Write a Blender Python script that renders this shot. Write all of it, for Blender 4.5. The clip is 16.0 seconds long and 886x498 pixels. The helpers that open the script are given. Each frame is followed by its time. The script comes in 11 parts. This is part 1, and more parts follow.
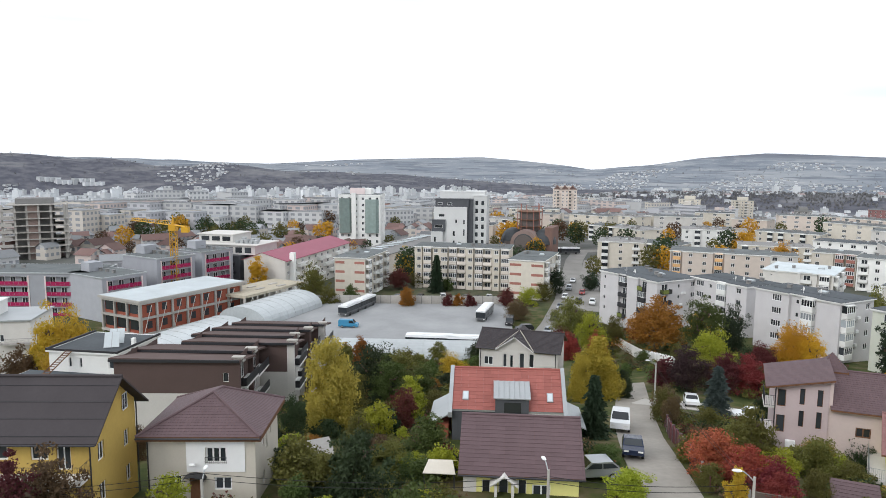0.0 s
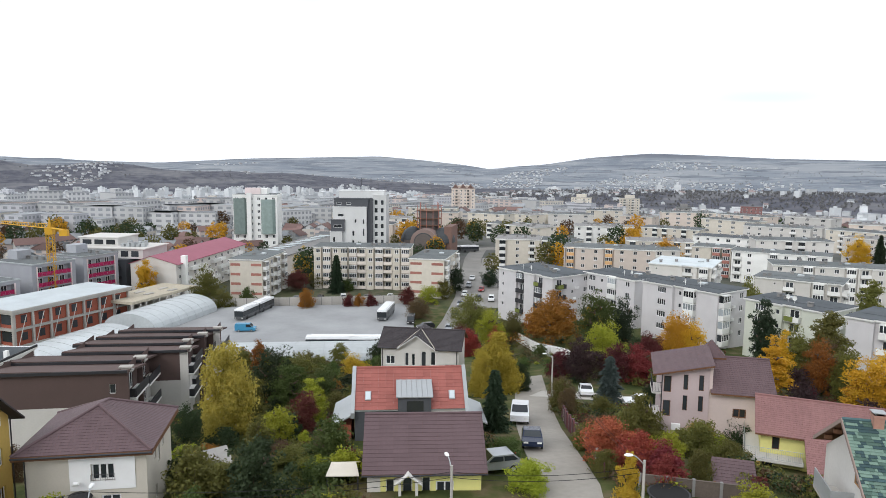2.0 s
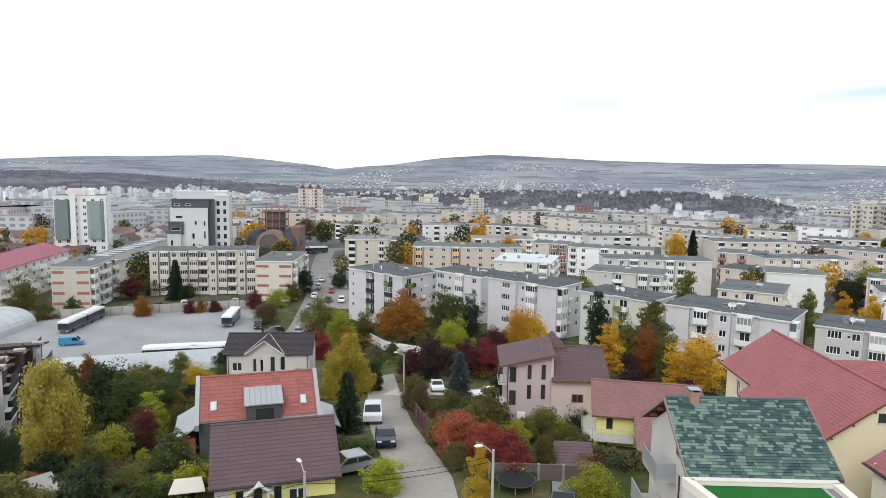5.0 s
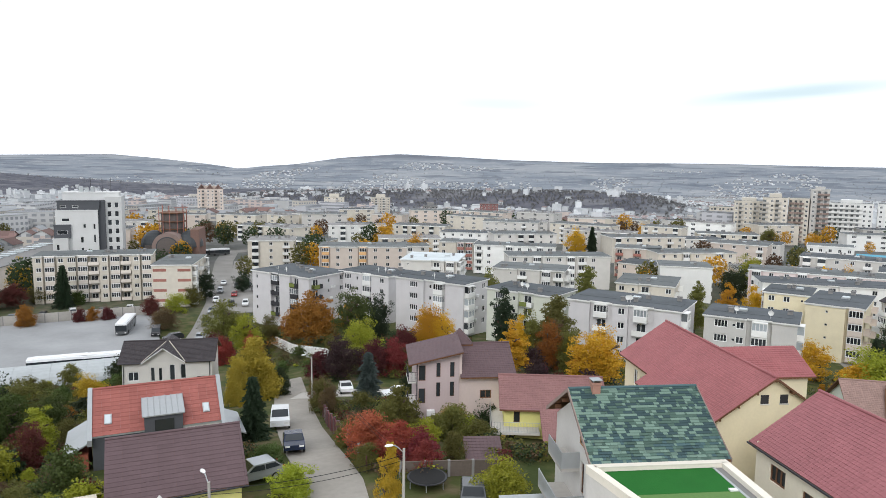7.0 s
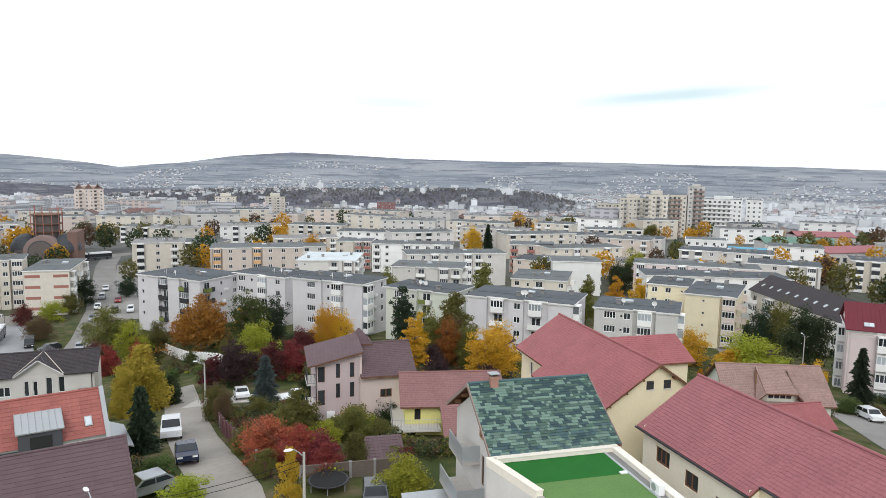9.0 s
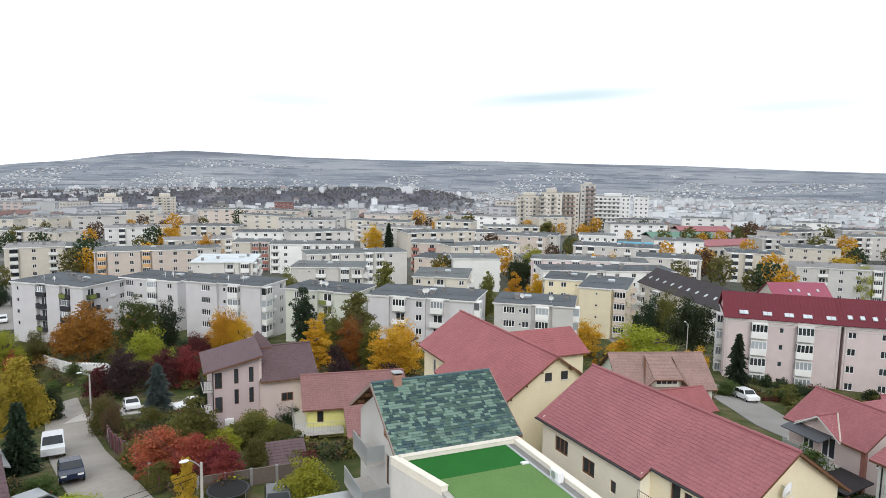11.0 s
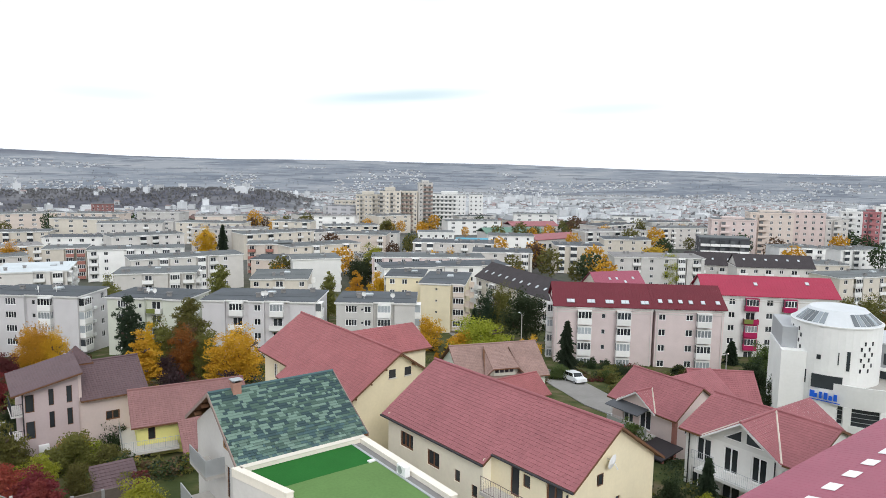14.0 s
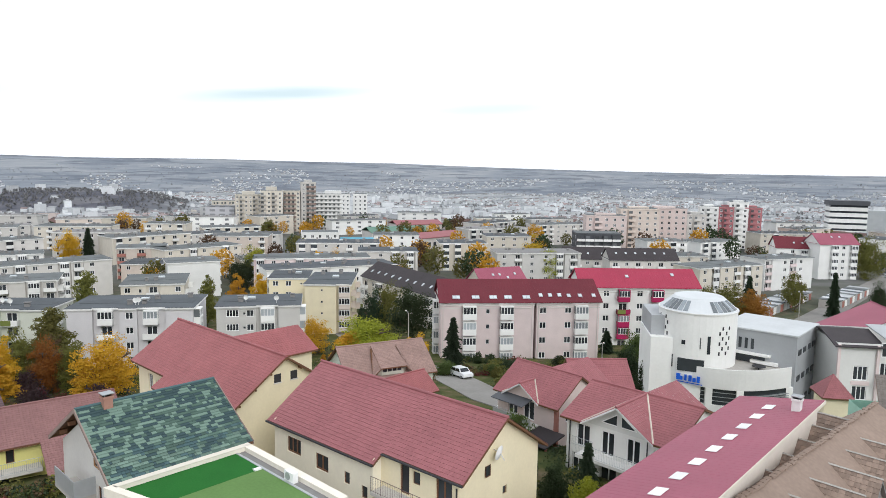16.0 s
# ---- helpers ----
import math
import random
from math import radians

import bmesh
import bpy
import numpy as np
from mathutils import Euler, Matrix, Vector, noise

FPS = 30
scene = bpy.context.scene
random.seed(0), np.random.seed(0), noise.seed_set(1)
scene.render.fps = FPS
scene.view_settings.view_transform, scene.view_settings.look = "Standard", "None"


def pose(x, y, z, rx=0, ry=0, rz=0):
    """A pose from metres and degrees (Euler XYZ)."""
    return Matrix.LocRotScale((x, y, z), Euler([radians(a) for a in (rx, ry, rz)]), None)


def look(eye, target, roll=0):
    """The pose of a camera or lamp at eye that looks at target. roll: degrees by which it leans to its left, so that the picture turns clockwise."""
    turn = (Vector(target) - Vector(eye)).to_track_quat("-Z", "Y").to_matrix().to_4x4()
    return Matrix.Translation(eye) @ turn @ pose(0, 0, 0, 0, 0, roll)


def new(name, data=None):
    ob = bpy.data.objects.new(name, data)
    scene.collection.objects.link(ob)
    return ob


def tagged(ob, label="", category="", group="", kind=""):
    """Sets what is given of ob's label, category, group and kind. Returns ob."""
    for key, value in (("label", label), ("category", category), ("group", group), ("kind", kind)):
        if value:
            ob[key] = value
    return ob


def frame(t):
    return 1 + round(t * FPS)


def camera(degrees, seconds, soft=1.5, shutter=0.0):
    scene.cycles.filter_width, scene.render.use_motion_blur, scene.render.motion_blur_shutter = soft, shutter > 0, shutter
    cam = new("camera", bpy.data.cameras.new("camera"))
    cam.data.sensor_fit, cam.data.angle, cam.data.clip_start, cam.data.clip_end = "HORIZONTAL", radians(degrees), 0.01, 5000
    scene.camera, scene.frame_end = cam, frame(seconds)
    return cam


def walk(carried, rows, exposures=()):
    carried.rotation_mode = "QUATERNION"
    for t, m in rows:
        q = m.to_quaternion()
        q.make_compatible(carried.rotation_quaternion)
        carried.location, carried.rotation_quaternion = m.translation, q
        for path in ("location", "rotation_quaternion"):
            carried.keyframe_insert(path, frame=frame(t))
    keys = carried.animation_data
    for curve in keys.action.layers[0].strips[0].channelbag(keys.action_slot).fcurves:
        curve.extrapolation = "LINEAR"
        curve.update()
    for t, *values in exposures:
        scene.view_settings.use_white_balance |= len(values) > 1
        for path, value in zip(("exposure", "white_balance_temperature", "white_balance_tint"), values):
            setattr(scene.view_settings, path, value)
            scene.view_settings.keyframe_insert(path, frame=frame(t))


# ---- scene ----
# camera: it hangs in one place and turns slowly to the right
EYE = (0.0, 0.0, 43.0)
cam = camera(65.55, 16.0, soft=0.85)
TURNS = [
    (0.0, 0.09, -7.24, -0.42), (0.5, -1.94, -7.25, -0.41), (1.0, -3.92, -7.24, -0.49), (1.5, -6.01, -7.24, -0.48),
    (2.0, -8.26, -7.23, -0.53), (2.5, -10.51, -7.20, -0.58), (3.0, -12.73, -7.18, -0.70), (3.5, -14.87, -7.15, -0.71),
    (4.0, -16.91, -7.12, -0.78), (6.5, -26.56, -7.01, -0.92), (7.0, -28.57, -7.00, -0.90), (7.5, -30.61, -6.99, -0.94),
    (8.0, -32.68, -6.98, -0.90), (8.5, -34.70, -6.99, -0.93), (9.0, -37.10, -6.98, -0.95), (11.5, -47.33, -6.95, -0.98),
    (12.0, -49.33, -6.95, -1.00), (12.5, -51.37, -6.93, -0.98), (13.0, -53.77, -6.91, -0.99), (13.5, -56.34, -6.88, -0.91),
    (14.0, -58.71, -6.84, -0.91), (14.5, -60.80, -6.82, -0.87), (15.0, -63.31, -6.82, -0.93), (15.5, -66.07, -6.78, -0.95),
    (16.0, -68.30, -6.77, -0.87)]
walk(cam, [(t, pose(*EYE, 90 + p, r, w)) for t, w, p, r in TURNS], exposures=[(0.0, 0.0), (16.0, 0.0)])

# ---- light: a bright overcast sky with a weak, very soft sun ----
world = bpy.data.worlds.new("overcast")
scene.world = world
world.use_nodes = True
wn, wl = world.node_tree.nodes, world.node_tree.links
wn.clear()
w_sky = wn.new("ShaderNodeTexSky")
w_sky.sky_type, w_sky.sun_disc, w_sky.sun_elevation, w_sky.sun_rotation = "NISHITA", False, radians(32), radians(223)
w_gain = wn.new("ShaderNodeVectorMath"); w_gain.operation = "SCALE"; w_gain.inputs[3].default_value = 0.13
w_pos = wn.new("ShaderNodeTexCoord")
w_map = wn.new("ShaderNodeMapping"); w_map.inputs["Scale"].default_value = (1.2, 1.2, 9.0)
w_noise = wn.new("ShaderNodeTexNoise"); w_noise.inputs["Scale"].default_value = 2.2; w_noise.inputs["Detail"].default_value = 5
w_ramp = wn.new("ShaderNodeValToRGB")
w_ramp.color_ramp.elements[0].position, w_ramp.color_ramp.elements[0].color = 0.22, (0.75, 0.75, 0.75, 1)
w_ramp.color_ramp.elements[1].position, w_ramp.color_ramp.elements[1].color = 0.40, (1, 1, 1, 1)
w_mix = wn.new("ShaderNodeMix"); w_mix.data_type = "RGBA"
w_mix.inputs[7].default_value = (0.95, 1.0, 1.07, 1)
w_bg = wn.new("ShaderNodeBackground"); w_bg.inputs[1].default_value = 1.16
w_out = wn.new("ShaderNodeOutputWorld")
wl.new(w_sky.outputs[0], w_gain.inputs[0]); wl.new(w_pos.outputs["Generated"], w_map.inputs[0]); wl.new(w_map.outputs[0], w_noise.inputs["Vector"])
wl.new(w_noise.outputs[0], w_ramp.inputs[0]); wl.new(w_ramp.outputs[0], w_mix.inputs[0])
wl.new(w_gain.outputs[0], w_mix.inputs[6])


def cloud_gap(below, az, el, wide, high, tilt, depth):
    """A long thin gap in the cloud where the pale blue shows: its middle and half size in degrees."""
    a, e = radians(az), radians(el)
    side, up = Vector((-math.cos(a), -math.sin(a), 0)), Vector((math.sin(a) * math.sin(e), -math.cos(a) * math.sin(e), math.cos(e)))
    mid = Vector((-math.sin(a) * math.cos(e), math.cos(a) * math.cos(e), math.sin(e)))
    up = (up - side * math.tan(radians(tilt))) / radians(high)
    side = -side / radians(wide)
    off = wn.new("ShaderNodeVectorMath"); off.operation = "SUBTRACT"; off.inputs[1].default_value = mid
    wl.new(w_pos.outputs["Generated"], off.inputs[0])
    axes = []
    for k, way in enumerate((side, up)):
        d = wn.new("ShaderNodeVectorMath"); d.operation = "DOT_PRODUCT"; d.inputs[1].default_value = way
        wl.new(off.outputs[0], d.inputs[0])
        axes.append(d.outputs["Value"])
    rag = wn.new("ShaderNodeMath"); rag.operation = "MULTIPLY_ADD"; rag.inputs[1].default_value = 2.2
    wl.new(w_noise.outputs[0], rag.inputs[0]); wl.new(axes[1], rag.inputs[2])
    low = wn.new("ShaderNodeMath"); low.operation = "SUBTRACT"; low.inputs[1].default_value = 1.1; wl.new(rag.outputs[0], low.inputs[0])
    both = wn.new("ShaderNodeCombineXYZ"); wl.new(axes[0], both.inputs[0]); wl.new(low.outputs[0], both.inputs[1])
    size = wn.new("ShaderNodeVectorMath"); size.operation = "LENGTH"; wl.new(both.outputs[0], size.inputs[0])
    fall = wn.new("ShaderNodeMapRange"); fall.interpolation_type = "SMOOTHSTEP"
    fall.inputs[1].default_value, fall.inputs[2].default_value, fall.inputs[3].default_value, fall.inputs[4].default_value = 1.0, 0.1, 0.0, depth
    wl.new(size.outputs["Value"], fall.inputs[0])
    m = wn.new("ShaderNodeMix"); m.data_type = "RGBA"; m.inputs[7].default_value = (0.62, 0.76, 0.82, 1)
    wl.new(fall.outputs[0], m.inputs[0]); wl.new(below, m.inputs[6])
    return m.outputs[2]


w_top = cloud_gap(w_mix.outputs[2], -55, 5.35, 11.0, 1.05, -4.5, 0.95)
w_top = cloud_gap(w_top, -72, 4.6, 8.0, 0.8, -2.0, 0.5)
w_top = cloud_gap(w_top, -33, 4.8, 7.0, 0.95, 0.0, 0.45)
wl.new(w_top, w_bg.inputs[0]); wl.new(w_bg.outputs[0], w_out.inputs[0])
sun = new("sun", bpy.data.lights.new("sun", "SUN"))
sun.data.energy, sun.data.angle, sun.data.color = 1.3, radians(25), (1.0, 0.98, 0.95)
sun.matrix_world = look((0, 0, 100), (58, 62, 40))


# ---- materials ----
def mat(name, color, rough=0.8, grain=0.12, scale=6.0, bump=0.15, metal=0.0, per="object", tint=0.1, stain=0.12, trans=0.0):
    """A procedural surface: grain and stains at two scales, a slight tint for each piece, fine relief."""
    m = bpy.data.materials.new(name)
    m.use_nodes = True
    n, l = m.node_tree.nodes, m.node_tree.links
    b = n["Principled BSDF"]
    b.inputs["Roughness"].default_value, b.inputs["Metallic"].default_value = rough, metal
    b.inputs["Specular IOR Level"].default_value = 0.5 if rough < 0.3 else 0.22
    tc = n.new("ShaderNodeTexCoord")
    fine = n.new("ShaderNodeTexNoise"); fine.inputs["Scale"].default_value, fine.inputs["Detail"].default_value = scale, 4
    wide = n.new("ShaderNodeTexNoise"); wide.inputs["Scale"].default_value, wide.inputs["Detail"].default_value = scale * 0.09, 3
    l.new(tc.outputs["Object"], fine.inputs["Vector"]); l.new(tc.outputs["Object"], wide.inputs["Vector"])
    a = n.new("ShaderNodeMath"); a.operation = "MULTIPLY_ADD"; a.inputs[1].default_value, a.inputs[2].default_value = 2 * grain, 1 - grain
    c = n.new("ShaderNodeMath"); c.operation = "MULTIPLY_ADD"; c.inputs[1].default_value, c.inputs[2].default_value = 2 * stain, 1 - stain
    l.new(fine.outputs[0], a.inputs[0]); l.new(wide.outputs[0], c.inputs[0])
    k = n.new("ShaderNodeMath"); k.operation = "MULTIPLY"
    l.new(a.outputs[0], k.inputs[0]); l.new(c.outputs[0], k.inputs[1])
    if per == "object":
        rnd = n.new("ShaderNodeObjectInfo").outputs["Random"]
    else:
        rnd = n.new("ShaderNodeNewGeometry").outputs["Random Per Island"]
    d = n.new("ShaderNodeMath"); d.operation = "MULTIPLY_ADD"; d.inputs[1].default_value, d.inputs[2].default_value = 2 * tint, 1 - tint
    l.new(rnd, d.inputs[0])
    k2 = n.new("ShaderNodeMath"); k2.operation = "MULTIPLY"
    l.new(k.outputs[0], k2.inputs[0]); l.new(d.outputs[0], k2.inputs[1])
    s = n.new("ShaderNodeVectorMath"); s.operation = "SCALE"; s.inputs[0].default_value = color[:3]
    l.new(k2.outputs[0], s.inputs[3]); l.new(s.outputs[0], b.inputs["Base Color"])
    if bump:
        u = n.new("ShaderNodeBump"); u.inputs["Strength"].default_value, u.inputs["Distance"].default_value = bump, 0.03
        l.new(fine.outputs[0], u.inputs["Height"]); l.new(u.outputs[0], b.inputs["Normal"])
    if trans:
        t = n.new("ShaderNodeBsdfTranslucent"); x = n.new("ShaderNodeMixShader"); x.inputs[0].default_value = trans
        l.new(s.outputs[0], t.inputs[0]); l.new(b.outputs[0], x.inputs[1]); l.new(t.outputs[0], x.inputs[2])
        l.new(x.outputs[0], n["Material Output"].inputs[0])
    return m


def leaf(name, c1, c2, c3):
    """Foliage whose small leaves vary between three colours, with some light passing through."""
    m = bpy.data.materials.new(name)
    m.use_nodes = True
    n, l = m.node_tree.nodes, m.node_tree.links
    b = n["Principled BSDF"]; b.inputs["Roughness"].default_value = 0.75
    geo = n.new("ShaderNodeNewGeometry")
    r = n.new("ShaderNodeValToRGB")
    r.color_ramp.elements[0].color, r.color_ramp.elements[1].color = (*c1, 1), (*c3, 1)
    e = r.color_ramp.elements.new(0.5); e.color = (*c2, 1)
    tc = n.new("ShaderNodeTexCoord"); big = n.new("ShaderNodeTexNoise"); big.inputs["Scale"].default_value = 0.45
    l.new(tc.outputs["Object"], big.inputs["Vector"])
    mixv = n.new("ShaderNodeMath"); mixv.operation = "MULTIPLY_ADD"; mixv.inputs[1].default_value = 0.55
    sc = n.new("ShaderNodeMath"); sc.operation = "MULTIPLY_ADD"; sc.inputs[1].default_value, sc.inputs[2].default_value = 1.6, -0.55
    l.new(big.outputs[0], sc.inputs[0]); l.new(geo.outputs["Random Per Island"], mixv.inputs[0]); l.new(sc.outputs[0], mixv.inputs[2])
    l.new(mixv.outputs[0], r.inputs[0])
    hue = n.new("ShaderNodeHueSaturation"); info = n.new("ShaderNodeObjectInfo")
    va = n.new("ShaderNodeMath"); va.operation = "MULTIPLY_ADD"; va.inputs[1].default_value, va.inputs[2].default_value = 0.4, 0.8
    hu = n.new("ShaderNodeMath"); hu.operation = "MULTIPLY_ADD"; hu.inputs[1].default_value, hu.inputs[2].default_value = 0.03, 0.485
    l.new(info.outputs["Random"], va.inputs[0]); l.new(info.outputs["Random"], hu.inputs[0])
    l.new(va.outputs[0], hue.inputs["Value"]); l.new(hu.outputs[0], hue.inputs["Hue"]); l.new(r.outputs[0], hue.inputs["Color"])
    l.new(hue.outputs[0], b.inputs["Base Color"])
    t = n.new("ShaderNodeBsdfTranslucent"); x = n.new("ShaderNodeMixShader"); x.inputs[0].default_value = 0.3
    l.new(hue.outputs[0], t.inputs[0]); l.new(b.outputs[0], x.inputs[1]); l.new(t.outputs[0], x.inputs[2])
    l.new(x.outputs[0], n["Material Output"].inputs[0])
    return m


def glass_mat(name, color, rough=0.08):
    m = mat(name, color, rough, 0.25, 0.7, 0.0, 0.0, tint=0.5, stain=0.1)
    m.node_tree.nodes["Principled BSDF"].inputs["Specular IOR Level"].default_value = 0.45
    return m


GLASS = glass_mat("window glass", (0.04, 0.046, 0.052))
# pale base colour holds curtains and a painted reflection of the sky
LOGGIAGLASS = glass_mat("curtained loggia glass", (0.3, 0.33, 0.35), 0.12)
PALEGLASS = glass_mat("grey loggia glass", (0.13, 0.14, 0.145), 0.15)
GLASS_GREEN = glass_mat("green glass", (0.26, 0.33, 0.31), 0.2)
WHITE = mat("white paint", (0.78, 0.78, 0.76), 0.6, 0.05, 3, 0.05)
PVC = mat("white window plastic", (0.82, 0.82, 0.82), 0.4, 0.03, 4, 0.0)
CREAM = mat("cream render", (0.61, 0.565, 0.49), 0.85, 0.06, 8, 0.1)
BEIGE = mat("beige render", (0.66, 0.60, 0.54), 0.85, 0.06, 8, 0.1)
WARMWHITE = mat("warm white render", (0.59, 0.57, 0.54), 0.85, 0.07, 5, 0.1)
CHALKWALL = mat("pale pinkish render", (0.62, 0.605, 0.615), 0.85, 0.07, 5, 0.1, stain=0.1)
OLIVEPANEL = mat("olive balcony panel", (0.16, 0.19, 0.05), 0.6, 0.1, 4, 0.05)
GREYWALL = mat("pale grey render", (0.55, 0.54, 0.52), 0.85, 0.08, 5, 0.1)
OFFGREEN = mat("pale green render", (0.60, 0.62, 0.54), 0.85, 0.07, 5, 0.1)
PEACH = mat("peach render", (0.61, 0.53, 0.47), 0.85, 0.07, 5, 0.1)
ORANGE = mat("orange render", (0.70, 0.42, 0.20), 0.85, 0.07, 5, 0.1)
ROSE = mat("rose render", (0.70, 0.595, 0.585), 0.85, 0.06, 5, 0.1)
YELLOW = mat("pale yellow render", (0.76, 0.68, 0.49), 0.85, 0.06, 5, 0.1)
LEMON = mat("lemon yellow render", (0.72, 0.68, 0.26), 0.85, 0.06, 5, 0.1)
OCHRE = mat("ochre yellow render", (0.50, 0.35, 0.10), 0.85, 0.08, 5, 0.1)
LILAC = mat("lilac grey render", (0.50, 0.41, 0.41), 0.85, 0.06, 5, 0.1)
PALEPINK = mat("pale pink render", (0.66, 0.55, 0.52), 0.85, 0.06, 5, 0.1)
STONEBAND = mat("brick-red panel", (0.36, 0.16, 0.13), 0.8, 0.1, 8, 0.1)
OFFWHITE = mat("off-white render", (0.60, 0.605, 0.60), 0.8, 0.05, 2, 0.05)
CONCRETE = mat("raw concrete", (0.42, 0.40, 0.37), 0.9, 0.15, 3, 0.2)
DARKCONC = mat("weathered concrete", (0.24, 0.235, 0.23), 0.9, 0.18, 2, 0.2)
BITUMEN = mat("bitumen roofing", (0.085, 0.095, 0.104), 0.85, 0.2, 2.5, 0.2, stain=0.3)
BITUMEN2 = mat("pale roofing felt", (0.135, 0.148, 0.15), 0.85, 0.2, 2.5, 0.2, stain=0.3)
WHITEROOF = mat("white roof membrane", (0.56, 0.61, 0.63), 0.6, 0.08, 2, 0.1, stain=0.2)
METAL = mat("grey sheet metal", (0.42, 0.44, 0.45), 0.45, 0.08, 3, 0.05, 0.5)
DARKMETAL = mat("dark metal", (0.05, 0.05, 0.055), 0.5, 0.1, 5, 0.0, 0.3)
ANTHRA = mat("anthracite cladding", (0.085, 0.09, 0.10), 0.6, 0.1, 4, 0.05)
TILE_WINE = mat("wine-red roof tile", (0.30, 0.112, 0.122), 0.55, 0.12, 5, 0.1, per="island", tint=0.06, stain=0.2)
TILE_RED = mat("red roof tile", (0.315, 0.108, 0.112), 0.55, 0.12, 5, 0.1, per="island", tint=0.06, stain=0.2)
TILE_ORANGE = mat("orange-red roof tile", (0.31, 0.105, 0.088), 0.55, 0.12, 5, 0.1, per="island", tint=0.1, stain=0.2)
TILE_BROWN = mat("brown roof tile", (0.118, 0.078, 0.084), 0.55, 0.12, 5, 0.1, per="island", tint=0.06, stain=0.2)
TILE_DARK = mat("dark grey-brown roof tile", (0.05, 0.043, 0.046), 0.65, 0.15, 5, 0.1, per="island", tint=0.15, stain=0.2)
TILE_OLD = mat("unfinished clay brown roof", (0.26, 0.195, 0.158), 0.85, 0.2, 4, 0.2, per="island", tint=0.2, stain=0.25)
RED_SHEET = mat("crimson sheet roof", (0.34, 0.035, 0.072), 0.5, 0.08, 3, 0.05, stain=0.15)
WINE_SHEET = mat("dark red sheet roof", (0.135, 0.022, 0.032), 0.6, 0.08, 3, 0.05, stain=0.15)
PINK_SHEET = mat("rose red sheet roof", (0.31, 0.085, 0.125), 0.5, 0.08, 3, 0.05, stain=0.15)
BLUE_SHEET = mat("blue sheet roof", (0.10, 0.33, 0.45), 0.5, 0.08, 3, 0.05)
BROWNWALL = mat("chocolate brown render", (0.105, 0.072, 0.066), 0.8, 0.06, 5, 0.1)
MAGENTA = mat("magenta balcony panel", (0.36, 0.02, 0.09), 0.5, 0.06, 5, 0.05)
LAVENDER = mat("blue-grey render", (0.36, 0.37, 0.40), 0.85, 0.06, 5, 0.1)
BRICK = mat("raw red brick", (0.33, 0.10, 0.065), 0.9, 0.2, 6, 0.2)
TILE_FADED = mat("faded brown-pink roof tile", (0.30, 0.20, 0.175), 0.7, 0.15, 5, 0.1, per="island", tint=0.08, stain=0.25)
TILE_ROSE = mat("rose-brown roof tile", (0.25, 0.13, 0.125), 0.6, 0.12, 5, 0.1, per="island", tint=0.06, stain=0.2)
TILE_GREY = mat("weathered grey roof tile", (0.17, 0.15, 0.135), 0.75, 0.15, 5, 0.1, per="island", tint=0.1, stain=0.25)
LOGGIA = mat("grey-brown loggia", (0.27, 0.205, 0.18), 0.8, 0.15, 5, 0.1)
PALEWALL = mat("pale cream render", (0.80, 0.75, 0.62), 0.85, 0.05, 5, 0.1)
ROOFSHEET = mat("pale grey roof sheet", (0.50, 0.52, 0.53), 0.6, 0.08, 2, 0.1, stain=0.2)
WOOD = mat("brown timber", (0.16, 0.08, 0.045), 0.7, 0.2, 5, 0.15)
BARK = mat("bark", (0.10, 0.075, 0.055), 0.95, 0.3, 9, 0.4)
BIRCHBARK = mat("pale bark", (0.45, 0.42, 0.37), 0.9, 0.4, 7, 0.3)
ASPHALT = mat("worn asphalt", (0.25, 0.24, 0.225), 0.9, 0.15, 2.0, 0.2, stain=0.25)
LANE = mat("pale worn lane", (0.34, 0.315, 0.28), 0.9, 0.15, 2.0, 0.2, stain=0.25)
LOT = mat("pale concrete yard", (0.30, 0.305, 0.31), 0.9, 0.08, 1.0, 0.1, stain=0.3)
PAVING = mat("pale paving", (0.40, 0.38, 0.35), 0.9, 0.12, 5, 0.2)
TURF = mat("artificial turf", (0.016, 0.125, 0.02), 0.9, 0.12, 12, 0.3)
TURF_OLD = mat("faded turf", (0.13, 0.24, 0.075), 0.9, 0.15, 6, 0.3)
FILM = mat("translucent greenhouse film", (0.46, 0.49, 0.50), 0.35, 0.12, 1.5, 0.1, stain=0.25)
CRANE_Y = mat("crane yellow", (0.60, 0.33, 0.03), 0.5, 0.1, 5, 0.0)
RUBBER = mat("black rubber", (0.02, 0.02, 0.02), 0.8, 0.1, 5, 0.0)
COPPER = mat("dark dome sheeting", (0.06, 0.066, 0.072), 0.5, 0.12, 3, 0.1)

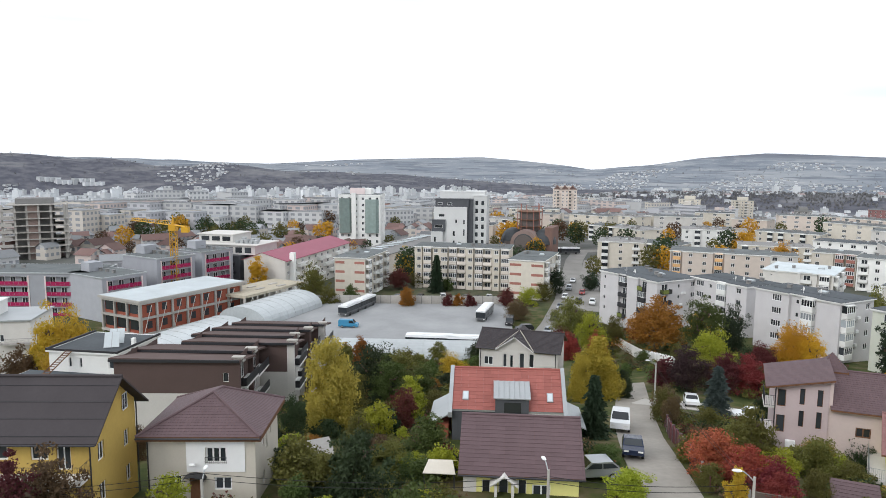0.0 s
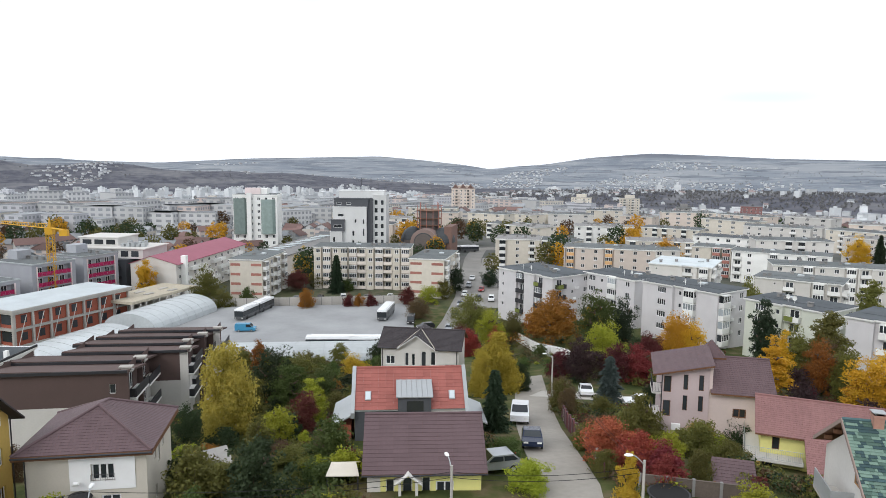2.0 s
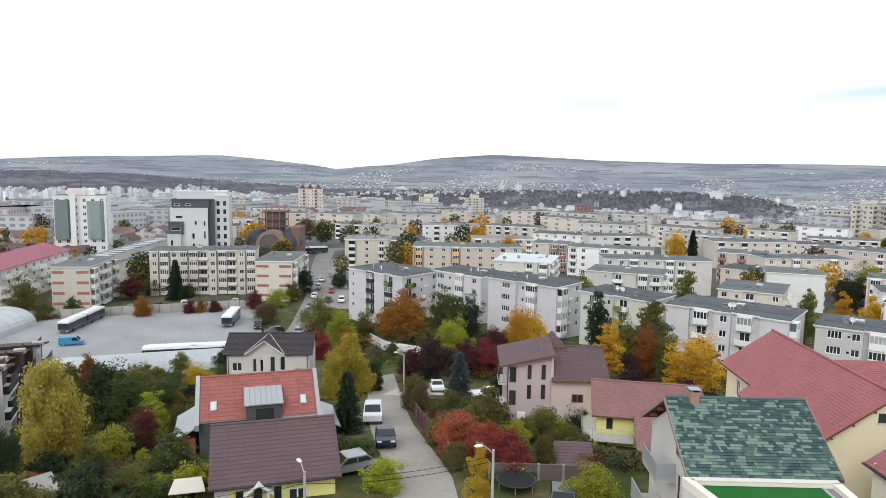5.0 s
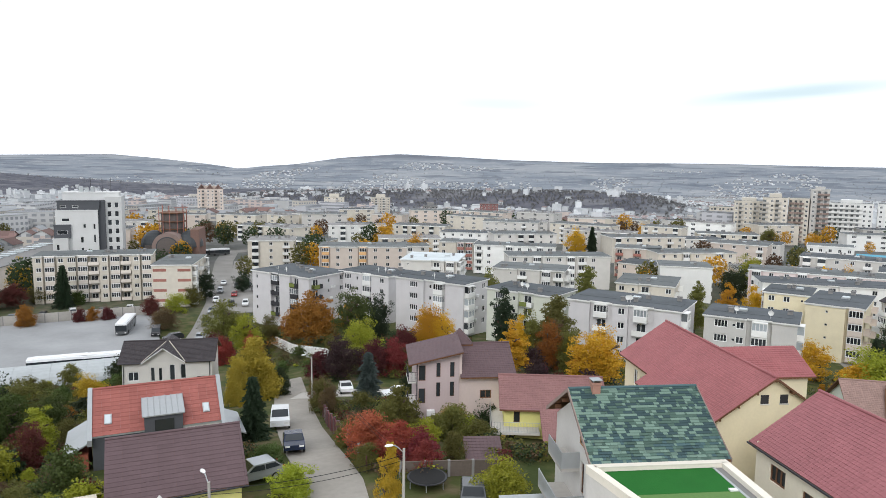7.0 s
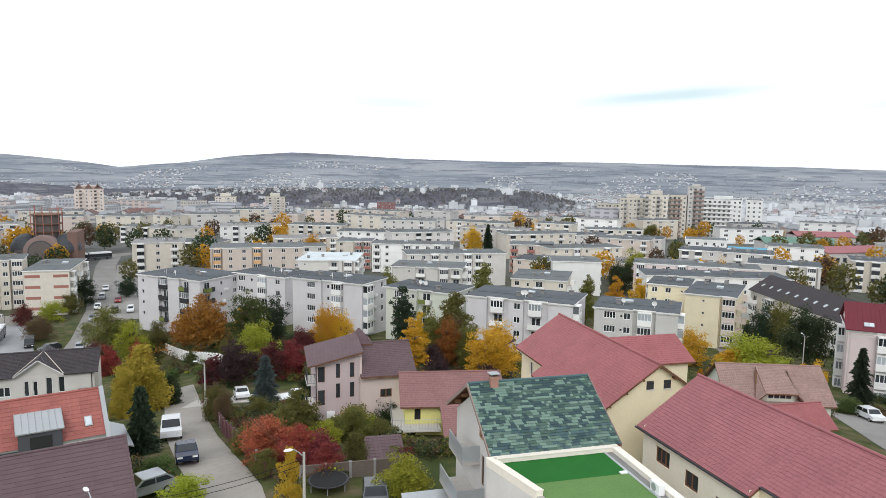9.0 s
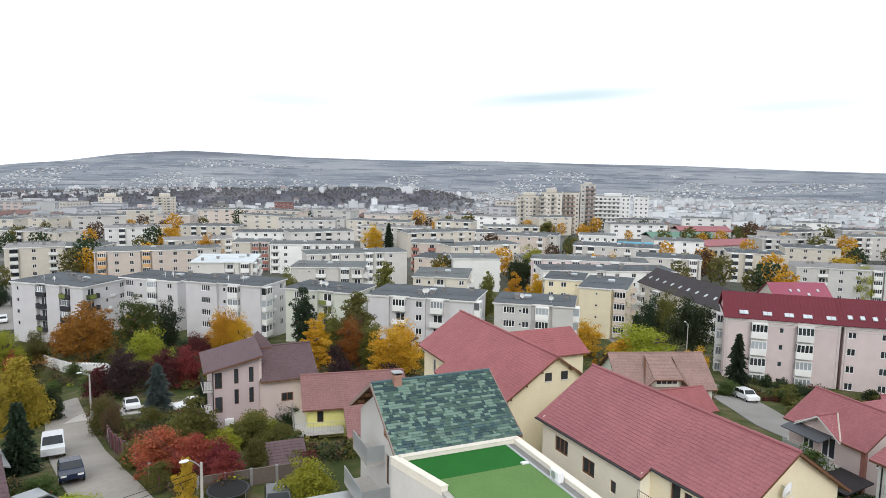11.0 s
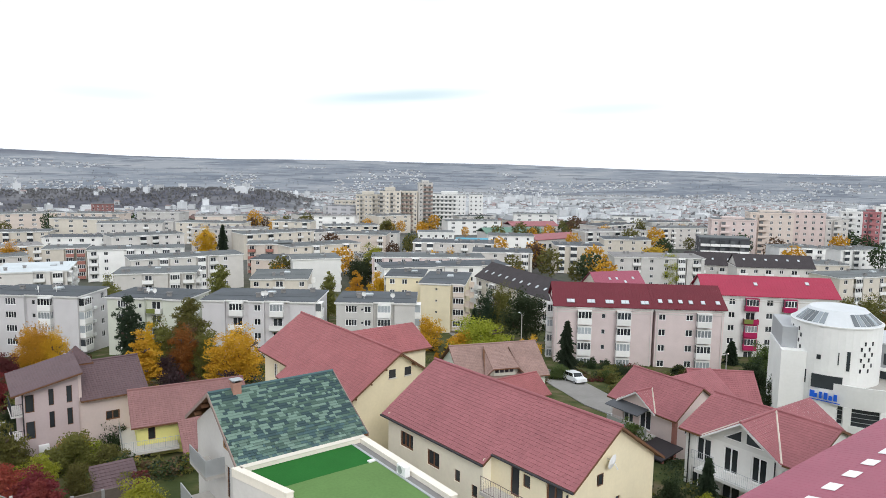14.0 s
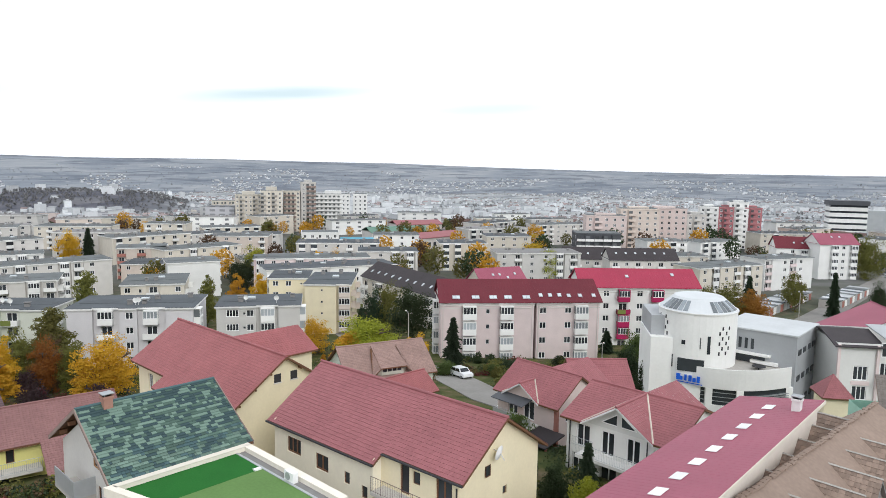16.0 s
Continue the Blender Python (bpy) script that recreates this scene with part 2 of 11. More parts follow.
LEAVES = {
    # leaf colour greyed by painted haze, for the trees farthest off
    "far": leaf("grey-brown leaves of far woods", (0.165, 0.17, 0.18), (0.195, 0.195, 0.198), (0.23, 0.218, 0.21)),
    "yellow": leaf("yellow leaves", (0.42, 0.27, 0.02), (0.55, 0.38, 0.03), (0.30, 0.27, 0.03)),
    "gold": leaf("golden leaves", (0.48, 0.24, 0.015), (0.58, 0.33, 0.02), (0.38, 0.18, 0.015)),
    "birch": leaf("birch leaves", (0.36, 0.29, 0.06), (0.42, 0.32, 0.06), (0.22, 0.22, 0.055)),
    "willow": leaf("willow leaves", (0.40, 0.33, 0.035), (0.50, 0.42, 0.045), (0.27, 0.27, 0.04)),
    "orange": leaf("orange-brown leaves", (0.33, 0.13, 0.015), (0.28, 0.11, 0.015), (0.16, 0.10, 0.02)),
    "red": leaf("red leaves", (0.26, 0.03, 0.03), (0.36, 0.075, 0.045), (0.13, 0.022, 0.024)),
    "wine": leaf("wine-red leaves", (0.13, 0.02, 0.025), (0.09, 0.02, 0.02), (0.16, 0.03, 0.03)),
    "crimson": leaf("dark red leaves", (0.19, 0.025, 0.03), (0.25, 0.04, 0.035), (0.09, 0.02, 0.022)),
    "purple": leaf("purple-black leaves", (0.05, 0.02, 0.025), (0.035, 0.018, 0.02), (0.065, 0.03, 0.03)),
    "green": leaf("green leaves", (0.055, 0.095, 0.02), (0.08, 0.11, 0.025), (0.05, 0.08, 0.018)),
    "olive": leaf("olive leaves", (0.11, 0.12, 0.025), (0.15, 0.14, 0.03), (0.07, 0.08, 0.022)),
    "lime": leaf("yellow-green leaves", (0.25, 0.30, 0.02), (0.32, 0.33, 0.025), (0.16, 0.20, 0.02)),
    "dark": leaf("dark green leaves", (0.025, 0.045, 0.015), (0.035, 0.055, 0.018), (0.018, 0.03, 0.014)),
    "spruce": leaf("blue spruce needles", (0.07, 0.10, 0.095), (0.09, 0.12, 0.115), (0.05, 0.075, 0.07)),
    "pine": leaf("pine needles", (0.02, 0.04, 0.018), (0.028, 0.05, 0.022), (0.014, 0.028, 0.014)),
    "brown": leaf("withered brown leaves", (0.14, 0.08, 0.035), (0.10, 0.065, 0.035), (0.17, 0.10, 0.04)),
}


# ---- mesh tools ----
class MB:
    """Collects faces, each with a material slot."""
    def __init__(self):
        self.v, self.f, self.m = [], [], []

    def face(self, pts, mi=0):
        n = len(self.v)
        self.v.extend(tuple(p) for p in pts)
        self.f.append(tuple(range(n, n + len(pts)))); self.m.append(mi)
        return self

    def box(self, x0, x1, y0, y1, z0, z1, mi=0):
        n = len(self.v)
        self.v.extend([(x0, y0, z0), (x1, y0, z0), (x1, y1, z0), (x0, y1, z0), (x0, y0, z1), (x1, y0, z1), (x1, y1, z1), (x0, y1, z1)])
        for q in ((0, 3, 2, 1), (4, 5, 6, 7), (0, 1, 5, 4), (1, 2, 6, 5), (2, 3, 7, 6), (3, 0, 4, 7)):
            self.f.append(tuple(n + i for i in q)); self.m.append(mi)
        return self

    def prism(self, poly, z0, z1, mi=0, top=None):
        n, k = len(self.v), len(poly)
        self.v.extend([(x, y, z0) for x, y in poly] + [(x, y, z1) for x, y in poly])
        for i in range(k):
            j = (i + 1) % k
            self.f.append((n + i, n + j, n + k + j, n + k + i)); self.m.append(mi)
        self.f.append(tuple(n + k + i for i in range(k))); self.m.append(mi if top is None else top)
        self.f.append(tuple(n + k - 1 - i for i in range(k))); self.m.append(mi)
        return self

    def plate(self, pts, thick, mi=0, side=None):
        """A flat plate: its upper outline, and its thickness downwards."""
        n, k = len(self.v), len(pts)
        self.v.extend([tuple(p) for p in pts] + [(p[0], p[1], p[2] - thick) for p in pts])
        self.f.append(tuple(range(n, n + k))); self.m.append(mi)
        self.f.append(tuple(n + 2 * k - 1 - i for i in range(k))); self.m.append(mi if side is None else side)
        for i in range(k):
            j = (i + 1) % k
            self.f.append((n + i, n + k + i, n + k + j, n + j)); self.m.append(mi if side is None else side)
        return self

    def tube(self, p0, p1, r0, r1=None, n=8, mi=0):
        r1 = r0 if r1 is None else r1
        p0, p1 = Vector(p0), Vector(p1)
        q = (p1 - p0).to_track_quat("Z", "Y")
        k = len(self.v)
        for p, r in ((p0, r0), (p1, r1)):
            for i in range(n):
                a = 2 * math.pi * i / n
                self.v.append(tuple(p + q @ Vector((r * math.cos(a), r * math.sin(a), 0))))
        for i in range(n):
            j = (i + 1) % n
            self.f.append((k + i, k + j, k + n + j, k + n + i)); self.m.append(mi)
        self.f.append(tuple(k + n - 1 - i for i in range(n))); self.m.append(mi)
        self.f.append(tuple(k + n + i for i in range(n))); self.m.append(mi)
        return self

    def bar(self, p0, p1, w, mi=0):
        return self.tube(p0, p1, w * 0.7, w * 0.7, 4, mi)

    def wall(self, o, d, w, z0, z1, holes, deep=0.16, mi=0, reveal=None):
        """An upright wall from o along d with real openings (x0, x1, z0, z1) and their reveals."""
        nx, ny = -d[1], d[0]
        xs = sorted({0.0, w, *(max(0, min(w, c)) for h in holes for c in h[:2])})
        zs = sorted({z0, z1, *(max(z0, min(z1, c)) for h in holes for c in h[2:4])})
        P = lambda x, z, b=0.0: (o[0] + d[0] * x + nx * b, o[1] + d[1] * x + ny * b, z)
        for i in range(len(zs) - 1):
            zc = (zs[i] + zs[i + 1]) / 2
            run = None
            for j in range(len(xs) - 1):
                xc = (xs[j] + xs[j + 1]) / 2
                solid = not any(h[0] < xc < h[1] and h[2] < zc < h[3] for h in holes)
                if solid and run is None:
                    run = xs[j]
                if run is not None and (not solid or j == len(xs) - 2):
                    end = xs[j + 1] if solid else xs[j]
                    self.face([P(run, zs[i]), P(end, zs[i]), P(end, zs[i + 1]), P(run, zs[i + 1])], mi)
                    run = None
        rv = mi if reveal is None else reveal
        for a, b, c, e in (h[:4] for h in holes):
            self.face([P(a, c), P(a, c, deep), P(b, c, deep), P(b, c)], rv); self.face([P(a, e), P(b, e), P(b, e, deep), P(a, e, deep)], rv)
            self.face([P(a, c), P(a, e), P(a, e, deep), P(a, c, deep)], rv); self.face([P(b, c), P(b, c, deep), P(b, e, deep), P(b, e)], rv)
        return self

    def mesh(self, name, mats, smooth=False):
        me = bpy.data.meshes.new(name)
        me.from_pydata(self.v, [], self.f)
        for m in mats:
            me.materials.append(m)
        if len(mats) > 1:
            me.polygons.foreach_set("material_index", self.m)
        if smooth:
            me.polygons.foreach_set("use_smooth", [True] * len(self.f))
        me.update()
        return me


def thing(name, m, label="", category="", group="", kind=""):
    """An empty at the base of a thing, that carries its parts."""
    ob = new(name)
    ob.matrix_world = m
    return tagged(ob, label, category, group, kind)


def part(name, mb, mats, parent, label="", m=None, smooth=False):
    """ONE mesh under a thing or under a part. mb: an MB, or a mesh that alike parts share."""
    if isinstance(mats, bpy.types.Material):
        mats = [mats]
    ob = new(name, mb if isinstance(mb, bpy.types.Mesh) else mb.mesh(name, mats, smooth))
    ob.parent = parent
    if m is not None:
        ob.matrix_basis = m
    return tagged(ob, label)


def solo(name, mb, mats, m=None, label="", category="", group="", kind="", smooth=False):
    if isinstance(mats, bpy.types.Material):
        mats = [mats]
    ob = new(name, mb if isinstance(mb, bpy.types.Mesh) else mb.mesh(name, mats, smooth))
    if m is not None:
        ob.matrix_world = m
    return tagged(ob, label, category, group, kind)


WIN = {}


def sashes_of(w, h, n):
    t = min(0.11, w * 0.085)
    return [(t + (w - t) * k / n, (w - t) * (k + 1) / n, t, h - t) for k in range(n)]


def window_meshes(w, h, sashes, frame_mat):
    """Frame with sashes, and the glass in it; x along the wall, y into it, origin at the lower left corner."""
    key = (round(w, 2), round(h, 2), sashes, frame_mat.name)
    if key not in WIN:
        q = sashes_of(w, h, sashes)
        a = MB().wall((0, 0), (1, 0), w, 0, h, q, 0.05)
        b = MB().box(q[0][0], q[-1][1], 0.035, 0.045, q[0][2], q[0][3])
        WIN[key] = (a.mesh("window", [frame_mat]), b.mesh("pane", [GLASS]))
    return WIN[key]


JOINT = {}


def add_window(mb, m, w, h, sashes, frame_slot, glass_slot):
    """A frame with its panes, added to a larger mesh."""
    t = MB()
    q = sashes_of(w, h, sashes)
    t.wall((0, 0), (1, 0), w, 0, h, q, 0.05, frame_slot)
    for a, b, c, d in q:
        t.face([(a, 0.05, c), (b, 0.05, c), (b, 0.05, d), (a, 0.05, d)], glass_slot)
    n = len(mb.v)
    mb.v.extend(tuple(m @ Vector(v)) for v in t.v)
    mb.f.extend(tuple(n + i for i in f) for f in t.f)
    mb.m.extend(t.m)


def window(parent, m, w, h, sashes=2, frame_mat=None, fine=True):
    fm = frame_mat or PVC
    if fine:
        a, b = window_meshes(w, h, sashes, fm)
        f = part("window", a, fm, parent, m=m)
        part("pane", b, GLASS, f)
        return f
    key = (round(w, 2), round(h, 2), sashes, fm.name)
    if key not in JOINT:
        mb = MB()
        add_window(mb, Matrix(), w, h, sashes, 0, 1)
        JOINT[key] = mb.mesh("window", [fm, GLASS])
    return part("window", JOINT[key], fm, parent, m=m)


def on_wall(side, L, D, u, z, inset=0.1):
    """Pose on a wall of the box [0,L]x[0,D]: side f, r, b or l; u runs to the right as seen from outside."""
    if side == "f":
        return pose(u, inset, z)
    if side == "r":
        return pose(L - inset, u, z, 0, 0, 90)
    if side == "b":
        return pose(L - u, D - inset, z, 0, 0, 180)
    return pose(inset, D - u, z, 0, 0, -90)


def shell(mb, L, D, z0, z1, holes, mi=0, sides="frbl"):
    """The four walls of a box with openings {side: [(u0, u1, z0, z1)]}."""
    for s, o, d, w in (("f", (0, 0), (1, 0), L), ("r", (L, 0), (0, 1), D), ("b", (L, D), (-1, 0), L), ("l", (0, D), (0, -1), D)):
        if s in sides:
            mb.wall(o, d, w, z0, z1, holes.get(s, []), mi=mi)
    return mb
# ---- the lie of the land ----
LEFT_R = [0, 40, 57, 80, 100, 120, 145, 172, 520, 800, 1500, 2500, 3200]
LEFT_Z = [21, 20, 18.5, 13.5, 9, 5, 1, 0, 0, -22, -54, -92, -100]
RIGHT_R = [0, 40, 57, 80, 100, 125, 140, 172, 210, 480, 700, 900, 1200, 1600, 2500, 3200]
RIGHT_Z = [21, 20, 18.5, 13.5, 10, 6.8, 5.2, 2.6, 0, 0, -22, -40, -56, -67, -78, -85]
RIDGE_AZ = [40, 32.6, 26.3, 19.6, 14, 7.7, -3, -6.2, -9.9, -12.2, -14, -16.5, -20.3, -25, -29.3, -34, -41, -50, -58, -64, -73, -80, -90, -110]
RIDGE_EL = [0.3, 0.2, 0.05, -0.14, -0.27, 0.1, 0.39, 0.14, -0.24, -0.58, -0.35, -0.17, 0.43, 0.8, 0.65, 0.44, 0.33, 0.39, 0.28, 0.26, 0.03, -0.08, -0.18, -0.15]
NEAR_AZ = [40, 32.6, 27.4, 25.9, 22.4, 17.5, 12.2, 6.8, 2.6, -1.6, -8.1, -14.4, -20, -110]
NEAR_EL = [0.5, 0.29, -0.09, 0.01, -0.42, -0.34, -0.75, -1.04, -1.28, -1.62, -2.0, -2.2, -2.6, -2.9]


def land(x, y):
    r, az = math.hypot(x, y), math.degrees(math.atan2(-x, y))
    k = min(1.0, max(0.0, (-az - 13) / 9))
    k = k * k * (3 - 2 * k)
    z = float(np.interp(r, LEFT_R, LEFT_Z)) * (1 - k) + float(np.interp(r, RIGHT_R, RIGHT_Z)) * k
    low = float(np.interp(-az, [8, 15, 40, 45, 49], [0.4, 0.9, 1.25, 1.05, 0]))
    if low > 0:
        z += 34 * low * math.exp(-((r - 2050) / (300.0 if r < 2050 else 200.0)) ** 2)
    if r > 2600 and -115 < az < 45:
        near = max(-97.0, 43 + 3300 * math.tan(radians(float(np.interp(-az, [-a for a in NEAR_AZ], NEAR_EL)))))
        far = 43 + 4700 * math.tan(radians(float(np.interp(-az, [-a for a in RIDGE_AZ], RIDGE_EL))))
        bump = noise.noise((x * 0.0022, y * 0.0022, 0.3)) * 16 + noise.noise((x * 0.006, y * 0.006, 0.7)) * 8
        s1 = min(1.0, (r - 2600) / 700.0); s1 = s1 * s1 * (3 - 2 * s1)
        z += (max(near, z) - z) * s1
        if r > 3300:
            dip = near - 22 * math.sin(min(1.0, (r - 3300) / 600.0) * math.pi)
            s2 = min(1.0, (r - 3300) / 1400.0)
            z = dip + (far - dip) * s2 ** (1.25 if az > -12 else 0.85)
        z += bump * min(1.0, (r - 2600) / 500.0) * (1.0 if r < 4400 else max(0.0, (4700 - r) / 300.0))
    return z


def ground_sheet():
    rs = [0, 12, 24, 34, 42, 50, 58, 66, 75, 85, 95, 105, 115, 125, 135, 147, 160, 175, 190, 210, 240, 290, 360, 440, 520, 600, 700, 800, 950, 1150, 1400, 1600, 1720, 1800, 1870, 1940, 2000, 2060, 2120, 2190, 2270, 2400, 2600]
    rs += [2600 + 70 * i for i in range(1, 31)] + [4710, 4760, 4850]
    az = [-180 + 4 * i for i in range(15)] + [-120 + 0.8 * i for i in range(int(170 / 0.8))] + [50 + 5 * i for i in range(26)]
    mb = MB()
    n = len(az)
    for r in rs:
        for a in az:
            x, y = -r * math.sin(radians(a)), r * math.cos(radians(a))
            z = land(x, y) - (max(0.0, r - 4710) * 0.6)
            mb.v.append((x, y, z))
    for i in range(len(rs) - 1):
        for j in range(n):
            k = (j + 1) % n
            mb.f.append((i * n + j, (i + 1) * n + j, (i + 1) * n + k, i * n + k)); mb.m.append(0)
    return mb


def ground_mat():
    m = bpy.data.materials.new("ground")
    m.use_nodes = True
    n, l = m.node_tree.nodes, m.node_tree.links
    b = n["Principled BSDF"]; b.inputs["Roughness"].default_value = 0.95; b.inputs["Specular IOR Level"].default_value = 0.1
    tc = n.new("ShaderNodeTexCoord")

    def tex(scale, detail=5):
        t = n.new("ShaderNodeTexNoise"); t.inputs["Scale"].default_value, t.inputs["Detail"].default_value = scale, detail
        l.new(tc.outputs["Object"], t.inputs["Vector"])
        return t.outputs[0]

    def ramp(src, *stops):
        r = n.new("ShaderNodeValToRGB")
        while len(r.color_ramp.elements) < len(stops):
            r.color_ramp.elements.new(0.5)
        for e, (p, c) in zip(r.color_ramp.elements, stops):
            e.position, e.color = p, (*c, 1)
        l.new(src, r.inputs[0])
        return r.outputs[0]

    def mix(f, a, c):
        x = n.new("ShaderNodeMix"); x.data_type = "RGBA"
        l.new(f, x.inputs[0]); l.new(a, x.inputs[6]); l.new(c, x.inputs[7])
        return x.outputs[2]

    near = ramp(tex(0.35), (0.35, (0.045, 0.06, 0.02)), (0.5, (0.075, 0.085, 0.03)), (0.62, (0.12, 0.10, 0.055)), (0.75, (0.17, 0.14, 0.09)))
    town = ramp(tex(0.03), (0.4, (0.10, 0.105, 0.095)), (0.55, (0.15, 0.15, 0.145)), (0.7, (0.085, 0.09, 0.07)))
    def contour(sx, sz, detail=4):
        q = n.new("ShaderNodeMapping"); q.inputs["Scale"].default_value = (sx, sx, sz); l.new(tc.outputs["Object"], q.inputs[0])
        t = n.new("ShaderNodeTexNoise"); t.inputs["Scale"].default_value, t.inputs["Detail"].default_value = 1.0, detail
        l.new(q.outputs[0], t.inputs["Vector"])
        return t.outputs[0]

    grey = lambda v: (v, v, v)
    # bluish haze is painted into the dark of these hill woods
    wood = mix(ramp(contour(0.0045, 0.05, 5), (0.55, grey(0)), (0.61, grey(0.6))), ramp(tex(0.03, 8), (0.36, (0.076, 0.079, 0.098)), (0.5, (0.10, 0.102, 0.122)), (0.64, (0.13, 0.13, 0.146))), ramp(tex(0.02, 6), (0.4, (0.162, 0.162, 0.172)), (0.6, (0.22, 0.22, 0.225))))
    ln = n.new("ShaderNodeVectorMath"); ln.operation = "LENGTH"; l.new(tc.outputs["Object"], ln.inputs[0])

    def step(a, c):
        q = n.new("ShaderNodeMapRange"); q.inputs[1].default_value, q.inputs[2].default_value = a, c
        l.new(ln.outputs["Value"], q.inputs[0])
        return q.outputs[0]

    # far valley floor, paled by haze put into its colour
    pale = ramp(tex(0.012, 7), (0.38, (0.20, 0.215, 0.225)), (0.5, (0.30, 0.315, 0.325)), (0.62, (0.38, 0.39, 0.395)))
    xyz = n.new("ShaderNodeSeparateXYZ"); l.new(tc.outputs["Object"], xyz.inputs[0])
    # grey-blue distance haze is painted into meadows, hedges and crest woods
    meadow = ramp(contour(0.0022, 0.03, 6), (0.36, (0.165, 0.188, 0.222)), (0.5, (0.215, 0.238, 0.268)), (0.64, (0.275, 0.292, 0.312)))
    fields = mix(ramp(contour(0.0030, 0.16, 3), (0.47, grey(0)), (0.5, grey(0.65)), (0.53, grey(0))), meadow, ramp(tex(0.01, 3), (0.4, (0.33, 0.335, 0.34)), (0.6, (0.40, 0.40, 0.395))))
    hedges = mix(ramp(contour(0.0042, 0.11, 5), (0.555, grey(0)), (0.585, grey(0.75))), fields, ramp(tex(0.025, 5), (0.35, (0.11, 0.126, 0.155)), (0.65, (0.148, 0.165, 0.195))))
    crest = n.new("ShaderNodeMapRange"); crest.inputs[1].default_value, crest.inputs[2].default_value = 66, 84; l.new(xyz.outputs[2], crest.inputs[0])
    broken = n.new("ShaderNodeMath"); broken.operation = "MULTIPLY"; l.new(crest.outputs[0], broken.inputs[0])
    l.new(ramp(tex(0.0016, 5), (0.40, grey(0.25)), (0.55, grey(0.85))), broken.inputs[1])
    hazy_heath = mix(broken.outputs[0], hedges, ramp(tex(0.012, 5), (0.35, (0.112, 0.122, 0.15)), (0.65, (0.148, 0.158, 0.182))))
    west = n.new("ShaderNodeMath"); west.operation = "MULTIPLY_ADD"; west.inputs[1].default_value = -2.0
    l.new(xyz.outputs[0], west.inputs[0]); l.new(xyz.outputs[1], west.inputs[2])
    side = n.new("ShaderNodeMapRange"); side.inputs[1].default_value, side.inputs[2].default_value = -1500, 900
    l.new(west.outputs[0], side.inputs[0])
    def half(a, c, lo, hi):
        d = n.new("ShaderNodeVectorMath"); d.operation = "DOT_PRODUCT"; d.inputs[1].default_value = (a, c, 0); l.new(tc.outputs["Object"], d.inputs[0])
        q = n.new("ShaderNodeMapRange"); q.inputs[1].default_value, q.inputs[2].default_value = lo, hi; l.new(d.outputs["Value"], q.inputs[0])
        return q.outputs[0]

    def times(a, c):
        q = n.new("ShaderNodeMath"); q.operation = "MULTIPLY"; l.new(a, q.inputs[0]); l.new(c, q.inputs[1])
        return q.outputs[0]

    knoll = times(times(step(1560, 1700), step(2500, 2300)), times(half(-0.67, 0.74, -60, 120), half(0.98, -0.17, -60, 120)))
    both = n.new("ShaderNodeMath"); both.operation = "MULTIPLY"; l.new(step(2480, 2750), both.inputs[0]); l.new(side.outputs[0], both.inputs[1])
    # hazed colours take over as the distance grows
    l.new(mix(step(3290, 3500), mix(both.outputs[0], mix(knoll, mix(step(900, 1900), mix(step(190, 300), near, town), pale), wood), wood), hazy_heath), b.inputs["Base Color"])
    u = n.new("ShaderNodeBump"); u.inputs["Strength"].default_value, u.inputs["Distance"].default_value = 0.4, 0.15
    l.new(tex(2.5), u.inputs["Height"]); l.new(u.outputs[0], b.inputs["Normal"])
    return m


solo("ground", ground_sheet(), ground_mat(), label="grassy hillside running down to town and haze-tinted far hills", category="ground", kind="structure", smooth=True)


def strip(name, mt, path, width, lift=0.06, kind="structure", label="", category="road", thick=0.25):
    """A road that lies on the land along a line of points, or at their own heights."""
    pts = []
    for (x0, y0), (x1, y1) in zip(path, path[1:]):
        k = max(1, int(math.hypot(x1 - x0, y1 - y0) / 3))
        pts += [(x0 + (x1 - x0) * i / k, y0 + (y1 - y0) * i / k) for i in range(k)]
    pts.append(path[-1])
    mb = MB()
    rows = []
    for i, p in enumerate(pts):
        a, b = pts[max(0, i - 1)], pts[min(len(pts) - 1, i + 1)]
        d = Vector((b[0] - a[0], b[1] - a[1])).normalized()
        nn = Vector((-d.y, d.x))
        row = []
        for s in (-0.5, -0.17, 0.17, 0.5):
            q = Vector(p) + nn * width * s
            row.append((q.x, q.y, land(q.x, q.y) + lift))
        lo, hi = row[0], row[-1]
        rows.append([(lo[0], lo[1], lo[2] - thick)] + row + [(hi[0], hi[1], hi[2] - thick)])
    for a, b in zip(rows, rows[1:]):
        for i in range(5):
            mb.face([a[i], b[i], b[i + 1], a[i + 1]][::-1])
    return solo(name, mb, mt, label=label, category=category, kind=kind)


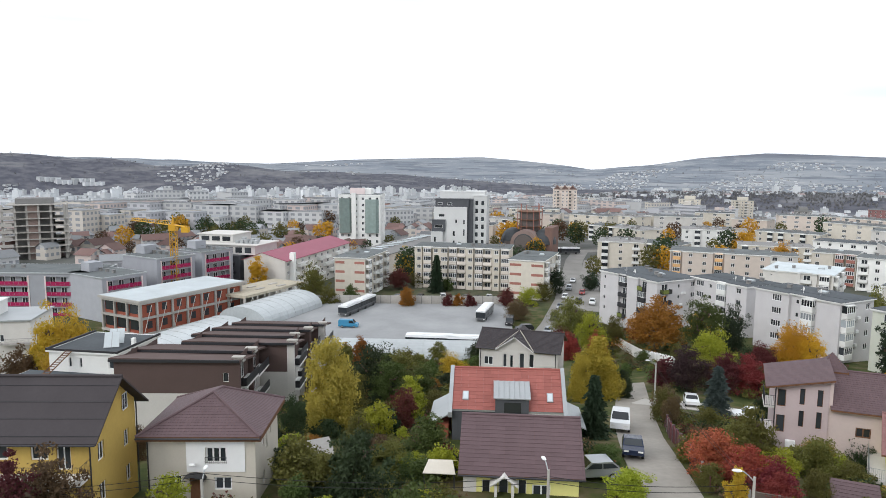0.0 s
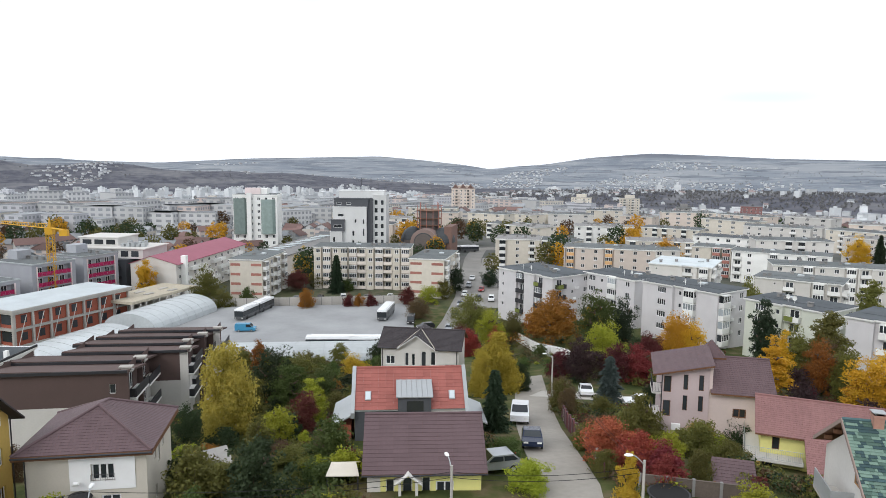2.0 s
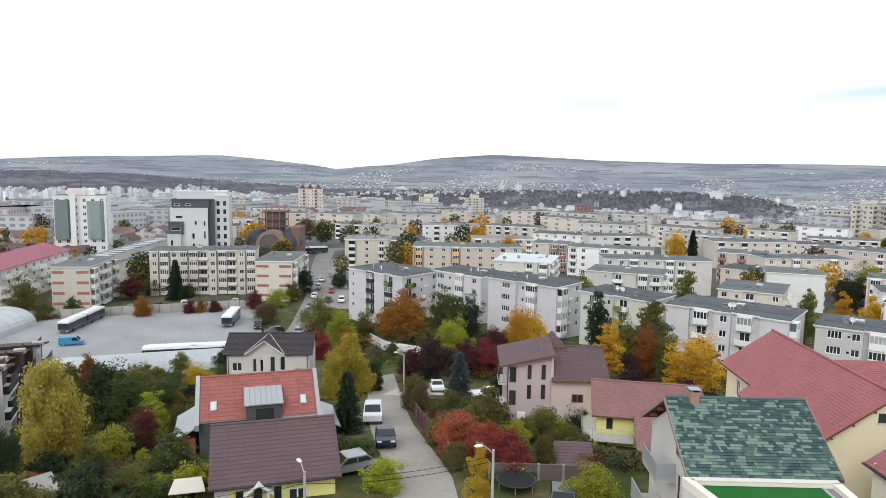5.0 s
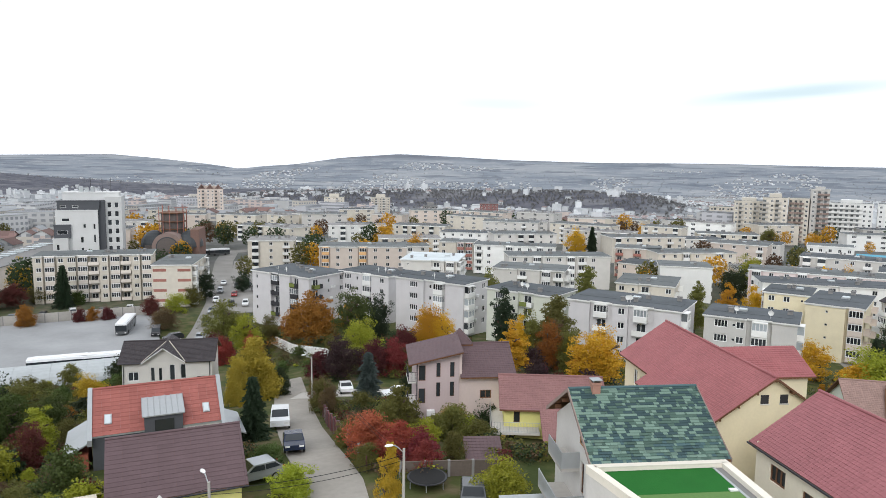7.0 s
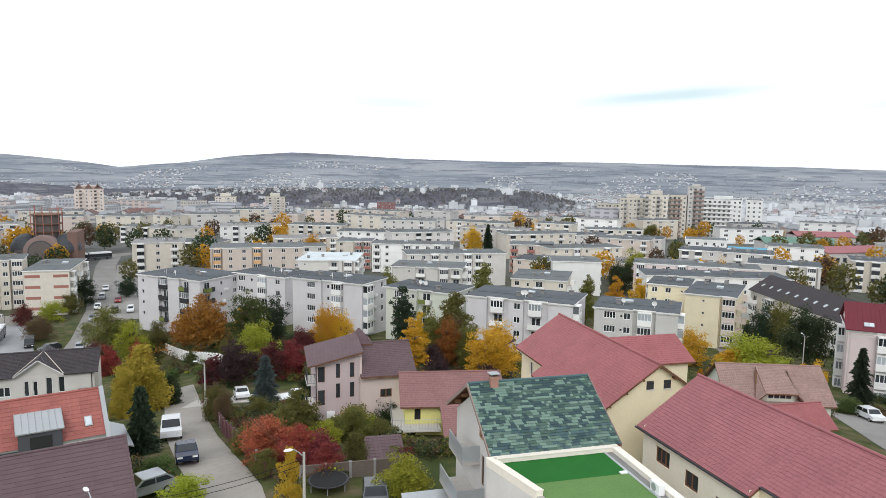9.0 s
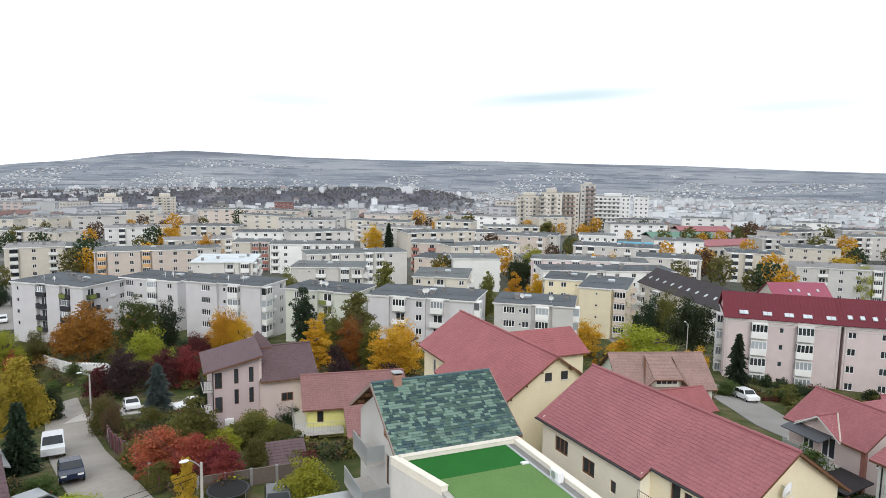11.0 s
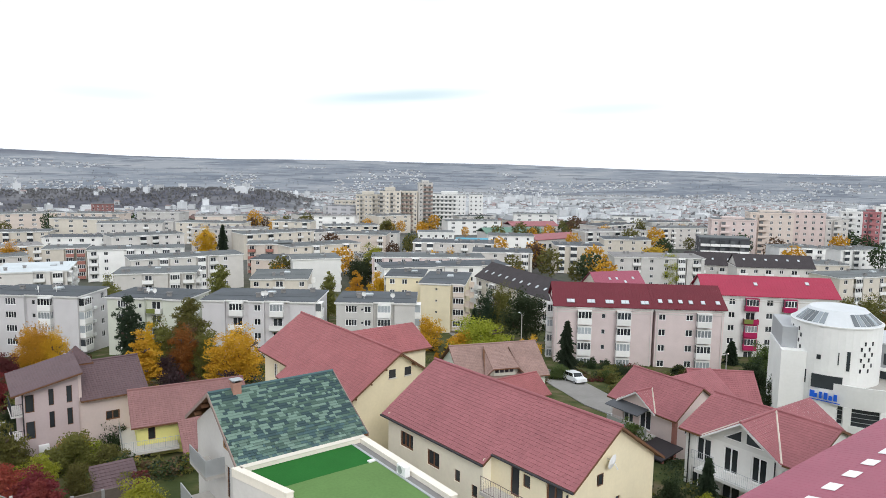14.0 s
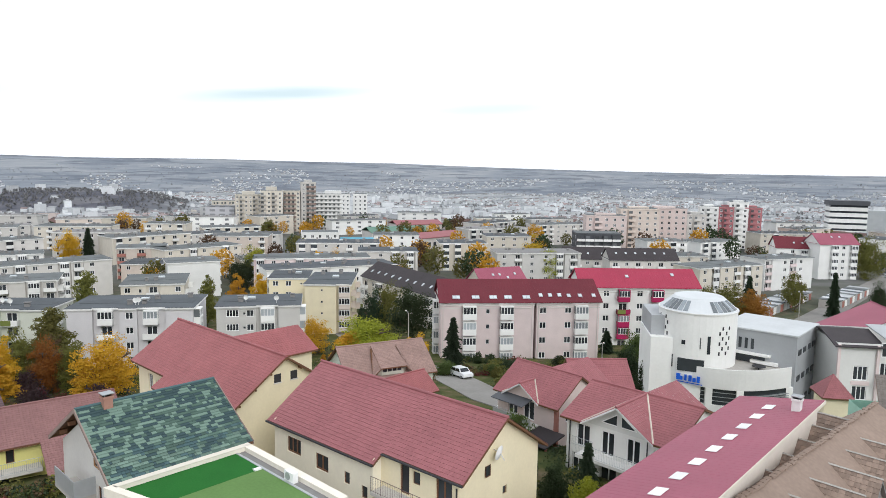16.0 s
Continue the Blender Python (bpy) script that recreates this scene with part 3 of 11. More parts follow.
# ---- roofs of single tiles ----
def tiled(mb, o, u, v, poly, tw=0.3, course=0.36, mi=0, lift=0.036):
    """Courses of overlapping tiles in the plane o + u*a + v*b (u along the eave, v up the slope) inside a convex polygon."""
    u, v, o = Vector(u).normalized(), Vector(v).normalized(), Vector(o)
    nn = u.cross(v)
    if nn.z < 0:
        nn = -nn
    lo, hi = min(p[1] for p in poly), max(p[1] for p in poly)
    b = lo
    i = 0
    while b < hi - 0.02:
        top = min(b + course, hi)
        mid = (b + top) / 2
        xs = []
        for (x0, y0), (x1, y1) in zip(poly, poly[1:] + poly[:1]):
            if (y0 <= mid < y1) or (y1 <= mid < y0):
                xs.append(x0 + (x1 - x0) * (mid - y0) / (y1 - y0))
        if len(xs) >= 2:
            x0, x1 = min(xs), max(xs)
            a = x0
            while a < x1 - 0.02:
                c, d = max(a, x0), min(a + tw - 0.003, x1)
                if d - c > 0.03:
                    j = random.uniform(-0.003, 0.003)
                    w = (d - c) * 0.35
                    p = lambda s, t, h: o + u * s + v * t + nn * h
                    q = [p(c, b, lift + j), p(c + w, b, lift + 0.01 + j), p(d, b, lift + j), p(d, top + 0.02, 0.012), p(c + w, top + 0.02, 0.025), p(c, top + 0.02, 0.012)]
                    k = len(mb.v)
                    mb.v.extend(tuple(z) for z in q)
                    mb.v.extend(tuple(z) for z in (p(c, b, 0), p(d, b, 0)))
                    for fc in ((0, 1, 4, 5), (1, 2, 3, 4), (6, 7, 2, 1, 0)):
                        mb.f.append(tuple(k + z for z in fc)); mb.m.append(mi)
                a += tw
        b += course
        i += 1
    return mb


def slope(parent, name, a, b, c, d, tile_mat, under, tw=0.25, course=0.26, thick=0.14, label=""):
    """A roof plane a, b (eave) c, d (ridge): a board below with tiles on it."""
    a, b, c, d = (Vector(p) for p in (a, b, c, d))
    u = (b - a).normalized()
    pts = [a, b, c] + ([d] if (d - c).length > 0.05 else [])
    v = (c - b) - u * (c - b).dot(u)
    v.normalize()
    poly = [((p - a).dot(u), (p - a).dot(v)) for p in pts]
    low = MB().plate([p - Vector((0, 0, 0.0)) for p in pts], thick)
    ob = part(name, low, under, parent, label)
    if tw:
        part("roof_tiles", tiled(MB(), a, u, v, poly, tw, course), tile_mat, ob)
        ob.children[0]["kind"] = "stuff"
    return ob


def gable(parent, L, D, he, hr, ov, gov, tile_mat, under, axis="x", tw=0.25, course=0.26, ridge_at=0.5, sides=3):
    """Two slopes over the box [0,L]x[0,D]; axis: the way the ridge runs."""
    if axis == "x":
        k = (hr - he) / (D * ridge_at); k2 = (hr - he) / (D * (1 - ridge_at)); ry = D * ridge_at
        if sides & 1:
            slope(parent, "roof_slope", (-gov, -ov, he - ov * k), (L + gov, -ov, he - ov * k), (L + gov, ry, hr), (-gov, ry, hr), tile_mat, under, tw, course)
        if sides & 2:
            slope(parent, "roof_slope", (L + gov, D + ov, he - ov * k2), (-gov, D + ov, he - ov * k2), (-gov, ry, hr), (L + gov, ry, hr), tile_mat, under, tw, course)
        rb = MB().tube((-gov, ry, hr + 0.03), (L + gov, ry, hr + 0.03), 0.11, 0.11, 8)
    else:
        k = (hr - he) / (L * ridge_at); k2 = (hr - he) / (L * (1 - ridge_at)); rx = L * ridge_at
        if sides & 1:
            slope(parent, "roof_slope", (-ov, D + gov, he - ov * k), (-ov, -gov, he - ov * k), (rx, -gov, hr), (rx, D + gov, hr), tile_mat, under, tw, course)
        if sides & 2:
            slope(parent, "roof_slope", (L + ov, -gov, he - ov * k2), (L + ov, D + gov, he - ov * k2), (rx, D + gov, hr), (rx, -gov, hr), tile_mat, under, tw, course)
        rb = MB().tube((rx, -gov, hr + 0.03), (rx, D + gov, hr + 0.03), 0.11, 0.11, 8)
    part("ridge_cap", rb, tile_mat, parent)


def house_walls(parent, L, D, he, hr, wall_mat, wins, axis="x", base=-2.5, ridge_at=0.5, frame_mat=None, name="wall", doors=()):
    """Walls with openings; wins: (side, u, z, w, h, sashes). The gable ends run up to the ridge."""
    holes = {}
    for s, u, z, w, h, *k in wins:
        holes.setdefault(s, []).append((u, u + w, z, z + h))
    mb = shell(MB(), L, D, base, he, holes)
    if hr > he:
        if axis == "x":
            for x in (0, L):
                mb.face([(x, 0, he), (x, D, he), (x, D * ridge_at, hr)])
        else:
            for y in (0, D):
                mb.face([(0, y, he), (L, y, he), (L * ridge_at, y, hr)])
    ob = part(name, mb, wall_mat, parent)
    for s, u, z, w, h, *k in wins:
        window(parent, on_wall(s, L, D, u, z, 0.1 if z + h <= he else -0.06), w, h, k[0] if k else 2, frame_mat)
    return ob
# ---- blocks of flats ----
def vent_mesh():
    return MB().box(0, 0.9, 0, 0.7, 0, 0.6).box(-0.1, 1.0, -0.1, 0.8, 0.75, 0.85).box(0.05, 0.15, 0.05, 0.15, 0.6, 0.75).box(0.75, 0.85, 0.55, 0.65, 0.6, 0.75).mesh("roof_vent", [DARKCONC])


VENT = vent_mesh()
HATCH = MB().box(0, 1.6, 0, 1.6, 0, 0.35).box(0.1, 1.5, 0.1, 1.5, 0.35, 0.5, 1).mesh("roof_hatch", [METAL, WHITEROOF])


def dish_mesh():
    """A satellite dish on a short mast: a shallow bowl, its arm and its receiver."""
    mb = MB().tube((0, 0, 0), (0, 0, 0.9), 0.03, 0.03, 8)
    rings = [(0.0, 0.12), (0.2, 0.1), (0.38, 0.04), (0.5, -0.04)]
    for (r0, d0), (r1, d1) in zip(rings, rings[1:]):
        for i in range(12):
            a, b = math.pi * i / 6, math.pi * (i + 1) / 6
            P = lambda r, d, t: (r * math.cos(t), d, 0.95 + r * math.sin(t))
            mb.face([P(r0, d0, a), P(r1, d1, a), P(r1, d1, b), P(r0, d0, b)])
    return mb.bar((0, 0.1, 0.5), (0, -0.45, 0.75), 0.02).box(-0.05, 0.05, -0.52, -0.4, 0.7, 0.82).mesh("satellite_dish", [WHITE])


DISH = dish_mesh()


def flats(x, y, z, turn, L, D, floors, wall_mat, bays, sides=("w", "w"), fh=2.75, roof=None, fine=False, label="", trim=None, balc=None, base=-4.0, seed=0, stripes=None, group="blocks of flats", back=False, roof_over=0.35, joined=False, recess=None):
    """A block: bays along the front (w window, n narrow window, t wide window, b open balcony, g glazed balcony, . blank; or pairs of kind and place), windows on its ends. The front steps back at the recesses, and the roof's edge with it."""
    rnd = random.Random(seed + int(L * 10 + x))
    root = thing("apartment_building", pose(x, y, z, 0, 0, turn), label, "apartment building", group)
    trim = trim or WHITE
    H = floors * fh + 0.35
    size = {"w": (1.35, 1.3, 2), "n": (0.7, 0.9, 1), "t": (2.3, 1.4, 4), "b": (1.9, 2.1, 2), "g": (2.6, 1.45, 4), "s": (0.5, 0.5, 1)}
    holes, wins, bal = {}, [], []
    steps = [(a * L, b * L) for a, b in recess or ()]
    def run(side, width, kinds):
        k = len(kinds)
        for i, c in enumerate(kinds):
            at = (i + 0.5) / k
            if len(c) == 2:
                c, at = c
            if c == ".":
                continue
            w, h, s = size[c]
            u = width * at - w / 2
            if side == "f" and recess is None and c in "gb" and not joined:
                steps.append((max(0.3, u - 0.6), min(L - 0.3, u + w + 0.6)))
            for f in range(floors):
                zb = f * fh + 0.35
                zz = zb + (0.12 if c == "b" else 0.95 if c != "s" else 1.3)
                if c == "b" and fine and rnd.random() < 0.35:
                    bal.append((side, u - 0.35, zb, 2.6, "g", f)); continue
                if c == "g":
                    bal.append((side, u, zb, w, "g", f)); continue
                if c == "b":
                    bal.append((side, u - 0.5, zb, w + 1.0, "b", f))
                holes.setdefault(side, []).append((u, u + w, zz, zz + h)); wins.append((side, u, zz, w, h, s))
    run("f", L, bays)
    run("r", D, sides[1]); run("l", D, sides[0])
    if back:
        run("b", L, bays[::-1])
    deep = 0.85
    def back_at(side, u):
        return pose(0, deep if side == "f" and any(a <= u + 0.6 < b for a, b in steps) else 0, 0)
    body = shell(MB(), L, D, base, H, holes, sides="rbl" if steps else "frbl")
    if steps:
        cuts = sorted({0.0, L, *(c for q in steps for c in q)})
        for a, b in zip(cuts, cuts[1:]):
            y0 = deep if any(p <= (a + b) / 2 < q for p, q in steps) else 0.0
            body.wall((a, y0), (1, 0), b - a, base, H, [(p - a, q - a, c, e) for p, q, c, e in holes.get("f", ()) if a <= (p + q) / 2 < b])
            if y0:
                body.wall((a, 0), (0, 1), deep, base, H, []); body.wall((b, deep), (0, -1), deep, base, H, [])
    part("wall", body, wall_mat, root)
    far = MB()
    for s, u, zz, w, h, k in wins:
        if joined:
            add_window(far, on_wall(s, L, D, u, zz), w, h, k, 0, 1)
        else:
            window(root, back_at(s, u) @ on_wall(s, L, D, u, zz), w, h, k, None, fine)
    bm = balc or trim
    if joined:
        for s, u, zb, w, kind, f in bal:
            p = on_wall(s, L, D, u, zb, 0.0)
            n0 = len(far.v)
            t = MB().box(0, w, -1.15, 0, -0.08, 0.06, 2).box(0, w, -1.15, -1.05, 0.06, 1.0, 2)
            if kind == "g":
                t.box(0.05, w - 0.05, -1.08, -1.04, 1.0, 2.44, 1).box(0, w, -1.15, 0, 2.44, 2.56, 2)
            far.v.extend(tuple(p @ Vector(v)) for v in t.v); far.f.extend(tuple(n0 + i for i in q) for q in t.f); far.m.extend(t.m)
        bal = []
        for i in range(int(L / 3)):
            vx, vy, vh = rnd.uniform(0.8, L - 1.8), rnd.uniform(1.0, D - 2.0), rnd.uniform(0.4, 1.1)
            far.box(vx, vx + rnd.uniform(0.5, 1.3), vy, vy + rnd.uniform(0.5, 1.2), H + 0.36, H + 0.36 + vh, 3)
        ob = part("facade_detail", far, [PVC, GLASS, bm, DARKCONC], root)
        ob["kind"] = "stuff"
    for s, u, zb, w, kind, f in bal:
        p = back_at(s, u) @ on_wall(s, L, D, u, zb, 0.0)
        style = rnd.random()
        if kind == "g":
            a = part("balcony", balcony_mesh(w, True, bm), bm, root, m=p)
            fr, pn = window_meshes(w, 1.45, 4, PVC)
            if fine:
                q = part("balcony_window", fr, PVC, a, m=pose(0, -1.1, 1.0)); part("balcony_window", side_sash(1.05), PVC, a, m=pose(w, -1.1, 1.0))
            else:
                window(root, p @ pose(0, -1.16, 1.0), w, 1.45, 4, None, False)
            if fine:
                part("balcony_pane", glaze_mesh(w, LOGGIAGLASS if style < 0.6 else GLASS), GLASS, a)
        else:
            part("balcony", balcony_mesh(w, False, bm), bm, root, m=p)
            if fine and style < 0.5:
                part("balcony_panel", MB().box(0.02, w * 0.62, -1.2, -1.15, 0.0, 0.97).box(0.0, 0.04, -1.15, -0.1, 0.05, 0.97), OLIVEPANEL, root, "olive green balcony panel", m=p)
    o = roof_over
    lip, felt = MB(), MB()
    cuts = sorted({-o, L + o, *(c for q in steps for c in q)})
    for a, b in zip(cuts, cuts[1:]):
        y0 = deep * 0.8 if any(p <= (a + b) / 2 < q for p, q in steps) else 0.0
        e0, e1 = (o * 0.6 if a == -o else 0.0), (o * 0.6 if b == L + o else 0.0)
        lip.box(a, b, y0 - o, 1.6, H, H + 0.26).box(a + e0, b - e1, y0 - o * 0.4, 1.6, H - 0.2, H)
        felt.box(a + (0.04 if e0 else 0), b - (0.04 if e1 else 0), y0 - o + 0.04, 1.6, H + 0.25, H + 0.36)
    part("roof_cornice", lip.box(-o, L + o, 1.6, D + o, H, H + 0.26), trim, root)
    part("roof", felt.box(-o + 0.04, L + o - 0.04, 1.6, D + o - 0.04, H + 0.25, H + 0.36).box(0.8, L - 0.8, D * 0.35, D * 0.65, H + 0.3, H + 0.42), roof or BITUMEN, root)
    for i in range(max(2, int(L / 5)) if not joined else 2):
        part("roof_vent", VENT, DARKCONC, root, m=pose(rnd.uniform(1, L - 2), rnd.uniform(1.5, D - 2), H + 0.36, 0, 0, rnd.choice((0, 90, 10))))
    part("roof_hatch", HATCH, METAL, root, m=pose(L * rnd.uniform(0.3, 0.7), D * 0.5, H + 0.36))
    if fine:
        for i in range(2):
            part("satellite_dish", DISH, WHITE, root, "white satellite dish", m=pose(L * rnd.uniform(0.25, 0.75), D * rnd.uniform(0.15, 0.4), H + 0.36, 0, 0, rnd.uniform(-50, 10)))
        for i in range(3):
            part("outdoor_unit", MB().box(0, 0.8, -0.34, -0.02, 0, 0.55).box(0.06, 0.48, -0.355, -0.34, 0.06, 0.48), PVC, root, "white air conditioner", m=on_wall("r", L, D, D * rnd.uniform(0.4, 0.9), rnd.choice((1, 2, 3)) * fh - 0.35, 0.0))
    if stripes:
        for f in range(floors):
            for u0, u1 in stripes:
                part("wall_panel", MB().box(u0, u1, -0.03, 0.02, f * fh + 1.5, f * fh + 2.3), STONEBAND, root, "brick-red panel")
    return root


BAL = {}


def balcony_mesh(w, glazed, bm):
    key = (round(w, 2), glazed, bm.name)
    if key not in BAL:
        mb = MB().box(0, w, -1.15, 0, -0.08, 0.06)
        if glazed:
            mb.box(0, w, -1.15, -1.05, 0.06, 1.0).box(0, 0.1, -1.05, 0, 0.06, 1.0).box(w - 0.1, w, -1.05, 0, 0.06, 1.0).box(0, w, -1.15, 0, 2.45, 2.56)
            mb.box(0, 0.1, -1.15, -1.05, 1.0, 2.45).box(w - 0.1, w, -1.15, -1.05, 1.0, 2.45)
        else:
            mb.box(0, w, -1.15, -1.09, 0.06, 0.95).box(0, 0.05, -1.09, 0, 0.06, 0.95).box(w - 0.05, w, -1.09, 0, 0.06, 0.95)
            mb.box(0, w, -1.15, -1.09, 0.95, 1.0)
        BAL[key] = mb.mesh("balcony", [bm])
    return BAL[key]


GLZ = {}


def glaze_mesh(w, mt):
    key = (round(w, 2), mt.name)
    if key not in GLZ:
        GLZ[key] = MB().box(0.06, w - 0.06, -1.06, -1.04, 1.0, 2.44).box(0.04, 0.06, -1.04, 0, 1.0, 2.44).box(w - 0.06, w - 0.04, -1.04, 0, 1.0, 2.44).mesh("balcony_pane", [mt])
    return GLZ[key]


def side_sash(d):
    if "side" not in GLZ:
        GLZ["side"] = MB().wall((0, 0), (0, 1), d, 0, 1.45, sashes_of(d, 1.45, 2), 0.05).mesh("balcony_window", [PVC])
    return GLZ["side"]


# the staggered white and grey blocks behind the gardens
flats(42.5, 183.4, 2.8, -62.5, 20.8, 14.5, 4, CHALKWALL, "n.b.b.", ("w.", "bnw"), fine=True, label="white four-storey block with dark balconies", balc=DARKMETAL)
flats(62.9, 171.7, 3.2, -63.5, 16.6, 11, 4, CHALKWALL, [("t", 0.16), ("n", 0.36), ("b", 0.56), ("w", 0.86)], (".", "."), fine=True, label="pale grey block joined between two others")
flats(68.4, 148.2, 4.7, -62.5, 19.1, 10.8, 4, CHALKWALL, [("t", 0.27), ("n", 0.49), ("g", 0.64)], (".", "gsw"), fine=True, recess=((0.42, 0.75),), label="pale block with glazed loggias and satellite dish")
flats(80.5, 126.5, 4.7, -65, 16.2, 10.5, 4, OFFGREEN, [("t", 0.2), ("n", 0.42), ("b", 0.6)], (".", "w.w"), fine=True, recess=((0.48, 0.72),), label="pale green block with dark flat roof")
flats(87.5, 107.0, 5.2, -60, 21.8, 12.4, 4, CHALKWALL, [("b", 0.3), ("w", 0.49), ("b", 0.66)], ("g.w", "gw."), fine=True, recess=((0.2, 0.41), (0.55, 0.78)), label="pale block with green planted balconies")
flats(103.4, 87.0, 4.5, -58, 15.5, 11.5, 4, GREYWALL, [("t", 0.19), ("s", 0.33), ("w", 0.4), ("g", 0.61)], (".", "gs."), fine=True, recess=((0.47, 0.74),), label="grey block with a green balcony")
flats(141.3, 102.4, 3.4, -62, 9.5, 12, 4, YELLOW, "wws", ("g", "."), label="pale yellow block, rear part")
flats(135.7, 88.4, 3.8, -66, 10.6, 18, 4, YELLOW, ".s.g", (".", "b.b"), label="pale yellow block with orange balconies", balc=PEACH)
flats(122.7, 131.5, 2.2, -52, 14.3, 16, 4, CREAM, "wnb.w", (".", "b.b"), label="cream block with flat felt roof", roof=BITUMEN2)
# second row
flats(82.6, 248.6, 0, -23, 33, 14, 4, PEACH, "gwwgwww", ("w.", "w.w"), label="peach block with orange loggias", balc=ORANGE, roof=BITUMEN2)
flats(96.3, 204.9, 0, -37.5, 18.8, 20, 4, WARMWHITE, "s.bg", (".", "gbwgbw"), label="white block with a white roof membrane", roof=WHITEROOF)
flats(134, 248, 0, -38, 14, 12, 4, CREAM, "w.gg", (".", "w"), label="cream block with brick-red loggias", balc=STONEBAND, roof=BITUMEN2)
flats(141.5, 233, 0, -38, 32, 12, 4, WHITE, "bw.gwwgb", (".", "w"), label="white block with dark balconies", roof=BITUMEN2)
flats(134.6, 198, 0.2, -26, 36, 12, 4, WARMWHITE, "wwgwwgbw.", (".", "w"), label="long pale grey block with glazed loggias", roof=BITUMEN2)
flats(113, 174.5, 0.6, -45, 21.5, 13, 4, WARMWHITE, ".sb.gb", (".", "bgw"), label="white block with corner balconies", roof=BITUMEN2)
flats(168, 160, 0, -41, 16, 13, 4, WHITE, ".....", ("w", "b"), label="block with a blank white end wall", roof=BITUMEN2)
flats(189, 204, 0, -48, 17, 13, 4, PEACH, "b.b.b", (".", "b"), label="peach block with red balconies", balc=STONEBAND, roof=BITUMEN2)
flats(193, 185, 0, -21, 31, 12, 4, CREAM, "wwgw.gw", (".", "w"), label="cream block with flat roof", roof=BITUMEN2)
flats(189, 143, 0, -55, 39, 12, 4, ROSE, "gwwgwwgww", ("b", "w"), label="rose and white block", roof=BITUMEN2)
flats(166, 121, 0.8, -43, 40, 12, 4, WHITE, ".bwbwwbw", ("w", "w"), label="white block with red side bay", balc=STONEBAND, roof=BITUMEN)
# blocks behind the bus yard
flats(-34.8, 217.7, 0, -14, 10.4, 21, 4, CREAM, "...", (".", "gwbgwg"), fh=3.0, label="cream block with brick-red striped end wall", stripes=((0.3, 3.4), (6.8, 10.1)), roof=BITUMEN2)
flats(-9.8, 233, 0, -11, 32.4, 12, 5, CREAM, "wgwtgbwgbwg", ("w", "w"), label="five-storey beige block with loggias", roof=BITUMEN2, balc=BEIGE)
flats(20.8, 215.5, 0, -20, 11.2, 22.7, 4, CREAM, "...", (".", "gwbwg"), fh=3.0, label="cream block with brick-red striped end wall", stripes=((0.3, 4.0), (7.2, 10.9)), roof=BITUMEN2)


def mansard_block(x, y, z, turn, L, D, floors, wall_mat, bays, roof_mat, rise, skylights, label, sides=(".", "."), balc=None, hip=0.0, fine=True, base=-4.0, fh=2.75):
    """A block of flats with a steep sheet-metal roof and roof windows on its front slope."""
    root = flats(x, y, z, turn, L, D, floors, wall_mat, bays, sides, fine=fine, label=label, balc=balc, roof=roof_mat, group="blocks with pitched roofs", base=base, fh=fh, seed=5, recess=())
    for ob in list(root.children):
        if ob.name.startswith(("roof_vent", "roof_hatch", "satellite_dish")):
            bpy.data.objects.remove(ob)
    he = floors * fh + 0.6
    o = 0.5
    if fine:
        for z, out in ((he - 0.75, 0.1), (he - 1.25, 0.06)):
            part("string_course", MB().box(-out, L + out, -out, 0.0, z, z + 0.14).box(L, L + out, 0.0, D, z, z + 0.14).box(-out, 0.0, 0.0, D, z, z + 0.14), WARMWHITE, root)
        for x in (0.35, L - 0.35):
            part("downpipe", MB().tube((x, -0.12, -2), (x, -0.12, he - 0.3), 0.06, 0.06, 8), WARMWHITE, root)
    mb = MB()
    run = D / 2
    f0, f1, r0, r1 = (-o, -o, he), (L + o, -o, he), (L + o - hip, run, he + rise), (-o + hip, run, he + rise)
    b0, b1 = (L + o, D + o, he), (-o, D + o, he)
    part("roof_slope", MB().plate([f0, f1, r0, r1], 0.12), roof_mat, root)
    part("roof_slope", MB().plate([b0, b1, r1, r0], 0.12), roof_mat, root)
    if hip:
        mb.face([f1, b0, r0]); mb.face([b1, f0, r1])
        part("roof_end", mb, roof_mat, root)
    else:
        for x in (0, L):
            part("gable_wall", MB().face([(x, 0, he), (x, D, he), (x, run, he + rise - 0.1)]), wall_mat, root)
    v = Vector((0, run + o, rise)); sl = v.length; v.normalize()
    nn = Vector((0, -v.z, v.y))
    seam = MB()
    k = int(L / 0.6)
    for i in range(k + 1):
        xx = -o + (L + 2 * o) * i / k
        p = Vector((xx, -o, he)); q = p + v * sl * (1.0 if not hip else min(1.0, max(0.05, (min(xx + o, L + o - xx)) / max(hip, 0.01))))
        seam.bar(p + nn * 0.01, q + nn * 0.01, 0.025)
    ob = part("roof_seams", seam, roof_mat, root)
    ob["kind"] = "stuff"
    for u, s in skylights:
        p = Vector((L * u, -o, he)) + v * (sl * s)
        ang = math.degrees(math.atan2(v.z, v.y))
        part("roof_window", SKYL, PVC, root, m=pose(p.x, p.y + nn.y * 0.05, p.z + nn.z * 0.05, ang, 0, 0))
    return root


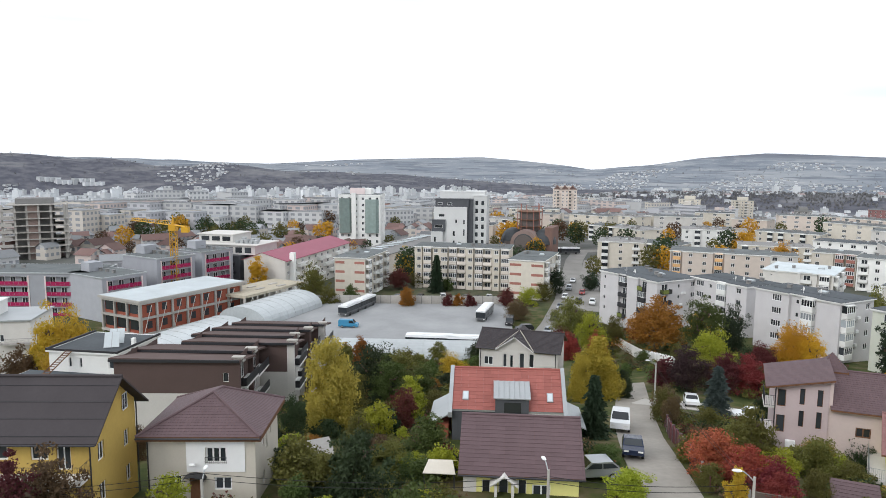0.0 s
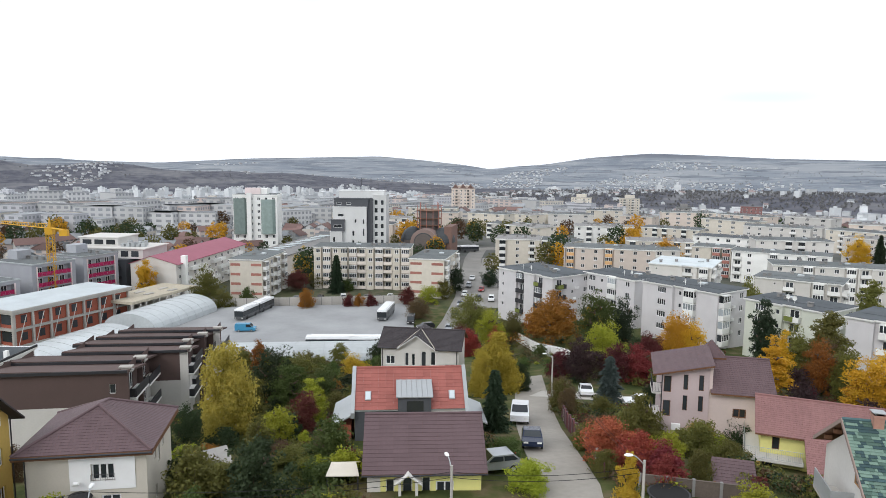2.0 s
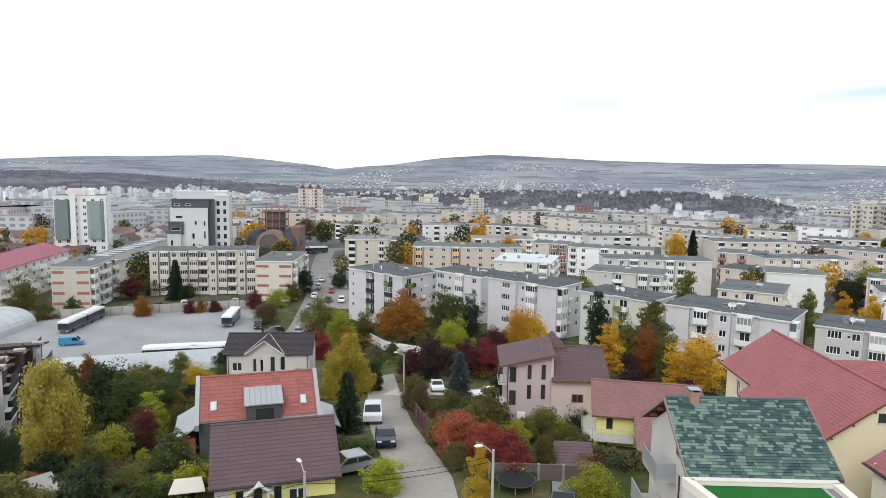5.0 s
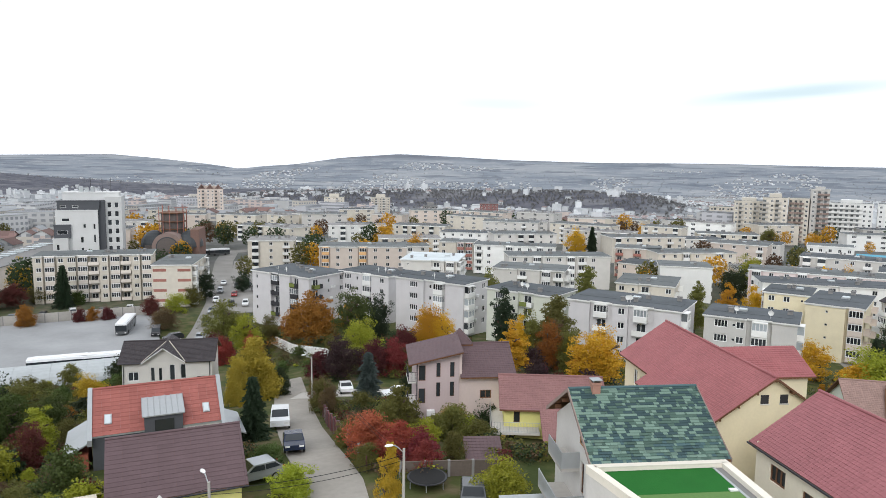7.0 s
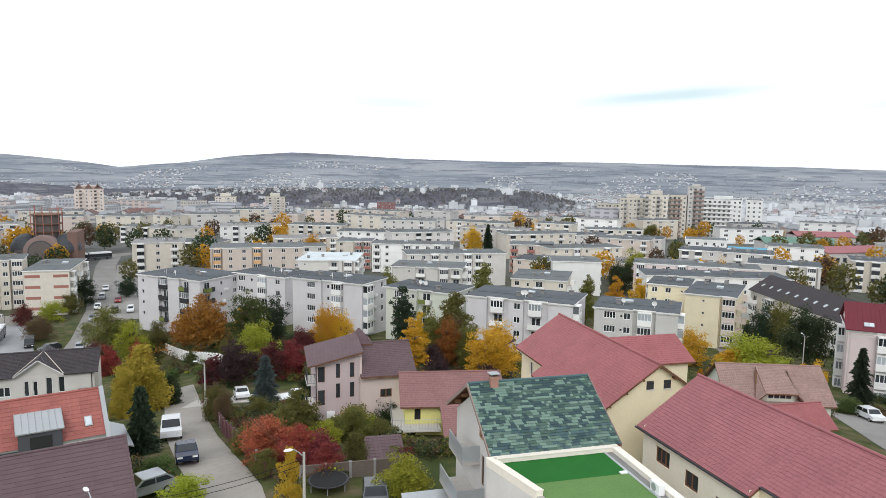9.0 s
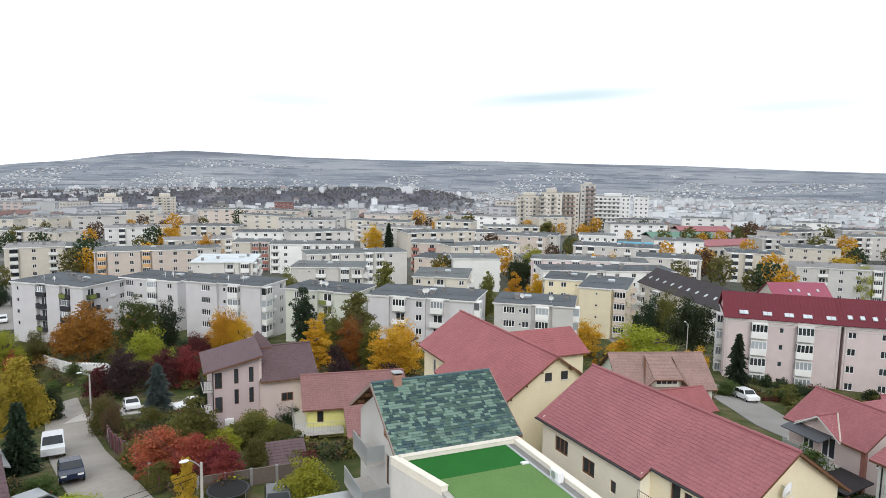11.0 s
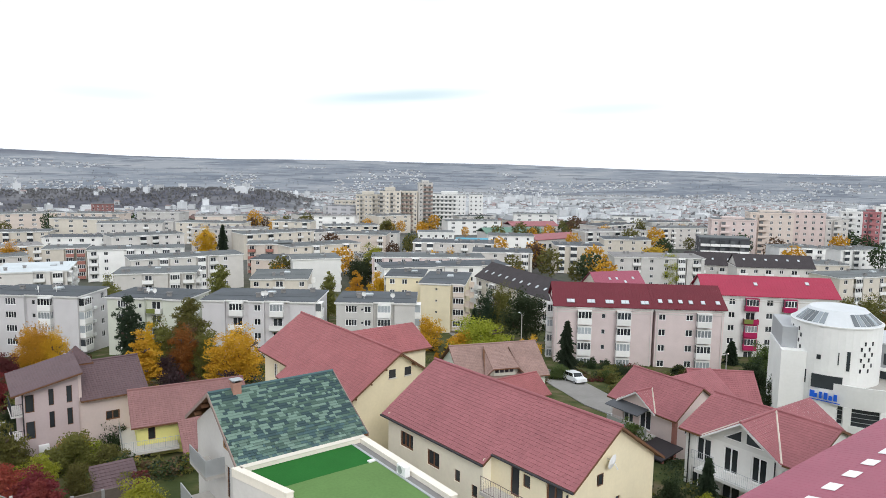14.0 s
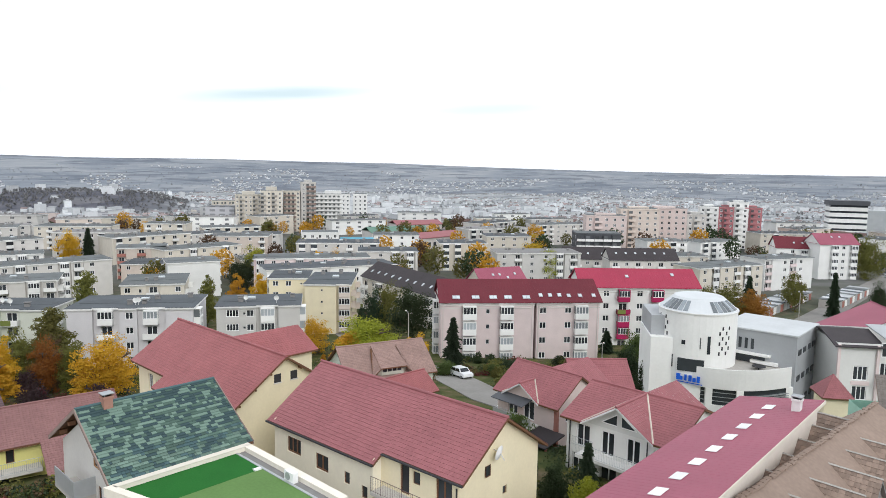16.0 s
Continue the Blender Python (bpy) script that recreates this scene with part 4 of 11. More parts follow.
SKYL = MB().box(0, 0.75, 0, 1.0, -0.02, 0.08).box(0.08, 0.67, 0.08, 0.92, 0.08, 0.1, 1).mesh("roof_window", [METAL, mat("roof window glass", (0.55, 0.6, 0.63), 0.1, 0.1, 1, 0)])
mansard_block(121.1, 48.1, 4.6, -63, 18.2, 12, 4, ROSE, ".gng.", WINE_SHEET, 3.6, [(0.12, 0.14), (0.16, 0.14), (0.33, 0.14), (0.37, 0.14), (0.52, 0.14), (0.56, 0.14), (0.68, 0.14), (0.72, 0.14), (0.88, 0.14), (0.92, 0.14)], "rose block with dark red mansard roof and skylights", ("g", "g"), fh=3.0)
mansard_block(129.6, 31.4, 4.6, -62, 12.6, 12, 4, ROSE, "w.wg.", WINE_SHEET, 3.6, [(0.05, 0.22), (0.2, 0.22), (0.35, 0.22), (0.5, 0.2), (0.68, 0.2), (0.9, 0.2)], "rose block continuing under the same dark red roof", (".", "g"), fh=3.0)
mansard_block(151.7, 26.8, 2.5, -67, 26.4, 12, 5, WHITE, "bwbwb.w", RED_SHEET, 3.4, [(0.4, 0.5), (0.8, 0.6)], "white block with wine-red balconies and crimson roof", balc=MAGENTA, fh=2.8)
mansard_block(177.4, 95.6, 1.6, -124, 43, 11, 3, CREAM, "bwgwbwgwbw", TILE_DARK, 4.0, [(i / 11 + 0.05, 0.35) for i in range(10)], "long cream block with dark brown tiled roof", fh=2.9)
mansard_block(200.8, 66.0, 0.4, -43, 16, 11, 2, CREAM, "w.w.w", PINK_SHEET, 4.5, [(0.3, 0.5), (0.45, 0.5), (0.6, 0.3), (0.8, 0.5)], "cream house with rose-red pitched roof and skylights", fh=2.9, fine=False)
# ---- trees ----
def crown_mesh(name, mt, shape, leaves, size, seed, droop=0.0):
    """Many small leaves in clumps inside an uneven crown. shape: list of (height, radius) profile points."""
    rng = np.random.RandomState(seed)
    hs, rs = np.array([s[0] for s in shape]), np.array([s[1] for s in shape])
    clumps = []
    n = 110
    while len(clumps) < n:
        h = rng.uniform(hs[0], hs[-1]); rr = np.interp(h, hs, rs)
        if rng.uniform(0, rs.max()) > rr + 0.15:
            continue
        a = rng.uniform(0, 2 * np.pi)
        lob = 0.78 + 0.3 * math.sin(3 * a + seed) * rng.uniform(0.3, 1) + 0.12 * math.sin(7 * a + h * 2)
        q = rr * math.sqrt(rng.uniform(0.12, 1)) * lob
        clumps.append((q * math.cos(a), q * math.sin(a), h + rng.normal(0, 0.15)))
    clumps = np.array(clumps)
    cs = rng.uniform(0.5, 1.15, len(clumps)) * rs.max() * 0.36
    pick = rng.randint(0, len(clumps), leaves)
    off = rng.normal(0, 1, (leaves, 3)); off /= np.linalg.norm(off, axis=1)[:, None]
    off *= (rng.uniform(0, 1, leaves) ** 0.45 * cs[pick])[:, None]; off[:, 2] *= 0.8
    c = clumps[pick] + off
    c[:, 2] *= hs[-1] / np.percentile(c[:, 2], 99.5)
    c[:, :2] *= rs.max() / np.percentile(np.hypot(c[:, 0], c[:, 1]), 98)
    if droop:
        c[:, 2] -= droop * rng.uniform(0, 1, leaves) ** 2 * np.hypot(c[:, 0], c[:, 1])
    a = rng.normal(0, 1, (leaves, 3)) + np.array([0, 0, 2.5 if droop else 0.0]); a /= np.linalg.norm(a, axis=1)[:, None]
    b = np.cross(a, rng.normal(0, 1, (leaves, 3))); b /= np.linalg.norm(b, axis=1)[:, None]
    s = (size * rng.uniform(0.6, 1.3, leaves))[:, None]
    v = np.stack([c - a * s * 1.1, c + (a * 0.5 + b * 0.72) * s, c + (a * 0.5 - b * 0.72) * s], 1).reshape(-1, 3)
    f = np.arange(leaves * 3).reshape(-1, 3)
    me = bpy.data.meshes.new(name)
    me.from_pydata(v.tolist(), [], f.tolist())
    me.materials.append(mt)
    return me


def conifer_mesh(name, mt, h, r, leaves, seed, droop=0.25, flat=1.0):
    rng = np.random.RandomState(seed)
    t = rng.uniform(0, 1, leaves) ** 0.75
    hh = h * (1 - t) * 0.93 + h * 0.07
    tier = np.floor(hh / (h * 0.075))
    ring = (hh / (h * 0.075) - tier)
    rmax = r * (t ** 0.9) * (0.7 + 0.45 * (1 - ring)) + 0.06
    a = rng.uniform(0, 2 * np.pi, leaves)
    uneven = rng.uniform(0.5, 1.12, (16, 11))
    arms = (0.75 + 0.25 * np.cos(a * 7 + tier * 2.1)) * uneven[tier.astype(int) % 16, (a * 11 / 6.2832).astype(int) % 11]
    q = rmax * np.sqrt(rng.uniform(0.08, 1, leaves)) * arms
    c = np.stack([q * np.cos(a), q * np.sin(a), hh - droop * q], 1)
    d = np.stack([np.cos(a), np.sin(a), -0.25 + 0 * a], 1) + rng.normal(0, 0.25, (leaves, 3))
    d /= np.linalg.norm(d, axis=1)[:, None]
    b = np.cross(d, rng.normal(0, 1, (leaves, 3))); b /= np.linalg.norm(b, axis=1)[:, None]
    s = (rng.uniform(0.5, 1.2, leaves) * r * 0.13)[:, None]
    v = np.stack([c - d * s, c + b * s * 0.35, c + d * s, c - b * s * 0.35], 1).reshape(-1, 3)
    me = bpy.data.meshes.new(name)
    me.from_pydata(v.tolist(), [], np.arange(leaves * 4).reshape(-1, 4).tolist())
    me.materials.append(mt)
    return me


def trunk_mesh(name, mt, h, r, spread, seed, limbs=9):
    rnd = random.Random(seed)
    mb = MB()
    p = Vector((0, 0, -0.6)); rad = r
    k = 5
    pts = []
    for i in range(k):
        q = p + Vector((rnd.uniform(-0.08, 0.08) * h * 0.2, rnd.uniform(-0.08, 0.08) * h * 0.2, (h * 0.85 + 0.6) / k))
        mb.tube(p, q, rad, rad * 0.78, 8)
        p, rad = q, rad * 0.78
        pts.append((Vector(p), rad))
    for i in range(limbs):
        b, br = pts[rnd.randint(0, k - 2)]
        a = rnd.uniform(0, 6.283)
        e = b + Vector((math.cos(a) * spread * rnd.uniform(0.5, 0.9), math.sin(a) * spread * rnd.uniform(0.5, 0.9), h * rnd.uniform(0.15, 0.35)))
        m = b.lerp(e, 0.5) + Vector((0, 0, h * 0.04))
        mb.tube(b, m, br * 0.6, br * 0.4, 6); mb.tube(m, e, br * 0.4, 0.02, 5)
        for j in range(3):
            w = m.lerp(e, rnd.uniform(0.2, 0.9)); g = w + Vector((rnd.uniform(-1, 1), rnd.uniform(-1, 1), rnd.uniform(0.2, 1))) * spread * 0.3
            mb.tube(w, g, br * 0.18, 0.01, 4)
    return mb.mesh(name, [mt], True)


ROUND = [(0.22, 0.1), (0.32, 0.32), (0.5, 0.46), (0.7, 0.44), (0.88, 0.28), (1.0, 0.06)]
TALL = [(0.16, 0.08), (0.28, 0.2), (0.45, 0.26), (0.65, 0.23), (0.85, 0.13), (1.0, 0.02)]
WEEP = [(0.06, 0.2), (0.18, 0.28), (0.4, 0.3), (0.65, 0.25), (0.85, 0.15), (1.0, 0.03)]
BUSH = [(0.0, 0.45), (0.25, 0.58), (0.55, 0.55), (0.8, 0.4), (1.0, 0.1)]
POPLAR = [(0.1, 0.06), (0.25, 0.14), (0.6, 0.16), (0.85, 0.1), (1.0, 0.02)]
TREE = {}


def tree(kind, colour, x, y, h, wide=1.0, label="", z=None, fine=True):
    """A tree of height h: kind round, tall, bush, poplar, conifer or spruce. The crown is one of a few, turned and scaled."""
    v = int(abs(x * 7.3 + y * 3.1)) % 3
    key = (kind, colour, v, fine)
    if key not in TREE:
        sd = v + 11 * (abs(hash_name(kind + colour)) % 97)
        n = (26000 if kind == "weep" else 11000) if fine else 3600
        big = 0.8 if fine else 1.4
        if kind in ("conifer", "spruce"):
            c = conifer_mesh("crown", LEAVES[colour], 1.0, 0.26 if kind == "spruce" else 0.24, n, sd)
            t = MB().tube((0, 0, -0.1), (0, 0, 0.95), 0.022, 0.003, 8).mesh("trunk", [BARK])
        else:
            shape = {"round": ROUND, "tall": TALL, "weep": WEEP, "bush": BUSH, "poplar": POPLAR}[kind]
            c = crown_mesh("crown", LEAVES[colour], shape, n, {"round": 0.021, "tall": 0.019, "weep": 0.017, "bush": 0.03, "poplar": 0.016}[kind] * big, sd, 0.7 if kind == "weep" else 0.0)
            bark = BIRCHBARK if colour == "birch" else BARK
            t = trunk_mesh("trunk", bark, 0.9 if kind != "bush" else 0.6, 0.02, {"round": 0.36, "tall": 0.2, "weep": 0.2, "bush": 0.4, "poplar": 0.12}[kind], sd)
        TREE[key] = (t, c)
    t, c = TREE[key]
    names = {"yellow": "yellow", "gold": "golden", "birch": "yellowing birch", "willow": "yellow drooping willow", "orange": "orange-brown", "red": "bright red", "wine": "wine-red", "crimson": "dark red", "purple": "dark purple", "green": "green", "olive": "olive green", "lime": "yellow-green", "dark": "dark green", "spruce": "blue-green", "pine": "dark green", "brown": "withered brown"}
    lab = label or ("%s %s" % (names[colour], "shrub in autumn leaf on the slope" if kind == "bush" else "conifer standing among the houses" if kind in ("conifer", "spruce") else "autumn tree with a loose crown"))
    zz = land(x, y) if z is None else z
    root = thing("shrub" if kind == "bush" else "conifer" if kind in ("conifer", "spruce") else "tree", pose(x, y, zz, 0, 0, (x * 37 + y * 91) % 360), lab, "shrub" if kind == "bush" else "tree")
    root.scale = (h * wide, h * wide, h)
    part("trunk", t, BARK, root); part("crown", c, LEAVES[colour], root)
    return root


def hash_name(s):
    k = 0
    for ch in s:
        k = k * 31 + ord(ch)
    return k
# ---- roads, yards ----
strip("road", LANE, [(12.0, 30), (14.6, 40), (16.6, 47), (17.6, 55), (19.8, 66), (23.2, 80), (27.2, 95), (31.5, 112)], 4.6, label="narrow worn concrete lane going downhill", category="road")
strip("street", ASPHALT, [(18, 150), (25, 165), (30, 180), (39, 213), (48, 256), (58, 302), (66, 330)], 7.5, label="asphalt street lined with parked cars", category="road", lift=0.12)
strip("car_park", ASPHALT, [(43, 196), (51, 230), (59, 262), (68, 300)], 12, label="asphalt parking ground between the blocks", category="road", lift=0.16)
strip("car_park", ASPHALT, [(-30, 210.5), (-8, 211.0), (18, 210.5)], 11, label="asphalt parking ground behind the yard wall", category="road", lift=0.14)
strip("crossing_street", ASPHALT, [(8, 322), (40, 326), (72, 334), (120, 345)], 9, label="asphalt street by the roundabout", category="road", lift=0.2)
strip("side_road", ASPHALT, [(80, 18), (88, 27), (96, 33), (104, 40), (113, 52), (126, 66), (150, 88)], 6.5, label="asphalt road between houses and blocks", category="road", lift=0.12)
strip("driveway", PAVING, [(27, 92), (33, 88), (40, 84), (45, 80)], 6.0, label="pale parking place by the lane", category="pavement", lift=0.12)
solo("yard", MB().prism([(-66, 148), (16, 149), (20, 201), (-60, 201)], -3.0, 1.0), LOT, label="wide pale concrete bus yard", category="yard", kind="structure")


def panel_wall(path, h, mt, name, label, post=None, step=2.4, thick=0.16):
    """A wall or fence of panels between posts that follows the land."""
    root = thing(name, Matrix(), label, "wall" if "wall" in name else "fence")
    for (x0, y0), (x1, y1) in zip(path, path[1:]):
        k = max(1, round(math.hypot(x1 - x0, y1 - y0) / step))
        a = math.degrees(math.atan2(y1 - y0, x1 - x0))
        w = math.hypot(x1 - x0, y1 - y0) / k
        for i in range(k):
            x, y = x0 + (x1 - x0) * i / k, y0 + (y1 - y0) * i / k
            z = max(land(x, y), land(x + (x1 - x0) / k, y + (y1 - y0) / k), 1.0 if name == "yard_wall" else -99)
            part("panel", MB().box(0.06, w - 0.06, -thick / 2, thick / 2, -0.8, h).box(0.0, w, -thick / 2 - 0.03, thick / 2 + 0.03, h, h + 0.06), mt, root, m=pose(x, y, z, 0, 0, a))
            part("post", MB().box(-0.1, 0.1, -0.13, 0.13, -0.8, h + 0.12), post or mt, root, m=pose(x, y, z, 0, 0, a))
    return root


panel_wall([(-40, 202), (21, 202)], 2.2, CONCRETE, "yard_wall", "grey concrete panel wall behind the bus yard", DARKCONC, 3.0)
panel_wall([(40.8, 158), (41.3, 139), (42.0, 121)], 2.0, WHITE, "garden_wall", "white rendered garden wall below the trees", WHITE, 1.5)
panel_wall([(26.2, 79), (22.8, 66), (21.0, 57), (20.2, 48)], 1.15, mat("maroon fence boards", (0.10, 0.028, 0.03), 0.7, 0.15, 6, 0.1), "garden_fence", "dark red slatted garden fence along the lane", TILE_BROWN, 2.2, 0.08)
panel_wall([(21.5, 45.6), (28.5, 42.8)], 1.2, mat("weathered boards", (0.13, 0.105, 0.09), 0.8, 0.2, 6, 0.1), "timber_fence", "grey-brown horizontal board fence", DARKCONC, 1.8, 0.08)


def arch(x0, y0, x1, y1, w, h, z, name, label):
    """A long film-covered tunnel with hoops."""
    L = math.hypot(x1 - x0, y1 - y0)
    root = thing(name, pose(x0, y0, z, 0, 0, math.degrees(math.atan2(y1 - y0, x1 - x0))), label, "greenhouse")
    n = 14
    prof = [(-w / 2 * math.cos(math.pi * i / n), h * math.sin(math.pi * i / n) ** 0.8) for i in range(n + 1)]
    mb = MB()
    k = max(2, int(L / 3))
    for j in range(k):
        for i in range(n):
            (a, b), (c, d) = prof[i], prof[i + 1]
            s0, s1 = L * j / k, L * (j + 1) / k
            mb.face([(s0, a, b), (s1, a, b), (s1, c, d), (s0, c, d)])
    for s in (0, L):
        mb.face([(s, a, b) for a, b in prof])
    part("cover", mb, FILM, root, smooth=False)
    for j in range(k + 1):
        hp = MB()
        for i in range(n):
            (a, b), (c, d) = prof[i], prof[i + 1]
            hp.bar((L * j / k, a, b + 0.03), (L * j / k, c, d + 0.03), 0.05)
        part("hoop", hp, METAL, root)
    return root


arch(-46, 147, 8, 144, 11, 3.6, 1.0, "greenhouse", "long low tunnel covered with pale film")
arch(-52, 174, -42, 199, 15, 4.6, 0.8, "film_tent", "large arched tent covered with white film")
arch(-70, 136, -55, 172, 13, 2.6, 1.0, "greenhouse", "low pale film tunnel beside the building site")
arch(-60, 118, -52, 138, 9, 2.4, 3.0, "greenhouse", "pale film tunnel below the terraced houses")


# ---- houses near the lane ----
def pipe(parent, x, y, z0, z1):
    part("downpipe", MB().tube((x, y, z0), (x, y, z1), 0.05, 0.05, 8), DARKMETAL, parent)


def gutter(parent, p, q):
    part("gutter", MB().tube(p, q, 0.07, 0.07, 8), DARKMETAL, parent)


def railing(parent, x0, y0, x1, y1, z, h=1.0, mt=None, step=0.14, name="railing"):
    mb = MB()
    L = math.hypot(x1 - x0, y1 - y0)
    k = max(2, int(L / step))
    mb.bar((x0, y0, z + h), (x1, y1, z + h), 0.03); mb.bar((x0, y0, z + 0.08), (x1, y1, z + 0.08), 0.02)
    for i in range(k + 1):
        t = i / k
        mb.bar((x0 + (x1 - x0) * t, y0 + (y1 - y0) * t, z), (x0 + (x1 - x0) * t, y0 + (y1 - y0) * t, z + h), 0.012 if i % 6 else 0.025)
    return part(name, mb, mt or DARKMETAL, parent)


def house(x, y, z, turn, label):
    return thing("house", pose(x, y, z, 0, 0, turn), label, "house", "family houses")


def chimney(parent, x, y, z0, z1, mt=None, w=0.6):
    c = part("chimney", MB().box(x - w / 2, x + w / 2, y - w / 2, y + w / 2, z0, z1).box(x - w / 2 - 0.05, x + w / 2 + 0.05, y - w / 2 - 0.05, y + w / 2 + 0.05, z1 - 0.15, z1), mt or BRICK, parent)
    part("chimney_cap", MB().box(x - w / 2 - 0.08, x + w / 2 + 0.08, y - w / 2 - 0.08, y + w / 2 + 0.08, z1 + 0.12, z1 + 0.16).box(x - 0.2, x - 0.14, y - 0.2, y - 0.14, z1, z1 + 0.15).box(x + 0.14, x + 0.2, y + 0.14, y + 0.2, z1, z1 + 0.15), METAL, c)


def skylight(parent, p, v, along=(1, 0, 0), w=0.8, h=1.2):
    """A roof window lying in a slope whose upward direction is v."""
    v, u = Vector(v).normalized(), Vector(along).normalized()
    n = u.cross(v)
    m = Matrix((u, v, n)).transposed().to_4x4(); m.translation = Vector(p) + n * 0.06
    part("roof_window", MB().box(0, w, 0, h, -0.05, 0.09).box(0.08, w - 0.08, 0.08, h - 0.08, 0.09, 0.11, 1), [METAL, SKYL.materials[1]], parent, m=m)


def house_ochre():
    h = house(-34, 41.0, 18.6, 1, "ochre yellow house with dark roof and long balcony")
    L, D, he, hr = 11.9, 6.6, 7.5, 10.0
    w = [("r", 1.0, 5.0, 0.85, 1.25), ("r", 4.6, 7.1, 0.8, 1.2), ("r", 4.7, 4.4, 0.8, 1.2), ("r", 1.0, 2.2, 0.9, 1.3), ("r", 4.8, 1.8, 0.8, 1.2), ("f", 9.8, 4.95, 0.9, 2.0), ("f", 2.2, 4.95, 1.6, 1.9, 3), ("f", 8.2, 5.6, 1.1, 1.2), ("f", 8.6, 2.2, 1.6, 1.4), ("f", 5.5, 5.6, 1.3, 1.2)]
    house_walls(h, L, D, he, hr, OCHRE, w)
    gable(h, L, D, he, hr, 0.7, 0.75, TILE_DARK, TILE_DARK, "x", 0)
    part("balcony", MB().box(0, L, -1.4, 0, 4.5, 4.72).box(0, L, -1.42, -1.3, 4.5, 4.9), WARMWHITE, h)
    railing(h, 0, -1.35, L, -1.35, 4.72); railing(h, L, -1.35, L, 0, 4.72)
    for x in (4, 8, 11.8):
        part("post", MB().box(x - 0.08, x + 0.08, -1.35, -1.2, -1, 4.5), WOOD, h)
    pipe(h, L + 0.06, D + 0.1, -1, he - 0.3); pipe(h, L + 0.05, -0.1, -1, he - 0.4)
    gutter(h, (-0.7, -0.78, he - 0.62), (L + 0.7, -0.78, he - 0.62))
    for i in range(4):
        part("roof_joint", MB().box(-0.75, L + 0.75, -0.02, 0.02, -0.01, 0.03), DARKMETAL, h, m=pose(0, i * 1.0 - 0.3, he + (i * 1.0 - 0.3) * 0.757))


def house_beige():
    h = house(-20.2, 44.9, 18.8, 1, "beige two-storey house with brown hipped roof")
    L, D, he = 7.4, 6.8, 5.6
    w = [("f", 4.0, 3.55, 1.45, 1.15, 3), ("f", 0.9, 1.75, 1.45, 0.95, 3), ("f", 4.55, 1.6, 1.2, 0.95, 2), ("r", 2.0, 3.9, 0.5, 1.0, 1), ("r", 3.0, 3.3, 0.5, 1.2, 1), ("r", 4.2, 3.9, 0.5, 1.0, 1), ("r", 2.0, 1.0, 0.5, 1.0, 1)]
    house_walls(h, L, D, he, he, CREAM, w)
    part("wall_panel", MB().wall((2.7, -0.06), (1, 0), 4.0, 2.95, 5.2, [(1.3, 2.75, 3.55, 4.7)], 0.06), PVC, h, "smooth white render panel")
    o, hr = 0.5, 7.4
    ap, bp = (3.6, 3.4, hr), (3.9, 4.6, hr)
    c = [(-o, -o, he), (L + o, -o, he), (L + o, D + o, he), (-o, D + o, he)]
    slope(h, "roof_slope", c[0], c[1], ap, ap, TILE_BROWN, WOOD)
    slope(h, "roof_slope", c[1], c[2], bp, ap, TILE_BROWN, WOOD)
    slope(h, "roof_slope", c[2], c[3], bp, bp, TILE_BROWN, WOOD)
    slope(h, "roof_slope", c[3], c[0], ap, bp, TILE_BROWN, WOOD)
    for a, b in ((c[0], ap), (c[1], ap), (c[2], bp), (c[3], bp), (ap, bp)):
        part("ridge_cap", MB().tube((a[0], a[1], a[2] + 0.05), (b[0], b[1], b[2] + 0.05), 0.1, 0.1, 8), TILE_BROWN, h)
    part("eaves_board", MB().box(-o, L + o, -o - 0.02, -o + 0.04, he - 0.3, he - 0.1).box(L + o - 0.04, L + o + 0.02, -o, D + o, he - 0.3, he - 0.1), WOOD, h)
    gutter(h, (-o, -o - 0.08, he - 0.1), (L + o, -o - 0.08, he - 0.1))
    pipe(h, 0.1, -0.1, -1, he - 0.2)
    canopy = MB()
    for i in range(6):
        a, b = i / 6 * math.pi, (i + 1) / 6 * math.pi
        canopy.face([(3.3 - 0.75 * math.cos(a), -0.9, 2.55 + 0.35 * math.sin(a)), (3.3 - 0.75 * math.cos(b), -0.9, 2.55 + 0.35 * math.sin(b)), (3.3 - 0.75 * math.cos(b), 0, 2.55 + 0.35 * math.sin(b)), (3.3 - 0.75 * math.cos(a), 0, 2.55 + 0.35 * math.sin(a))])
    part("door_canopy", canopy, DARKMETAL, h)
    part("front_door", MB().box(2.9, 3.7, -0.04, 0.04, 0.3, 2.5).box(2.98, 3.62, -0.07, -0.04, 1.3, 2.4), WOOD, h)
    railing(h, 4.0, -0.12, 5.45, -0.12, 3.55, 0.45)
    part("wall_lamp", MB().tube((3.0, -0.25, 3.5), (3.35, -0.3, 3.55), 0.13, 0.1, 10), PVC, h)


